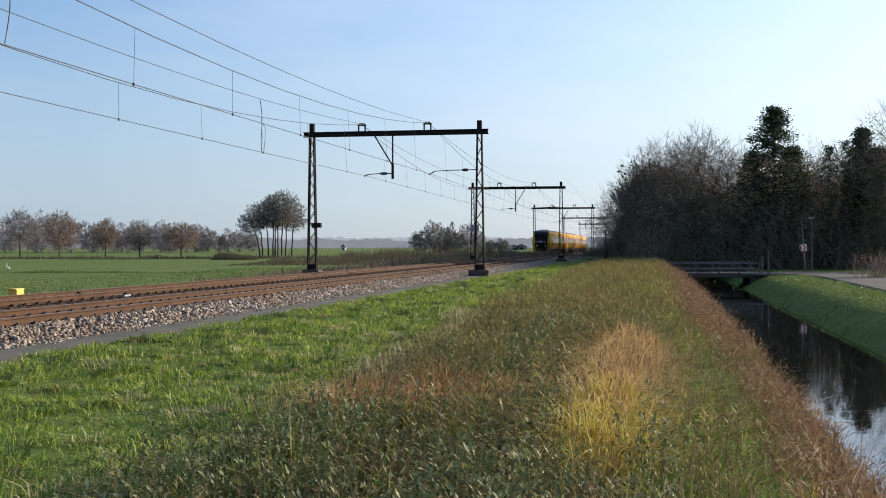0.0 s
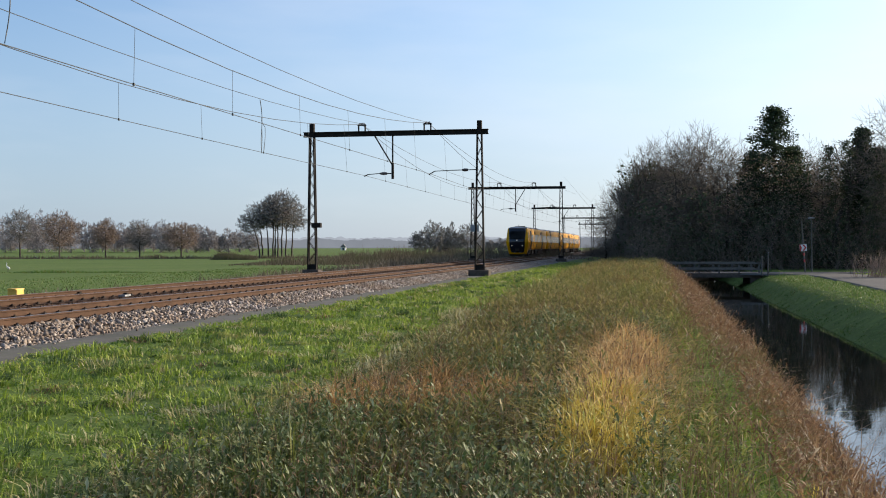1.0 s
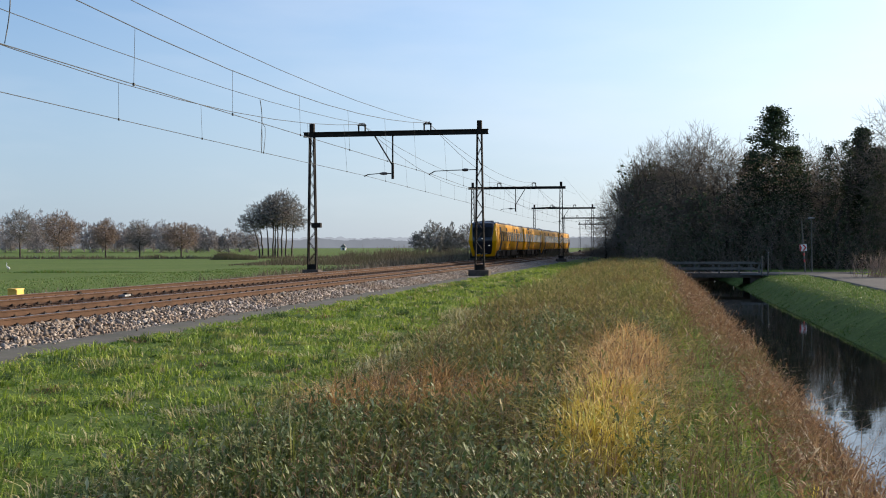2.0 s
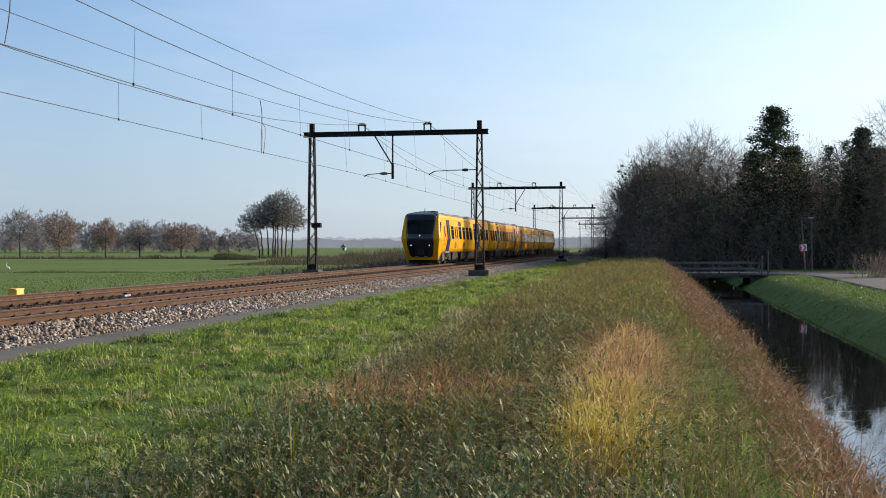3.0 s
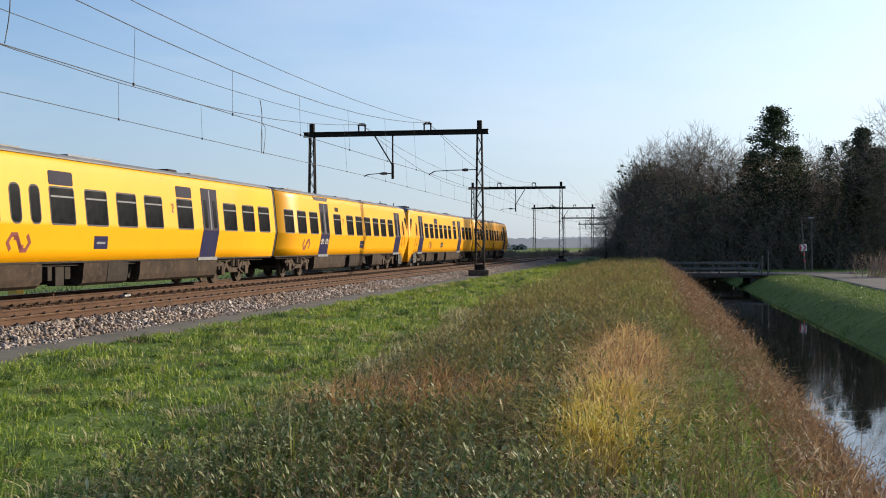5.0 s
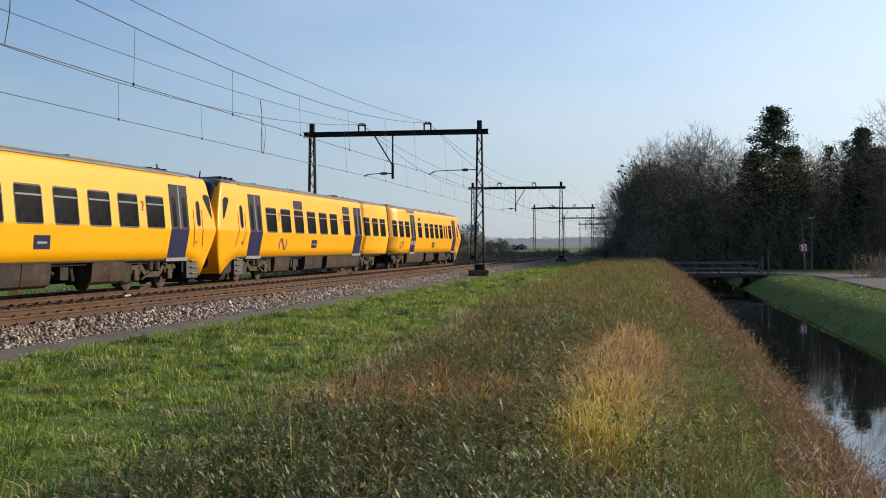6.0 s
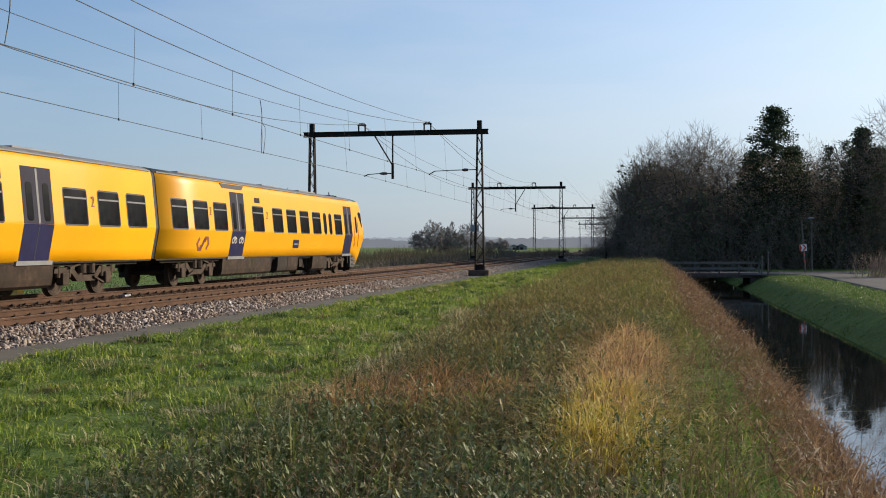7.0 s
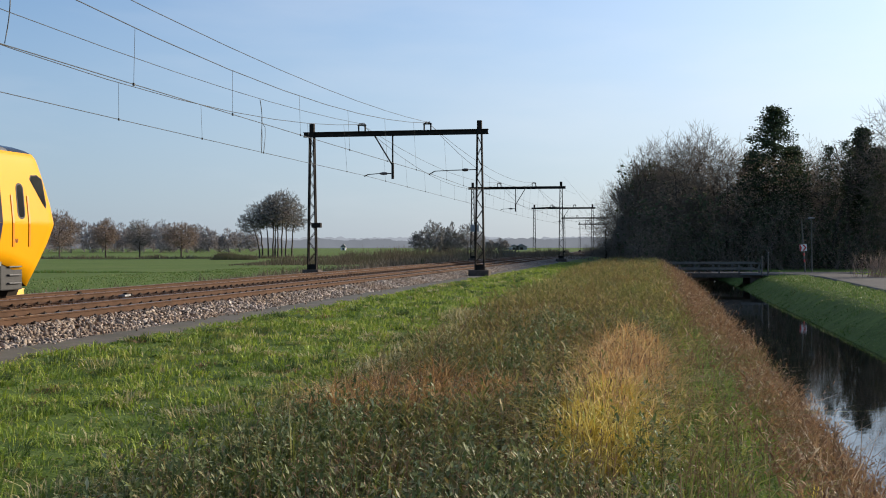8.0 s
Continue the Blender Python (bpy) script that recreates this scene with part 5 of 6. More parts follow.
# far bank, shorn green slope
s, u, rng = scatter(36000, -45, 45, 22.9, 27.2, 33, 1.2)
blades("shorn_bank_grass", s, u, rng.uniform(0.05, 0.15, len(s)) * (0.5 + 0.5 * ease_np(24.6, 25.6, u)) * np.clip(1 + 1.8 * drift(s, u, 1.1, 5.0), 0.3, 2.4), np.clip(0.010 + 0.0004 * (s + 61), 0.010, 0.04), 0.9, FIELD_GRASS, 34, "short shorn grass on the far canal bank", spread=0.7)
s, u, rng = scatter(16000, -30, 40, 31.6, 44.0, 35, 1.0)
blades("roadside_grass", s, u, rng.uniform(0.06, 0.2, len(s)), np.full(len(s), 0.04), 0.9, LAWN, 36, "short grass beside the road", spread=0.7)
# dull rank growth beyond the far track
s, u, rng = scatter(36000, -50, 240, -11.5, -3.7, 37, 1.0)
cl = drift(s, u, 0.35, 3.0)
ok = cl + rng.normal(0, 0.25, len(s)) > -0.1 - 0.3 * np.clip(s / 30, 0, 1)
s, u, cl = s[ok], u[ok], cl[ok]
h = rng.uniform(0.12, 0.42, len(s)) * (1 + 1.5 * np.clip((s - 5) / 40, 0, 1)) * np.clip(1 + 1.1 * cl, 0.4, 1.7)
blades("trackside_scrub", s, u, h, np.clip(0.012 + 0.0004 * (s + 61), 0.012, 0.08), 0.7, SCRUB, 38, "dull brown rank grass beyond the far track", spread=0.4)
s, u, rng = scatter(22000, -48, 60, -26, -4.0, 39, 0.9)
blades("meadow_grass", s, u, rng.uniform(0.04, 0.13, len(s)), np.clip(0.012 + 0.0006 * (s + 61), 0.012, 0.07), 0.9, FIELD_GRASS, 40, "green meadow grass beyond the railway", spread=0.6)


def drain(name, x0, x1, y, n, h0, h1, mat, seed, label, depth=0.6):
    """A ragged growth along a field drain, straight across the meadow."""
    rng = np.random.default_rng(seed)
    x = rng.uniform(x0, x1, n)
    yy = y + rng.normal(0, depth, n)
    z = np.full(n, -0.95 + 0.55 * ease(160, 700, y - 60))
    ends = np.clip(np.minimum(x - x0, x1 - x) / (0.12 * (x1 - x0)), 0.15, 1)
    h = rng.uniform(h0, h1, n) * ends * (0.45 + 1.1 * np.clip(0.5 + np.array([noise.noise(Vector((a * 0.22, b * 0.3, seed))) for a, b in zip(x.tolist(), yy.tolist())]), 0, 1))
    w = rng.uniform(0.03, 0.09, n)
    lean = rng.normal(0, 0.35, n) * h
    v = np.stack([np.stack([x - w, yy, z], -1), np.stack([x + w, yy, z], -1), np.stack([x + lean, yy + rng.normal(0, 0.2, n), z + h], -1)], 1).reshape(-1, 3)
    t = np.arange(n * 3).reshape(-1, 3)
    return tagged(new(name, mesh_np(name, v, t, mat)), label, "scrub", kind="stuff")


drain("drain_reeds", -48, -16, 101, 1400, 0.08, 0.24, FIELD_GRASS, 41, "low dull growth along a field drain")
drain("drain_reeds", -110, 12, 228, 5000, 0.15, 0.8, SCRUB, 42, "dull brown growth along a field drain", 1.5)
drain("drain_reeds", -41, -33, 205, 2400, 0.5, 1.2, SCRUB, 43, "dark bramble hedge along a field drain", 1.0)
drain("drain_reeds", -27, 25, 150, 6500, 0.2, 1.1, SCRUB, 44, "dull scrub along a ditch beyond the line", 5.0)
drain("drain_reeds", -18, 22, 176, 9000, 0.6, 1.9, SCRUB, 45, "dark scrub along a ditch beyond the line", 6.0)


# ---------------- trees ----------------
def tree_segments(rng, height, r0, levels, spread, first=0.3, twist=0.25, n1=12, n2=6, n3=5):
    """Limbs of a gnarled tree: lists of (a, b, ra, rb) for the heavy wood and for the twigs."""
    heavy, fine = [], []

    def grow(p, d, length, r, level, steps):
        pts = [(p, r)]
        for i in range(steps):
            j = Vector((rng.gauss(0, 1), rng.gauss(0, 1), rng.gauss(0, 0.6))) * twist * (0.35 if level == 0 else 1.0)
            d = (d + j * 0.55 + Vector((0, 0, 0.1))).normalized()
            p = p + d * (length / steps)
            r1 = r * (1 - 0.8 * (i + 1) / steps) + 0.004
            pts.append((p, max(r1, 0.006)))
        out = heavy if level < 2 else fine
        for (a, ra), (b, rb) in zip(pts, pts[1:]):
            out.append((a, b, ra, rb))
        if level >= levels:
            return
        count = (n1, n2, n3)[level]
        for k in range(count):
            f = (first if level == 0 else 0.2) + (1 - (first if level == 0 else 0.2)) * (k + rng.random()) / count
            i = min(int(f * steps), steps - 1)
            a, ra = pts[i]
            b, rb = pts[i + 1]
            t = f * steps - i
            ax = (b - a).normalized()
            side = ax.orthogonal().normalized()
            side.rotate(Matrix.Rotation(rng.random() * 6.283, 3, ax))
            ang = rng.uniform(0.5, 1.0) * spread
            nd = (ax * math.cos(ang) + side * math.sin(ang)).normalized()
            ln = length * rng.uniform(0.38, 0.6) * ((0.55 + 0.65 * (1 - f)) if level == 0 else 0.95)
            grow(a.lerp(b, t), nd, ln, max((ra + (rb - ra) * t) * 0.55, 0.008), level + 1, (5, 4, 3)[level])

    grow(Vector((0, 0, -0.1)), Vector((rng.gauss(0, 0.05), rng.gauss(0, 0.05), 1)), height, r0, 0, 8)
    return heavy, fine


def crown_segments(seed, height, crown_r, clear, r0, limbs=11, boughs=70, twigs=620, sprays=3, spray_len=0.09, squash=1.0, lean=(0.0, 0.0)):
    """A bare tree with a rounded crown: limbs fan from the trunk into an egg-shaped space that boughs and twigs fill to its rim."""
    rng = np.random.default_rng(seed)
    mid = height * (clear + 1) / 2
    half = height * (1 - clear) / 2
    centre = np.array([lean[0] * 0.7, lean[1] * 0.7, mid])

    def in_crown(n, lo, hi):
        d = rng.normal(0, 1, (n, 3))
        d /= np.linalg.norm(d, axis=1, keepdims=True)
        r = (lo ** 3 + (hi ** 3 - lo ** 3) * rng.random((n, 1))) ** (1 / 3)
        bumps = 1 + 0.16 * np.sin(d[:, :1] * 4.1 + seed) * np.cos(d[:, 1:2] * 3.7 - seed) + 0.10 * np.sin(d[:, 2:3] * 6.0 + 1.7 * seed)
        p = d * r * bumps * np.array([crown_r, crown_r, half])
        p[:, 2] *= np.where(p[:, 2] < 0, squash, 1.0)
        return p + centre

    segs_h, segs_f = [], []
    nodes, radii = [], []
    top = height * (clear + (1 - clear) * 0.72)
    stem = [np.array([0.0, 0.0, -0.1])]
    steps = 9
    for i in range(1, steps + 1):
        f = i / steps
        stem.append(np.array([lean[0] * f * f + rng.normal(0, 0.012 * height * f), lean[1] * f * f + rng.normal(0, 0.012 * height * f), top * f]))
    for i, (a, b) in enumerate(zip(stem, stem[1:])):
        ra, rb = r0 * (1 - 0.8 * i / steps), r0 * (1 - 0.8 * (i + 1) / steps)
        segs_h.append((a, b, ra, rb))
        if b[2] > height * clear * 0.9:
            nodes.append(b)
            radii.append(rb)
    for tip in in_crown(limbs, 0.5, 0.8):
        i = min(range(len(nodes)), key=lambda k: abs(nodes[k][2] - (tip[2] - 0.75 * np.hypot(tip[0] - nodes[k][0], tip[1] - nodes[k][1]))))
        a, ra = nodes[i], radii[i] * 0.6
        for k in range(1, 5):
            f = k / 4
            b = nodes[i] * (1 - f) + tip * f + np.array([0, 0, -0.10 * height * (1 - clear) * math.sin(f * math.pi) * 0.5]) + rng.normal(0, 0.008 * height, 3)
            rb = max(ra * 0.72, 0.012)
            segs_h.append((a, b, ra, rb))
            nodes.append(b)
            radii.append(rb)
            a, ra = b, rb

    def hang(tips, out, shrink, mids):
        base, rad = np.array(nodes), np.array(radii)
        new_n, new_r = [], []
        for tip in tips:
            d = base - tip
            cost = np.linalg.norm(d, axis=1) + 0.9 * np.maximum(d[:, 2], 0) + 0.35 * np.maximum(np.linalg.norm((base - centre)[:, :2], axis=1) - np.linalg.norm((tip - centre)[:2]), 0)
            i = int(np.argmin(cost))
            a, ra = base[i], max(rad[i] * shrink, 0.006)
            for k in range(1, mids + 1):
                f = k / mids
                b = base[i] * (1 - f) + tip * f + rng.normal(0, 0.006 * height, 3) * (f < 1)
                rb = max(ra * 0.75, 0.005)
                out.append((a, b, ra, rb))
                new_n.append(b)
                new_r.append(rb)
                a, ra = b, rb
        nodes.extend(new_n)
        radii.extend(new_r)

    hang(in_crown(boughs, 0.45, 0.92), segs_h, 0.6, 3)
    tips = in_crown(twigs, 0.35, 1.0)
    hang(tips, segs_f, 0.55, 2)
    for tip in tips:
        for _ in range(sprays):
            d = (tip - centre) / np.array([crown_r, crown_r, half]) + rng.normal(0, 0.6, 3) + np.array([0, 0, 0.15])
            d /= np.linalg.norm(d)
            segs_f.append((tip, tip + d * height * spray_len * rng.uniform(0.4, 1.1), 0.005, 0.003))
    k = np.array([1, 1, height / (max(q[1][2] for q in segs_f) - 0.02 * height)])
    return [(a * k, b * k, ra, rb) for a, b, ra, rb in segs_h], [(a * k, b * k, ra, rb) for a, b, ra, rb in segs_f]


def limbs_mesh(name, segs, sides, mat, thick=1.0, floor_r=0.0):
    a = np.array([tuple(q[0]) for q in segs], dtype=np.float32)
    b = np.array([tuple(q[1]) for q in segs], dtype=np.float32)
    ra = np.maximum(np.array([q[2] for q in segs]) * thick, floor_r)[:, None]
    rb = np.maximum(np.array([q[3] for q in segs]) * thick, floor_r * 0.7)[:, None]
    d = b - a
    d /= np.linalg.norm(d, axis=1, keepdims=True) + 1e-9
    ref = np.where(np.abs(d[:, 2:3]) < 0.9, np.array([[0, 0, 1.0]]), np.array([[1.0, 0, 0]]))
    e1 = np.cross(d, ref)
    e1 /= np.linalg.norm(e1, axis=1, keepdims=True) + 1e-9
    e2 = np.cross(d, e1)
    rings = []
    for p, r in ((a, ra), (b, rb)):
        for k in range(sides):
            t = 2 * math.pi * k / sides
            rings.append(p + e1 * r * math.cos(t) + e2 * r * math.sin(t))
    verts = np.stack(rings, 1).reshape(-1, 3)
    tri = []
    for k in range(sides):
        j = (k + 1) % sides
        tri += [(k, j, sides + j), (k, sides + j, sides + k)]
    tris = (np.array(tri)[None] + 2 * sides * np.arange(len(segs))[:, None, None]).reshape(-1, 3)
    return mesh_np(name, verts, tris, mat, True)


def leaves_mesh(name, centres, per, size, scatter_r, mat, seed, flat=0.0):
    """Small pointed leaves round the given places."""
    rng = np.random.default_rng(seed)
    c = np.repeat(np.array([tuple(q) for q in centres]), per, axis=0)
    n = len(c)
    c = c + rng.normal(0, scatter_r, (n, 3)) * np.array([1, 1, 0.7])
    d = rng.normal(0, 1, (n, 3)) * np.array([1, 1, 0.5 - flat * 0.3])
    d /= np.linalg.norm(d, axis=1, keepdims=True)
    e = np.cross(d, rng.normal(0, 1, (n, 3)))
    e /= np.linalg.norm(e, axis=1, keepdims=True) + 1e-9
    L = rng.uniform(0.6, 1.3, (n, 1)) * size
    quad = np.stack([c - d * L / 2, c + e * L * 0.3, c + d * L / 2, c - e * L * 0.3], 1).reshape(-1, 3)
    tris = (np.array([(0, 1, 2), (0, 2, 3)])[None] + 4 * np.arange(n)[:, None, None]).reshape(-1, 3)
    return mesh_np(name, quad, tris, mat)


LEAF_TAN = island_mat("dead_tan_leaves", [(0.0, (0.26, 0.18, 0.135)), (0.6, (0.36, 0.26, 0.195)), (1.0, (0.46, 0.35, 0.27))], translucent=0.3)
LEAF_PINE = island_mat("dark_needles", [(0.0, (0.03, 0.045, 0.024)), (0.7, (0.055, 0.08, 0.04)), (1.0, (0.09, 0.11, 0.055))], translucent=0.2)
LEAF_IVY = island_mat("dark_ivy", [(0.0, (0.055, 0.07, 0.04)), (0.7, (0.09, 0.11, 0.06)), (1.0, (0.12, 0.13, 0.075))], translucent=0.4)
TWIG = surface("grey_twigs", (0.17, 0.155, 0.145), (0.25, 0.23, 0.215), 0.6, 0.95, relief=0)
TWIG_RED = surface("reddish_brown_twigs", (0.20, 0.15, 0.125), (0.28, 0.215, 0.175), 0.6, 0.95, relief=0)
TWIG_DARK = surface("dark_twigs", (0.13, 0.105, 0.085), (0.20, 0.165, 0.13), 0.6, 0.95, relief=0)
# paler than the nearer twigs: distance haze is put into this colour
TWIG_HAZED = surface("haze_paled_twigs", (0.22, 0.195, 0.19), (0.30, 0.27, 0.265), 0.05, 0.95, relief=0)


def land(x, y, z=None):
    """A place by plain x and y; the height of the far meadow when none is given."""
    if z is None:
        z = -0.95 + 0.55 * ease(160, 700, y - 60)
    return Matrix.Translation((x, y, z))


def crown_tree(name, at, label, category, group, segs, bark, twig, floor_r, leaf=None, leaf_size=0.2, seed=0):
    heavy, fine = segs
    t = thing(name, at, label, category, group)
    share("trunk", limbs_mesh("trunk", heavy, 5, bark, 1.0, floor_r * 1.3), t)
    share("crown", limbs_mesh("crown", fine, 3, twig, 1.0, floor_r), t, label="bare twigs of the crown")
    if leaf:
        share("foliage", leaves_mesh("foliage", [q[1] for q in fine[::2]], 1, leaf_size, leaf_size * 1.2, leaf, seed), t, label="clinging brown leaves")
    return t


# the row in the meadow: bearing, distance, height, crown radius, bare or brown
ROW = [(-0.3660, 240, 11.0, 2.7, "bare", 51), (-0.3320, 238, 10.1, 3.7, "brown", 52), (-0.2920, 250, 8.7, 2.5, "brown", 53), (-0.2625, 236, 8.2, 2.6, "bare", 54), (-0.2265, 240, 7.7, 3.6, "brown", 55)]
for k, y, hh, cr, look_, seed in ROW:
    bare = look_ == "bare"
    lab = "bare grey tree standing in the meadow row" if bare else "tree with clinging brown leaves in the meadow row"
    crown_tree("meadow_tree", land(k * y, y), lab, "tree", "meadow row", crown_segments(seed, hh, cr, 0.24, 0.2, boughs=60, twigs=420 if bare else 560, sprays=3, squash=0.9), BARK, TWIG if bare else TWIG_RED, 0.030,
               None if bare else LEAF_TAN, 0.2, seed)
# the group of tall slender trees: bearing, height, lean to the side
for i, (k, hh, ln) in enumerate(((-0.1585, 9.6, -2.4), (-0.1560, 10.8, -1.2), (-0.1510, 11.4, -0.6), (-0.1470, 11.9, -0.2), (-0.1452, 11.6, 0.2), (-0.1428, 12.8, 0.0), (-0.1395, 13.0, 0.4), (-0.1362, 11.8, 0.6), (-0.1310, 11.0, 1.0))):
    y = 232 + (i * 37 % 11) - 5
    crown_tree("alder", land(k * y, y), "slender bare alder in a close group", "tree", "alder group", crown_segments(60 + i, hh * 1.06, 2.8, 0.42, 0.2, limbs=10, boughs=45, twigs=300, sprays=3, spray_len=0.06, squash=0.75, lean=(ln, 0.0)), BARK, TWIG, 0.036)


def grove(name, spots, kits, mat, floor_r, label):
    """A far belt of rounded bare trees, joined into one mesh. Spots: x, y, z, height, crown radius."""
    a_all, rnd = [], random.Random(len(spots))
    for i, (x, y, z, h, w) in enumerate(spots):
        hv, fn, kh, kw = kits[i % len(kits)]
        t = rnd.random() * 6.283
        c, sn = math.cos(t) * w / kw, math.sin(t) * w / kw
        for a, b, ra, rb in hv + fn:
            a_all.append(((x + a[0] * c - a[1] * sn, y + a[0] * sn + a[1] * c, z + a[2] * h / kh), (x + b[0] * c - b[1] * sn, y + b[0] * sn + b[1] * c, z + b[2] * h / kh), ra, rb))
    return tagged(new(name, limbs_mesh(name, a_all, 3, mat, 1.0, floor_r)), label, "woods", kind="stuff")


far_kits = []
for i in range(5):
    hv, fn = crown_segments(400 + i, 12.0, 4.6, 0.03, 0.22, boughs=50, twigs=300, sprays=3, spray_len=0.10)
    far_kits.append((hv, fn, 12.0, 4.6))
# the belt behind the meadow row: mark on the horizon scale, height, crown radius
BELT = ((-20, 13, 5), (10, 13, 5), (50, 14.5, 5), (75, 15.5, 6), (98, 14.5, 5), (125, 12.5, 5), (150, 12, 4.5), (182, 12.3, 5), (203, 10, 4.5), (218, 10.5, 4.5), (232, 9, 4.5), (254, 10, 4), (272, 11, 4.5), (291, 11.8, 4.8), (309, 11, 4), (330, 9.2, 4.5),
        (347, 10.5, 4.5), (370, 9.0, 3.6), (389, 6.5, 3.5), (405, 8.3, 4), (424, 8.2, 3.6), (445, 6.5, 3.5), (20, 9, 5), (65, 10, 5), (110, 10, 5), (165, 9, 5), (245, 8, 5), (300, 8, 5), (355, 7.5, 5))
spots = [((p - 784) / 2045.0 * y, y, -0.55, h * 1.1, w * 0.9) for p, h, w, y in ((p, h, w, 425 + (i * 29 % 60)) for i, (p, h, w) in enumerate(BELT))]
grove("meadow_wood", spots, far_kits, TWIG_HAZED, 0.085, "belt of bare trees behind the meadow, twigs paled for haze")
FARM = ((738, 6.5, 3.5), (752, 7.5, 3.5), (768, 10.3, 4.6), (782, 8.2, 4), (798, 9.6, 2.8), (812, 7, 3.5), (828, 9.2, 4.0), (846, 7.0, 3.5), (868, 4.2, 3), (888, 4.4, 3.2))
spots = [((p - 784) / 2045.0 * y, y, -0.6, h * 1.12, w * 0.8) for p, h, w, y in ((p, h, w, 398 + (i * 17 % 30)) for i, (p, h, w) in enumerate(FARM))]
grove("farmstead_trees", spots, far_kits, TWIG, 0.075, "bare trees round a distant farm")


# hazy woods along the horizon, far behind everything: the haze is a painted glow
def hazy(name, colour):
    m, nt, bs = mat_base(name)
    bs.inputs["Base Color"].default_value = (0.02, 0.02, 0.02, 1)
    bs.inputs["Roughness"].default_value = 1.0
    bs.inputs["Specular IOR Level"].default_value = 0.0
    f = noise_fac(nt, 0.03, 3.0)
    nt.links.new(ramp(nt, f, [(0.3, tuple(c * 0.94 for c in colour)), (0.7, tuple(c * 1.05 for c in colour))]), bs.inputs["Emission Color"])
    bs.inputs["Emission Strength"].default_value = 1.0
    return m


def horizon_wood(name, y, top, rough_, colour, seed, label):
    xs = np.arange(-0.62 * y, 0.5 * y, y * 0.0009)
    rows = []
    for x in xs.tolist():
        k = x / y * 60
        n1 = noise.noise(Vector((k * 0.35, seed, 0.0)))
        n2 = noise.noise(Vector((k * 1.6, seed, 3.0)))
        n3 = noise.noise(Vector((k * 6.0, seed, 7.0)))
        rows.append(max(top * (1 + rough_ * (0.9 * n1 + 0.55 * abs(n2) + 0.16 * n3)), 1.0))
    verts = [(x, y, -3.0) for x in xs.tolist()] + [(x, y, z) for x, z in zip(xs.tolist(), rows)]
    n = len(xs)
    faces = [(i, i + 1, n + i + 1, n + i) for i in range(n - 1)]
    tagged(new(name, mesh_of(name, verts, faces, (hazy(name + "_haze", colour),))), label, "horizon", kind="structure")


horizon_wood("backdrop_1", 2600, 21.0, 0.55, (0.30, 0.325, 0.37), 4.0, "pale horizon woods, haze painted in as a glow")
horizon_wood("backdrop_2", 1500, 10.5, 0.75, (0.185, 0.20, 0.228), 9.0, "grey horizon woods, haze painted in as a glow")


def woods(name, spots, seed, mat, label, twigs=70, floor_r=0.09):
    """A deep wood: bare crowns as sheaves of twigs over short stems, in one mesh."""
    rng = random.Random(seed)
    segs = []
    for x, y, z, h, w in spots:
        base = Vector((x, y, z))
        segs.append((base, base + Vector((0, 0, h * 0.5)), 0.25, 0.15))
        for _ in range(twigs):
            a = rng.random() * 6.283
            f = rng.uniform(0.15, 1.0)
            rr = w * math.sin(min(f, 1.0) * math.pi * 0.62 + 0.5) * math.sqrt(rng.random())
            p = base + Vector((math.cos(a) * rr * 0.35, math.sin(a) * rr * 0.35, h * f * 0.5))
            q = base + Vector((math.cos(a) * rr, math.sin(a) * rr, h * f * (1 - 0.25 * (rr / w) ** 2)))
            segs.append((p, q, floor_r * 1.4, floor_r * 0.5))
            for _ in range(3):
                e = q + Vector((rng.gauss(0, w * 0.16), rng.gauss(0, w * 0.16), abs(rng.gauss(0, h * 0.05))))
                segs.append((p.lerp(q, rng.uniform(0.4, 1)), e, floor_r, floor_r * 0.4))
    return tagged(new(name, limbs_mesh(name, segs, 3, mat, 1.0)), label, "woods", kind="stuff")


# ---------------- the wood beyond the canal ----------------
def at_bearing(x, y, z=-0.8):
    """A place at the distance y on the bearing x, in metres sideways for each metre ahead."""
    return Matrix.Translation((x * y, y, z))


def bearing(p):
    """Bearing of a mark on the surveyor's scale: 784 is straight ahead."""
    return (p - 784) / 2045.0


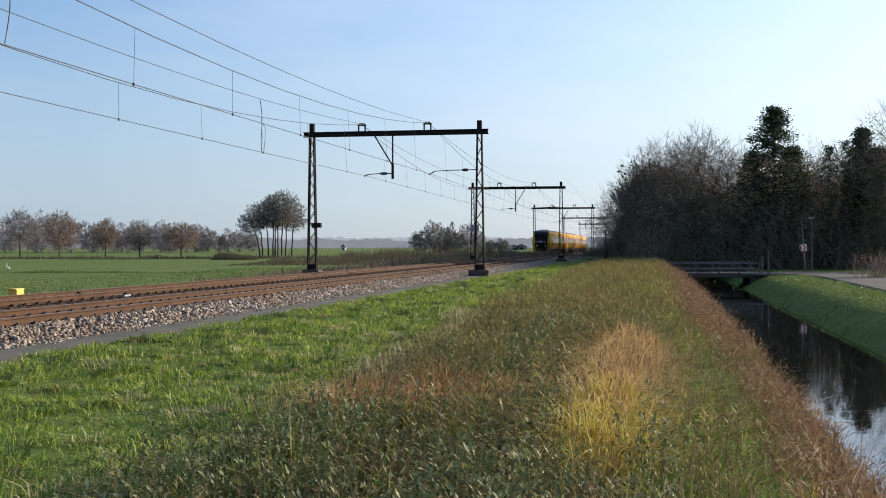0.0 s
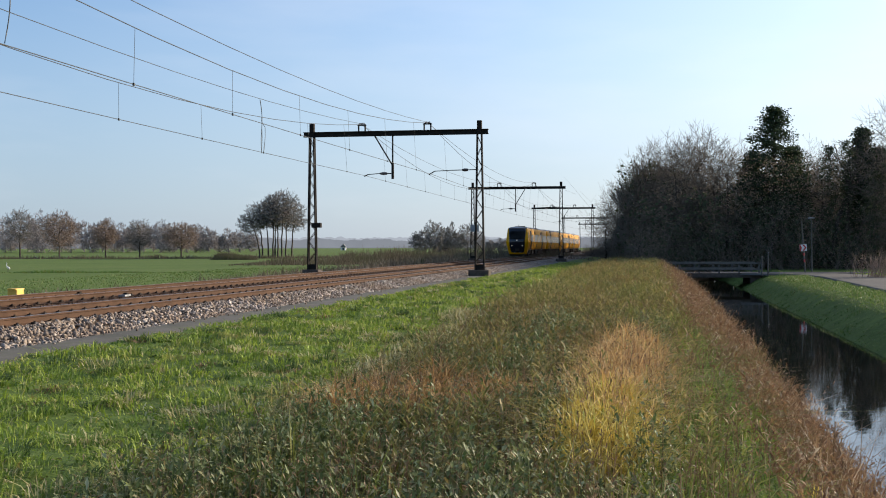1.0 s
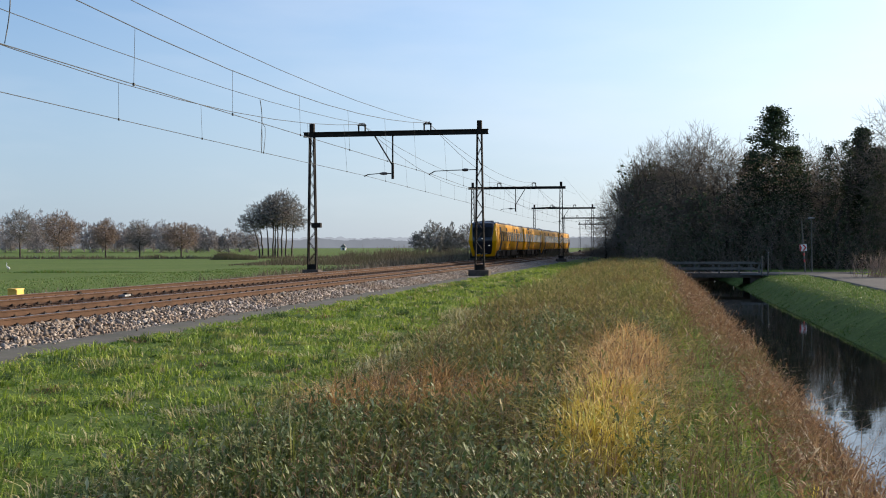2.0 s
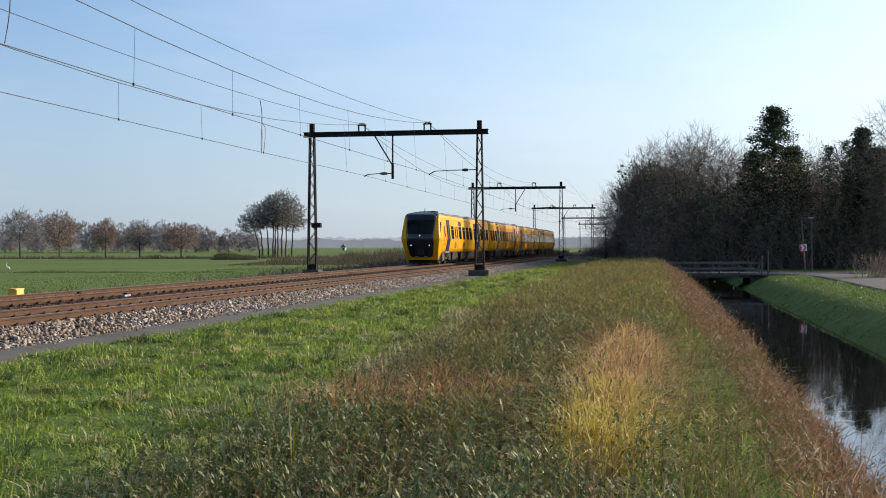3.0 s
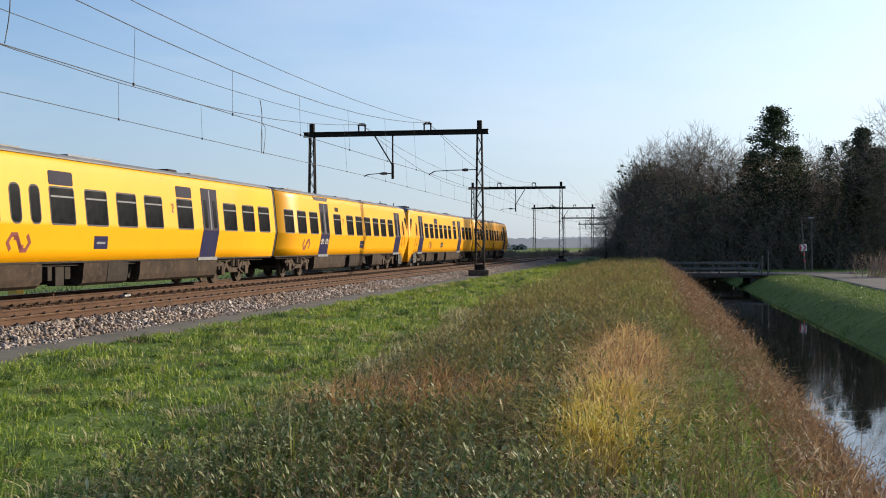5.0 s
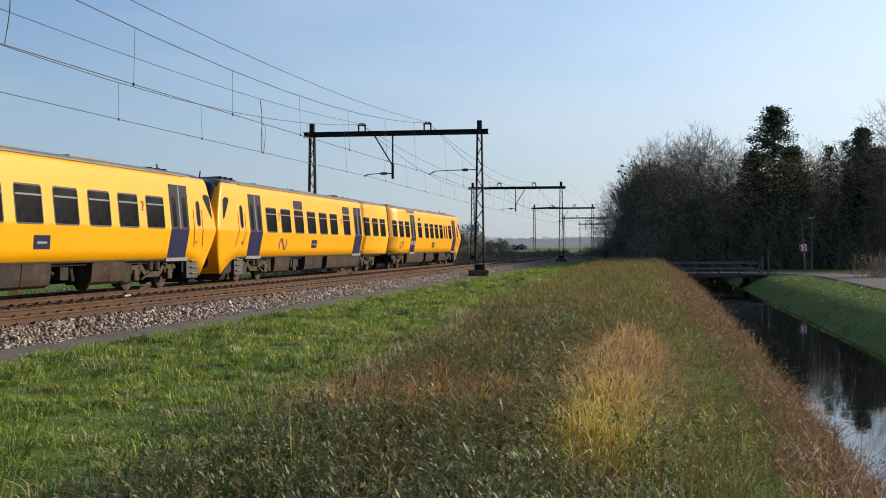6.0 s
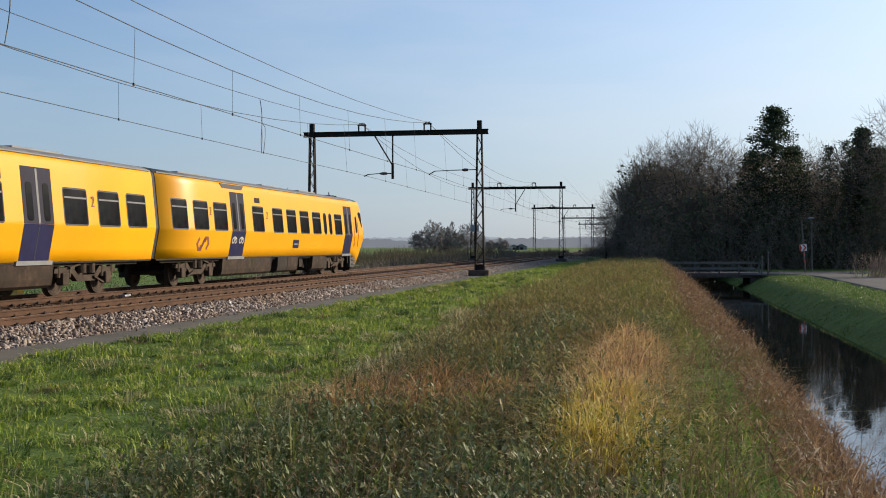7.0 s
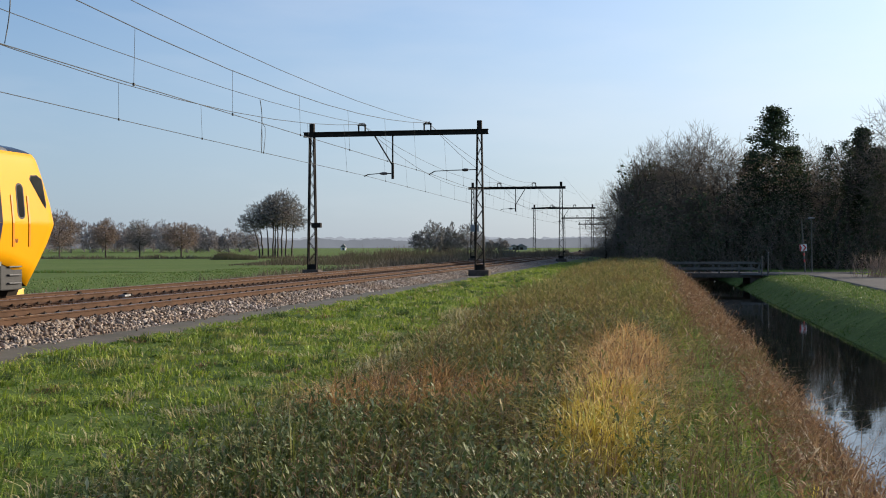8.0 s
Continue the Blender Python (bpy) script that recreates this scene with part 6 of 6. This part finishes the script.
# mark on the scale, distance, height, crown radius, kind, seed
WOODS = [
    (1072, 142, 6.6, 2.2, "bare", 93), (1092, 132, 9.2, 2.4, "bare", 92), (1112, 124, 9.6, 2.6, "bare", 91), (1132, 114, 11.2, 2.7, "bare", 71), (1155, 118, 12.6, 3.2, "bare", 72), (1178, 128, 13.6, 3.0, "bare", 79), (1195, 113, 12.8, 3.0, "bare", 73),
    (1212, 121, 13.6, 3.2, "bare", 74), (1240, 116, 13.8, 3.4, "bare", 75), (1228, 132, 14.4, 3.0, "bare", 80), (1265, 120, 13.7, 3.4, "bare", 76), (1288, 114, 12.4, 3.0, "bare", 77), (1308, 122, 12.4, 2.6, "bare", 78),
    (1425, 116, 12.2, 2.2, "bare", 83), (1446, 125, 13.4, 2.2, "bare", 85), (1480, 122, 12.4, 2.4, "bare", 86), (1508, 126, 13.0, 2.4, "bare", 87), (1455, 112, 10.5, 2.0, "bare", 84),
    # 1720, 1780 and 1840 stand out of view, added to shade the bridge
    (1585, 104, 15.0, 3.6, "bare", 88), (1622, 108, 16.0, 3.4, "bare", 89), (1660, 106, 15, 3.4, "bare", 90), (1720, 103, 15, 3.4, "bare", 103), (1780, 101, 14, 3.4, "bare", 104), (1840, 100, 15, 3.4, "bare", 105),
    (1368, 112, 15.6, 3.8, "pine", 94), (1335, 117, 11.6, 2.4, "pine", 95), (1400, 114, 11.8, 2.8, "pine", 96), (1527, 110, 13.3, 2.0, "pine", 97), (1556, 116, 12.0, 2.2, "pine", 98), (1600, 112, 13, 2.4, "pine", 99),
    (1467, 108, 13.2, 1.0, "ivy", 101), (1497, 108, 12.0, 1.3, "ivy", 100), (1548, 106, 10.5, 1.1, "ivy", 102),
]
bare_kits = []
for i in range(6):
    hv, fn = crown_segments(300 + i, 12.0, 3.0, 0.16, 0.2, limbs=12, boughs=80, twigs=520, sprays=3, spray_len=0.085)
    bare_kits.append((limbs_mesh("trunk", hv, 5, BARK_DARK, 1.0, 0.016), limbs_mesh("crown", fn, 3, TWIG_DARK, 1.0, 0.0105)))


def bare_wood_tree(p, y, h, w, seed):
    r = random.Random(seed)
    t = thing("bare_tree", at_bearing(bearing(p), y), "tall bare deciduous tree at the edge of the wood", "tree", "trees of the wood")
    trunk, crown = bare_kits[seed % 6]
    m = Matrix.Rotation(r.random() * 6.28, 4, 'Z') @ Matrix.Diagonal((w / 2.8, w / 2.8, h / 11.4, 1))
    share("trunk", trunk, t, m)
    share("crown", crown, t, m)


def pine_tree(p, y, h, w, seed):
    """Dark conifer: tiers of limbs carrying lobed sprays of needles."""
    r = random.Random(seed)
    t = thing("conifer", at_bearing(bearing(p), y), "dense dark green conifer in the wood", "conifer", "trees of the wood")
    segs, ends = [(Vector((0, 0, 0)), Vector((0.1, 0, h * 0.55)), 0.28, 0.16), (Vector((0.1, 0, h * 0.55)), Vector((0, 0.1, h * 0.96)), 0.16, 0.03)], []
    z = h * 0.2
    while z < h * 0.985:
        f = z / h
        reach = w * min(1.0, 1.45 * (1 - f) ** 0.5)
        for k in range(8):
            a = r.random() * 6.28
            ln = max(reach, 0.22) * r.uniform(0.6, 1.08)
            tip = Vector((math.cos(a) * ln, math.sin(a) * ln, z + ln * r.uniform(-0.15, 0.22)))
            segs.append((Vector((0, 0, z)), tip, 0.04, 0.012))
            for j in range(5):
                ends.append(Vector((0, 0, z)).lerp(tip, 0.25 + 0.19 * j))
        z += h * 0.026
    share("trunk", limbs_mesh("trunk", segs, 5, BARK_DARK), t)
    share("foliage", leaves_mesh("foliage", ends, 13, 0.24, 0.26, LEAF_PINE, seed), t, label="dense dark needles")


def ivy_tree(p, y, h, w, seed):
    r = random.Random(seed)
    t = thing("ivy_clad_tree", at_bearing(bearing(p), y), "old trunk wrapped in dark ivy, bare limbs on top", "tree", "trees of the wood")
    hv, fn = tree_segments(r, h * 0.86, 0.3, 2, 0.9, first=0.6, twist=0.5, n1=7, n2=4)
    share("trunk", limbs_mesh("trunk", hv, 6, BARK_DARK, 1.0, 0.04), t)
    share("crown", limbs_mesh("crown", fn, 3, TWIG_DARK, 1.0, 0.016), t)
    cs = []
    top = 0.99 if w > 1.2 else 0.86
    for k in range(300):
        f = r.random() ** 0.8
        a, rad = r.random() * 6.28, 0.2 + r.random() * w * (0.6 + 0.35 * math.sin(f * 9 + seed)) * (1 if f < 0.85 else (1 - f) / 0.15)
        cs.append(Vector((math.cos(a) * rad, math.sin(a) * rad, h * top * f)))
    share("foliage", leaves_mesh("foliage", cs, 14, 0.16, 0.17, LEAF_IVY, seed), t, label="thick dark ivy leaves")


for p, y, h, w, kind_, seed in WOODS:
    (bare_wood_tree if kind_ == "bare" else pine_tree if kind_ == "pine" else ivy_tree)(p, y, h, w, seed)


def thicket(name, n, spots, mat, seed, label, r0=0.02, fan=0.5):
    """Dense upright shoots springing from many stools."""
    rng = random.Random(seed)
    segs = []
    for x, y, z, h in spots:
        for _ in range(n):
            a = rng.random() * 6.283
            o = Vector((x + rng.gauss(0, 0.8), y + rng.gauss(0, 0.8), z))
            d = Vector((math.cos(a) * rng.random() * fan, math.sin(a) * rng.random() * fan, 1))
            ln = h * rng.uniform(0.5, 1.1)
            m1 = o + d * ln * 0.5
            q = m1 + (d + Vector((rng.gauss(0, 0.25), rng.gauss(0, 0.25), 0))) * ln * 0.5
            segs += [(o, m1, r0 * 1.5, r0), (m1, q, r0, r0 * 0.4)]
            for _ in range(3):
                b = o.lerp(q, rng.uniform(0.35, 0.9))
                e = b + Vector((rng.gauss(0, 0.3), rng.gauss(0, 0.3), rng.uniform(0.1, 0.6))) * ln * 0.3
                segs.append((b, e, r0 * 0.7, r0 * 0.3))
    return tagged(new(name, limbs_mesh(name, segs, 3, mat)), label, "thicket", kind="stuff")


rng = random.Random(77)
spots = []
for i in range(150):
    p = rng.uniform(1120, 1680)
    y = rng.uniform(101, 135)
    spots.append((bearing(p) * y, y, -0.8, rng.uniform(3.5, 8.0)))
thicket("wood_undergrowth", 16, spots, TWIG_DARK, 78, "dense dark leafless undergrowth filling the wood", 0.012, 0.95)
spots = []
for i in range(60):
    f = rng.random()
    p = 1046 + 85 * f + rng.gauss(0, 4)
    y = 200 - 85 * f + rng.uniform(-4, 10)
    spots.append((bearing(p) * y, y, -0.7, (2.2 + 6.0 * f ** 1.5) * rng.uniform(0.7, 1.1)))
thicket("edge_thicket", 26, spots, TWIG_DARK, 79, "bare bushes at the wood's edge by the railway", 0.013, 0.6)
thicket("roadside_bush", 70, [(bearing(1560) * 74, 74.0, -0.8, 1.7), (bearing(1575) * 74, 74.0, -0.8, 2.0)], TWIG_RED, 85, "dry brown bush beside the road", 0.012, 0.5)
# old wood farther in, closing the view between the stems
spots = []
for i in range(90):
    p = rng.uniform(1125, 1700)
    y = rng.uniform(130, 190)
    spots.append((bearing(p) * y, y, -0.8, rng.uniform(9.0, 12.5) * (0.75 if p < 1160 else 1.0), rng.uniform(3.0, 4.5)))
woods("inner_wood", spots, 80, TWIG_DARK, "dark interior of the bare wood", 75, 0.035)
cs = []
for i in range(1500):
    p = rng.uniform(1130, 1690)
    y = rng.uniform(104, 150)
    cs.append(Vector((bearing(p) * y, y, -0.7 + abs(rng.gauss(0, 3.0)))))
ob = new("evergreen_understorey", leaves_mesh("evergreen_understorey", cs, 26, 0.40, 0.75, LEAF_IVY, 81))
tagged(ob, "dark evergreen holly and ivy under the bare trees", "undergrowth", kind="stuff")
LITTER = island_mat("withered_leaves", [(0.0, (0.16, 0.13, 0.10)), (0.6, (0.24, 0.19, 0.14)), (1.0, (0.32, 0.25, 0.18))], translucent=0.4)
cs = []
for i in range(2600):
    p = rng.uniform(1128, 1690)
    y = rng.uniform(103, 125)
    cs.append(Vector((bearing(p) * y, y, -0.7 + rng.random() ** 1.3 * (6.0 + 4.0 * min((p - 1128) / 80, 1.0)))))
ob = new("withered_coppice", leaves_mesh("withered_coppice", cs, 26, 0.15, 0.6, LITTER, 82))
tagged(ob, "withered brown leaves clinging to coppice shoots in the wood", "undergrowth", kind="stuff")
# the wood goes on along the railway, placed and thickened to shade the line
spots = []
for i in range(84):
    s_ = 61 + 210 * i / 84 + rng.uniform(-1.5, 1.5)
    u_ = rng.uniform(15.2, 19.0) + 9.0 * ease(125, 170, s_)
    q_ = on_line(s_, u_)
    spots.append((q_.x, q_.y, -0.8, rng.uniform(9.0, 11.0) + 3.8 * ease(75, 125, s_), rng.uniform(2.8, 3.6)))
woods("railside_wood", spots, 83, TWIG_DARK, "bare wood standing along the railway", 80, 0.08)
# leaf clumps added among the stems only to close the gaps against the sun
cs = []
for x_, y_, z_, h_, w_ in spots:
    for _ in range(44):
        cs.append(Vector((x_ + rng.gauss(0, 0.9), y_ + rng.gauss(0, 0.9), z_ + h_ * rng.uniform(0.05, 0.92))))
ob = new("railside_shade_leaves", leaves_mesh("railside_shade_leaves", cs, 24, 0.42, 0.6, LEAF_IVY, 84))
tagged(ob, "leaf clumps added in the railside wood to thicken its shade", "undergrowth", kind="stuff")

# ---------------- road, bridge and signs ----------------
def ribbon(name, pts, width, z, mat, label, category):
    verts, faces = [], []
    n = len(pts)
    for i, (x, y) in enumerate(pts):
        a, b = Vector(pts[max(i - 1, 0)]), Vector(pts[min(i + 1, n - 1)])
        d = (b - a).normalized()
        sd = Vector((d.y, -d.x)) * width / 2
        for t, dz in ((-1.04, -0.15), (-1, -0.004), (-0.98, 0.0), (-0.5, 0.03), (0, 0.045), (0.5, 0.03), (0.98, 0.0), (1, -0.004), (1.04, -0.15)):
            verts.append((x + sd.x * t, y + sd.y * t, z + dz))
    for i in range(n - 1):
        for k in range(8):
            faces.append((i * 9 + k, i * 9 + k + 1, (i + 1) * 9 + k + 1, (i + 1) * 9 + k))
    return tagged(new(name, mesh_of(name, verts, faces, (mat,), True)), label, category, kind="structure")


def bez(ps, n=14):
    out = []
    for (a, b, c, d) in ps:
        for i in range(n):
            t = i / n
            out.append(tuple(a[k] * (1 - t) ** 3 + 3 * b[k] * t * (1 - t) ** 2 + 3 * c[k] * t * t * (1 - t) + d[k] * t ** 3 for k in (0, 1)))
    return out + [ps[-1][3]]


ROAD_Z = -0.72
lane = [on_line(s, 29.3) for s in (-140, -60, 0)]
ribbon("road", bez([((lane[0].x, lane[0].y), (lane[1].x, lane[1].y), (lane[2].x - 4, lane[2].y - 18), (27.5, 76.0)), ((27.5, 76.0), (29.0, 86.0), (26.5, 89.5), (21.0, 90.5))]), 4.6, ROAD_Z, ASPHALT, "worn grey country road curving to the bridge", "road")
ribbon("road", bez([((26.0, 90.3), (34, 89.0), (50, 90.0), (80, 95.0))]), 4.2, ROAD_Z - 0.02, ASPHALT, "worn grey side road along the wood", "road")


def make_bridge():
    a = math.radians(-8)
    m = Matrix.Translation((20.6, 90.4, ROAD_Z)) @ Matrix.Rotation(a, 4, 'Z')
    b = thing("road_bridge", m, "low concrete road bridge with weathered railings over the canal", "bridge")
    bm = bmesh.new()
    add_box(bm, (0, 0, -0.18), (8.0, 5.0, 0.34), bevel=0.03)
    part("deck", bm, CONCRETE_DARK, b)
    for x in (-3.4, 3.4):
        bm = bmesh.new()
        add_box(bm, (x, 0, -1.1), (0.7, 4.8, 1.6), bevel=0.04)
        part("abutment", bm, CONCRETE_DARK, b)
    for y in (-2.42, 2.42):
        for i in range(6):
            bm = bmesh.new()
            add_box(bm, (-3.7 + 1.48 * i, y, 0.3), (0.12, 0.12, 1.0), bevel=0.01)
            part("railing_post", bm, WOOD_GREY, b)
        for z in (0.28, 0.74):
            bm = bmesh.new()
            add_box(bm, (0, y - 0.075, z), (7.9, 0.05, 0.13), bevel=0.01)
            part("railing_board", bm, WOOD_GREY, b)


make_bridge()


def leaning_pole():
    m = Matrix.Translation((bearing(1425) * 88, 88.0, -0.75)) @ Matrix.Rotation(radians(-4), 4, 'Y')
    p = thing("road_sign", m, "leaning pale pole with a red and white chevron board", "road sign")
    bm = bmesh.new()
    add_rod(bm, (0, 0, -0.1), (0, 0, 4.0), 0.055, 0.045)
    part("pole", bm, WOOD_GREY, p)
    bm = bmesh.new()
    add_box(bm, (-0.05, -0.08, 1.95), (0.55, 0.03, 0.5), bevel=0.01)
    board = part("board", bm, SIGN_WHITE, p)
    bm = bmesh.new()
    add_prism(bm, [(-0.12, 2.18), (0.02, 2.18), (0.2, 1.95), (0.02, 1.72), (-0.12, 1.72), (0.06, 1.95)], -0.102, -0.09)
    part("chevron", bm, SIGN_RED, board, "dark red chevron")
    bm = bmesh.new()
    add_prism(bm, [(-0.325, 2.2), (-0.25, 2.2), (-0.16, 1.95), (-0.25, 1.7), (-0.325, 1.7)], -0.102, -0.09)
    part("chevron", bm, SIGN_RED, board, "dark red chevron")
    for z, w in ((1.35, 0.13), (0.85, 0.13)):
        bm = bmesh.new()
        add_rod(bm, (0, 0, z), (0, 0, z + 0.2), 0.06)
        part("band", bm, SIGN_RED, p, "faded red band")


leaning_pole()


def street_lamp():
    m = Matrix.Translation((bearing(1437) * 92, 92.0, -0.75))
    p = thing("street_lamp", m, "slim weathered street lamp beside the road", "street lamp")
    bm = bmesh.new()
    add_rod(bm, (0, 0, 0), (-0.05, 0, 4.2), 0.05, 0.035)
    part("pole", bm, WOOD_GREY, p)
    bm = bmesh.new()
    add_rod(bm, (-0.05, 0, 4.15), (-0.55, 0, 4.25), 0.03)
    part("arm", bm, WOOD_GREY, p)
    bm = bmesh.new()
    add_box(bm, (-0.05, 0, 4.3), (0.5, 0.16, 0.12), bevel=0.04)
    part("lantern", bm, STEEL_GREY, p, "pale lantern head")


street_lamp()
for p_, h in ((1348, 1.3), (1359, 1.6)):
    m = Matrix.Translation((bearing(p_) * 86, 86.0, -0.8))
    t = thing("marker_post", m, "thin weathered wooden post beside the bridge", "post", "posts by the bridge")
    bm = bmesh.new()
    add_rod(bm, (0, 0, -0.1), (0.03, 0, h), 0.06, 0.05)
    part("shaft", bm, WOOD_GREY, t)
    bm = bmesh.new()
    add_rod(bm, (0.03, 0, h), (0.03, 0, h + 0.06), 0.055, 0.02)
    part("cap", bm, STEEL_GREY, t)


def yellow_box():
    m = Matrix.Translation((-16.6, 44.9, -0.80)) @ Matrix.Rotation(-0.2, 4, 'Z')
    b = thing("trackside_box", m, "small yellow trackside equipment box beyond the far track", "equipment box")
    bm = bmesh.new()
    add_box(bm, (0, 0, 0.26), (0.40, 0.50, 0.46), bevel=0.03)
    part("housing", bm, BOX_YELLOW, b)
    bm = bmesh.new()
    add_box(bm, (0, 0, 0.49), (0.38, 0.62, 0.05), bevel=0.015)
    part("lid", bm, BOX_YELLOW, b)
    bm = bmesh.new()
    add_box(bm, (0, 0, 0.02), (0.45, 0.7, 0.08), bevel=0.01)
    part("plinth", bm, CONCRETE_DARK, b)


yellow_box()


def egret():
    x, y = bearing(14) * 103, 103.0
    b = thing("white_bird", Matrix.Translation((x, y, ground_z(37, -40))), "small white wading bird standing in the meadow", "bird")
    bm = bmesh.new()
    bmesh.ops.create_icosphere(bm, subdivisions=2, radius=1.0, matrix=Matrix.Translation((0.04, 0, 0.42)) @ Matrix.Rotation(radians(38), 4, 'Y') @ Matrix.Diagonal((0.20, 0.085, 0.10, 1)))
    part("body", bm, SIGN_WHITE, b, smooth=True)
    bm = bmesh.new()
    add_rod(bm, (-0.08, 0, 0.52), (-0.12, 0, 0.68), 0.04, 0.03)
    add_rod(bm, (-0.12, 0, 0.68), (-0.08, 0, 0.82), 0.03, 0.028)
    part("neck", bm, SIGN_WHITE, b)
    bm = bmesh.new()
    bmesh.ops.create_icosphere(bm, subdivisions=2, radius=1.0, matrix=Matrix.Translation((-0.10, 0, 0.84)) @ Matrix.Diagonal((0.055, 0.04, 0.04, 1)))
    part("head", bm, SIGN_WHITE, b, smooth=True)
    bm = bmesh.new()
    add_rod(bm, (-0.14, 0, 0.84), (-0.27, 0, 0.82), 0.014, 0.004)
    part("beak", bm, RUBBER, b, "dark pointed beak")
    for yy in (-0.03, 0.03):
        bm = bmesh.new()
        add_rod(bm, (0.02, yy, 0.0), (0.02, yy, 0.36), 0.012)
        part("leg", bm, RUBBER, b, "thin dark leg")


egret()


def rail_magnet(x, y, label, mat):
    b = thing("track_beacon", Matrix.Translation((x, y, -0.16)) @ Matrix.Rotation(-0.18, 4, 'Z'), label, "track beacon", "beacons between the rails")
    bm = bmesh.new()
    add_box(bm, (0, 0, 0.03), (0.22, 0.4, 0.06), bevel=0.015)
    part("plate", bm, mat, b)
    bm = bmesh.new()
    add_box(bm, (0.02, 0.06, 0.08), (0.12, 0.15, 0.07), bevel=0.02)
    part("cover", bm, UNDER, b)


q = on_line(-25.3, -0.75)
rail_magnet(q.x, q.y, "dark flat signalling beacon between the rails", UNDER)
q = on_line(-25.8, 1.04)
rail_magnet(q.x, q.y, "pale flat signalling beacon beside the rail", STEEL_GREY)


def farm_building(x, y, w, d, h, roof_h, wall, roof, label):
    b = thing("barn", land(x, y), label, "barn", "distant farm buildings")
    bm = bmesh.new()
    add_box(bm, (0, 0, h / 2), (w, d, h))
    part("wall", bm, wall, b)
    bm = bmesh.new()
    add_prism(bm, [(-w / 2 - 0.4, h - 0.1), (w / 2 + 0.4, h - 0.1), (0, h + roof_h)], -d / 2 - 0.3, d / 2 + 0.3)
    part("roof", bm, roof, b)
    bm = bmesh.new()
    add_box(bm, (0, -d / 2 - 0.03, h * 0.4), (w * 0.3, 0.08, h * 0.75))
    part("door", bm, UNDER, b)


farm_building(bearing(788) * 436, 436, 8, 12, 2.2, 2.6, WOOD_GREY, ROOF_GREY, "dark timber barn among bare farm trees")
farm_building(bearing(608) * 620, 620, 2.6, 4, 1.8, 1.6, SIGN_WHITE, ROOF_GREY, "small white farm building far across the fields")
farm_building(bearing(909) * 640, 640, 5, 8, 1.8, 1.2, SIGN_WHITE, ROOF_GREY, "small white farm building far across the fields")
farm_building(bearing(922) * 640, 640, 6, 8, 1.8, 1.5, STEEL_GREY, ROOF_GREY, "grey farm building far across the fields")


def ditch_railing(x, y):
    """A short grey railing where a ditch passes under the line."""
    f = thing("railing", land(x, y, -0.6), "short weathered grey railing over a ditch beside the line", "railing")
    for i in range(5):
        bm = bmesh.new()
        add_box(bm, (-0.8 + 0.4 * i, 0, 0.85), (0.07, 0.07, 1.7), bevel=0.01)
        part("post", bm, WOOD_GREY, f)
    for z in (1.62, 1.3, 1.0):
        bm = bmesh.new()
        add_box(bm, (0, -0.06, z), (1.75, 0.05, 0.09), bevel=0.01)
        part("rail", bm, WOOD_GREY, f)


ditch_railing(bearing(901) * 150, 150)
# ---------------- what moves: the train runs along the far track at a steady speed ----------------
SPEED, FRONT_AT_4_5 = 31.887, -23.34
# small unsteadiness of the run, in metres, every half second
SWAY = (-0.7, -0.8, -0.9, -1.0, -1.0, -1.0, -1.1, -0.3, -0.8, -0.05, -0.2, -0.4, -0.5, 0.25, -0.1, 0.45, -0.1)


def motions():
    for car, back, turned in CARS:
        rows = []
        for i in range(17):
            t = i * 0.5
            s = FRONT_AT_4_5 - SPEED * (t - 4.5) + SWAY[i] + back
            mid = s + (-13 if turned else 13)
            a, b = on_line(mid - 9), on_line(mid + 9)
            turn = Matrix.Rotation(-math.atan2((b - a).x, (b - a).y), 4, 'Z')
            c = (a + b) / 2
            m = Matrix.Translation(c) @ turn @ Matrix.Translation((0, -13.0, 0))
            if turned:
                m = Matrix.Translation(c) @ turn @ Matrix.Translation((0, 13.0, 0)) @ Matrix.Rotation(math.pi, 4, 'Z')
            rows.append((t, m))
        walk(car, rows)


motions()
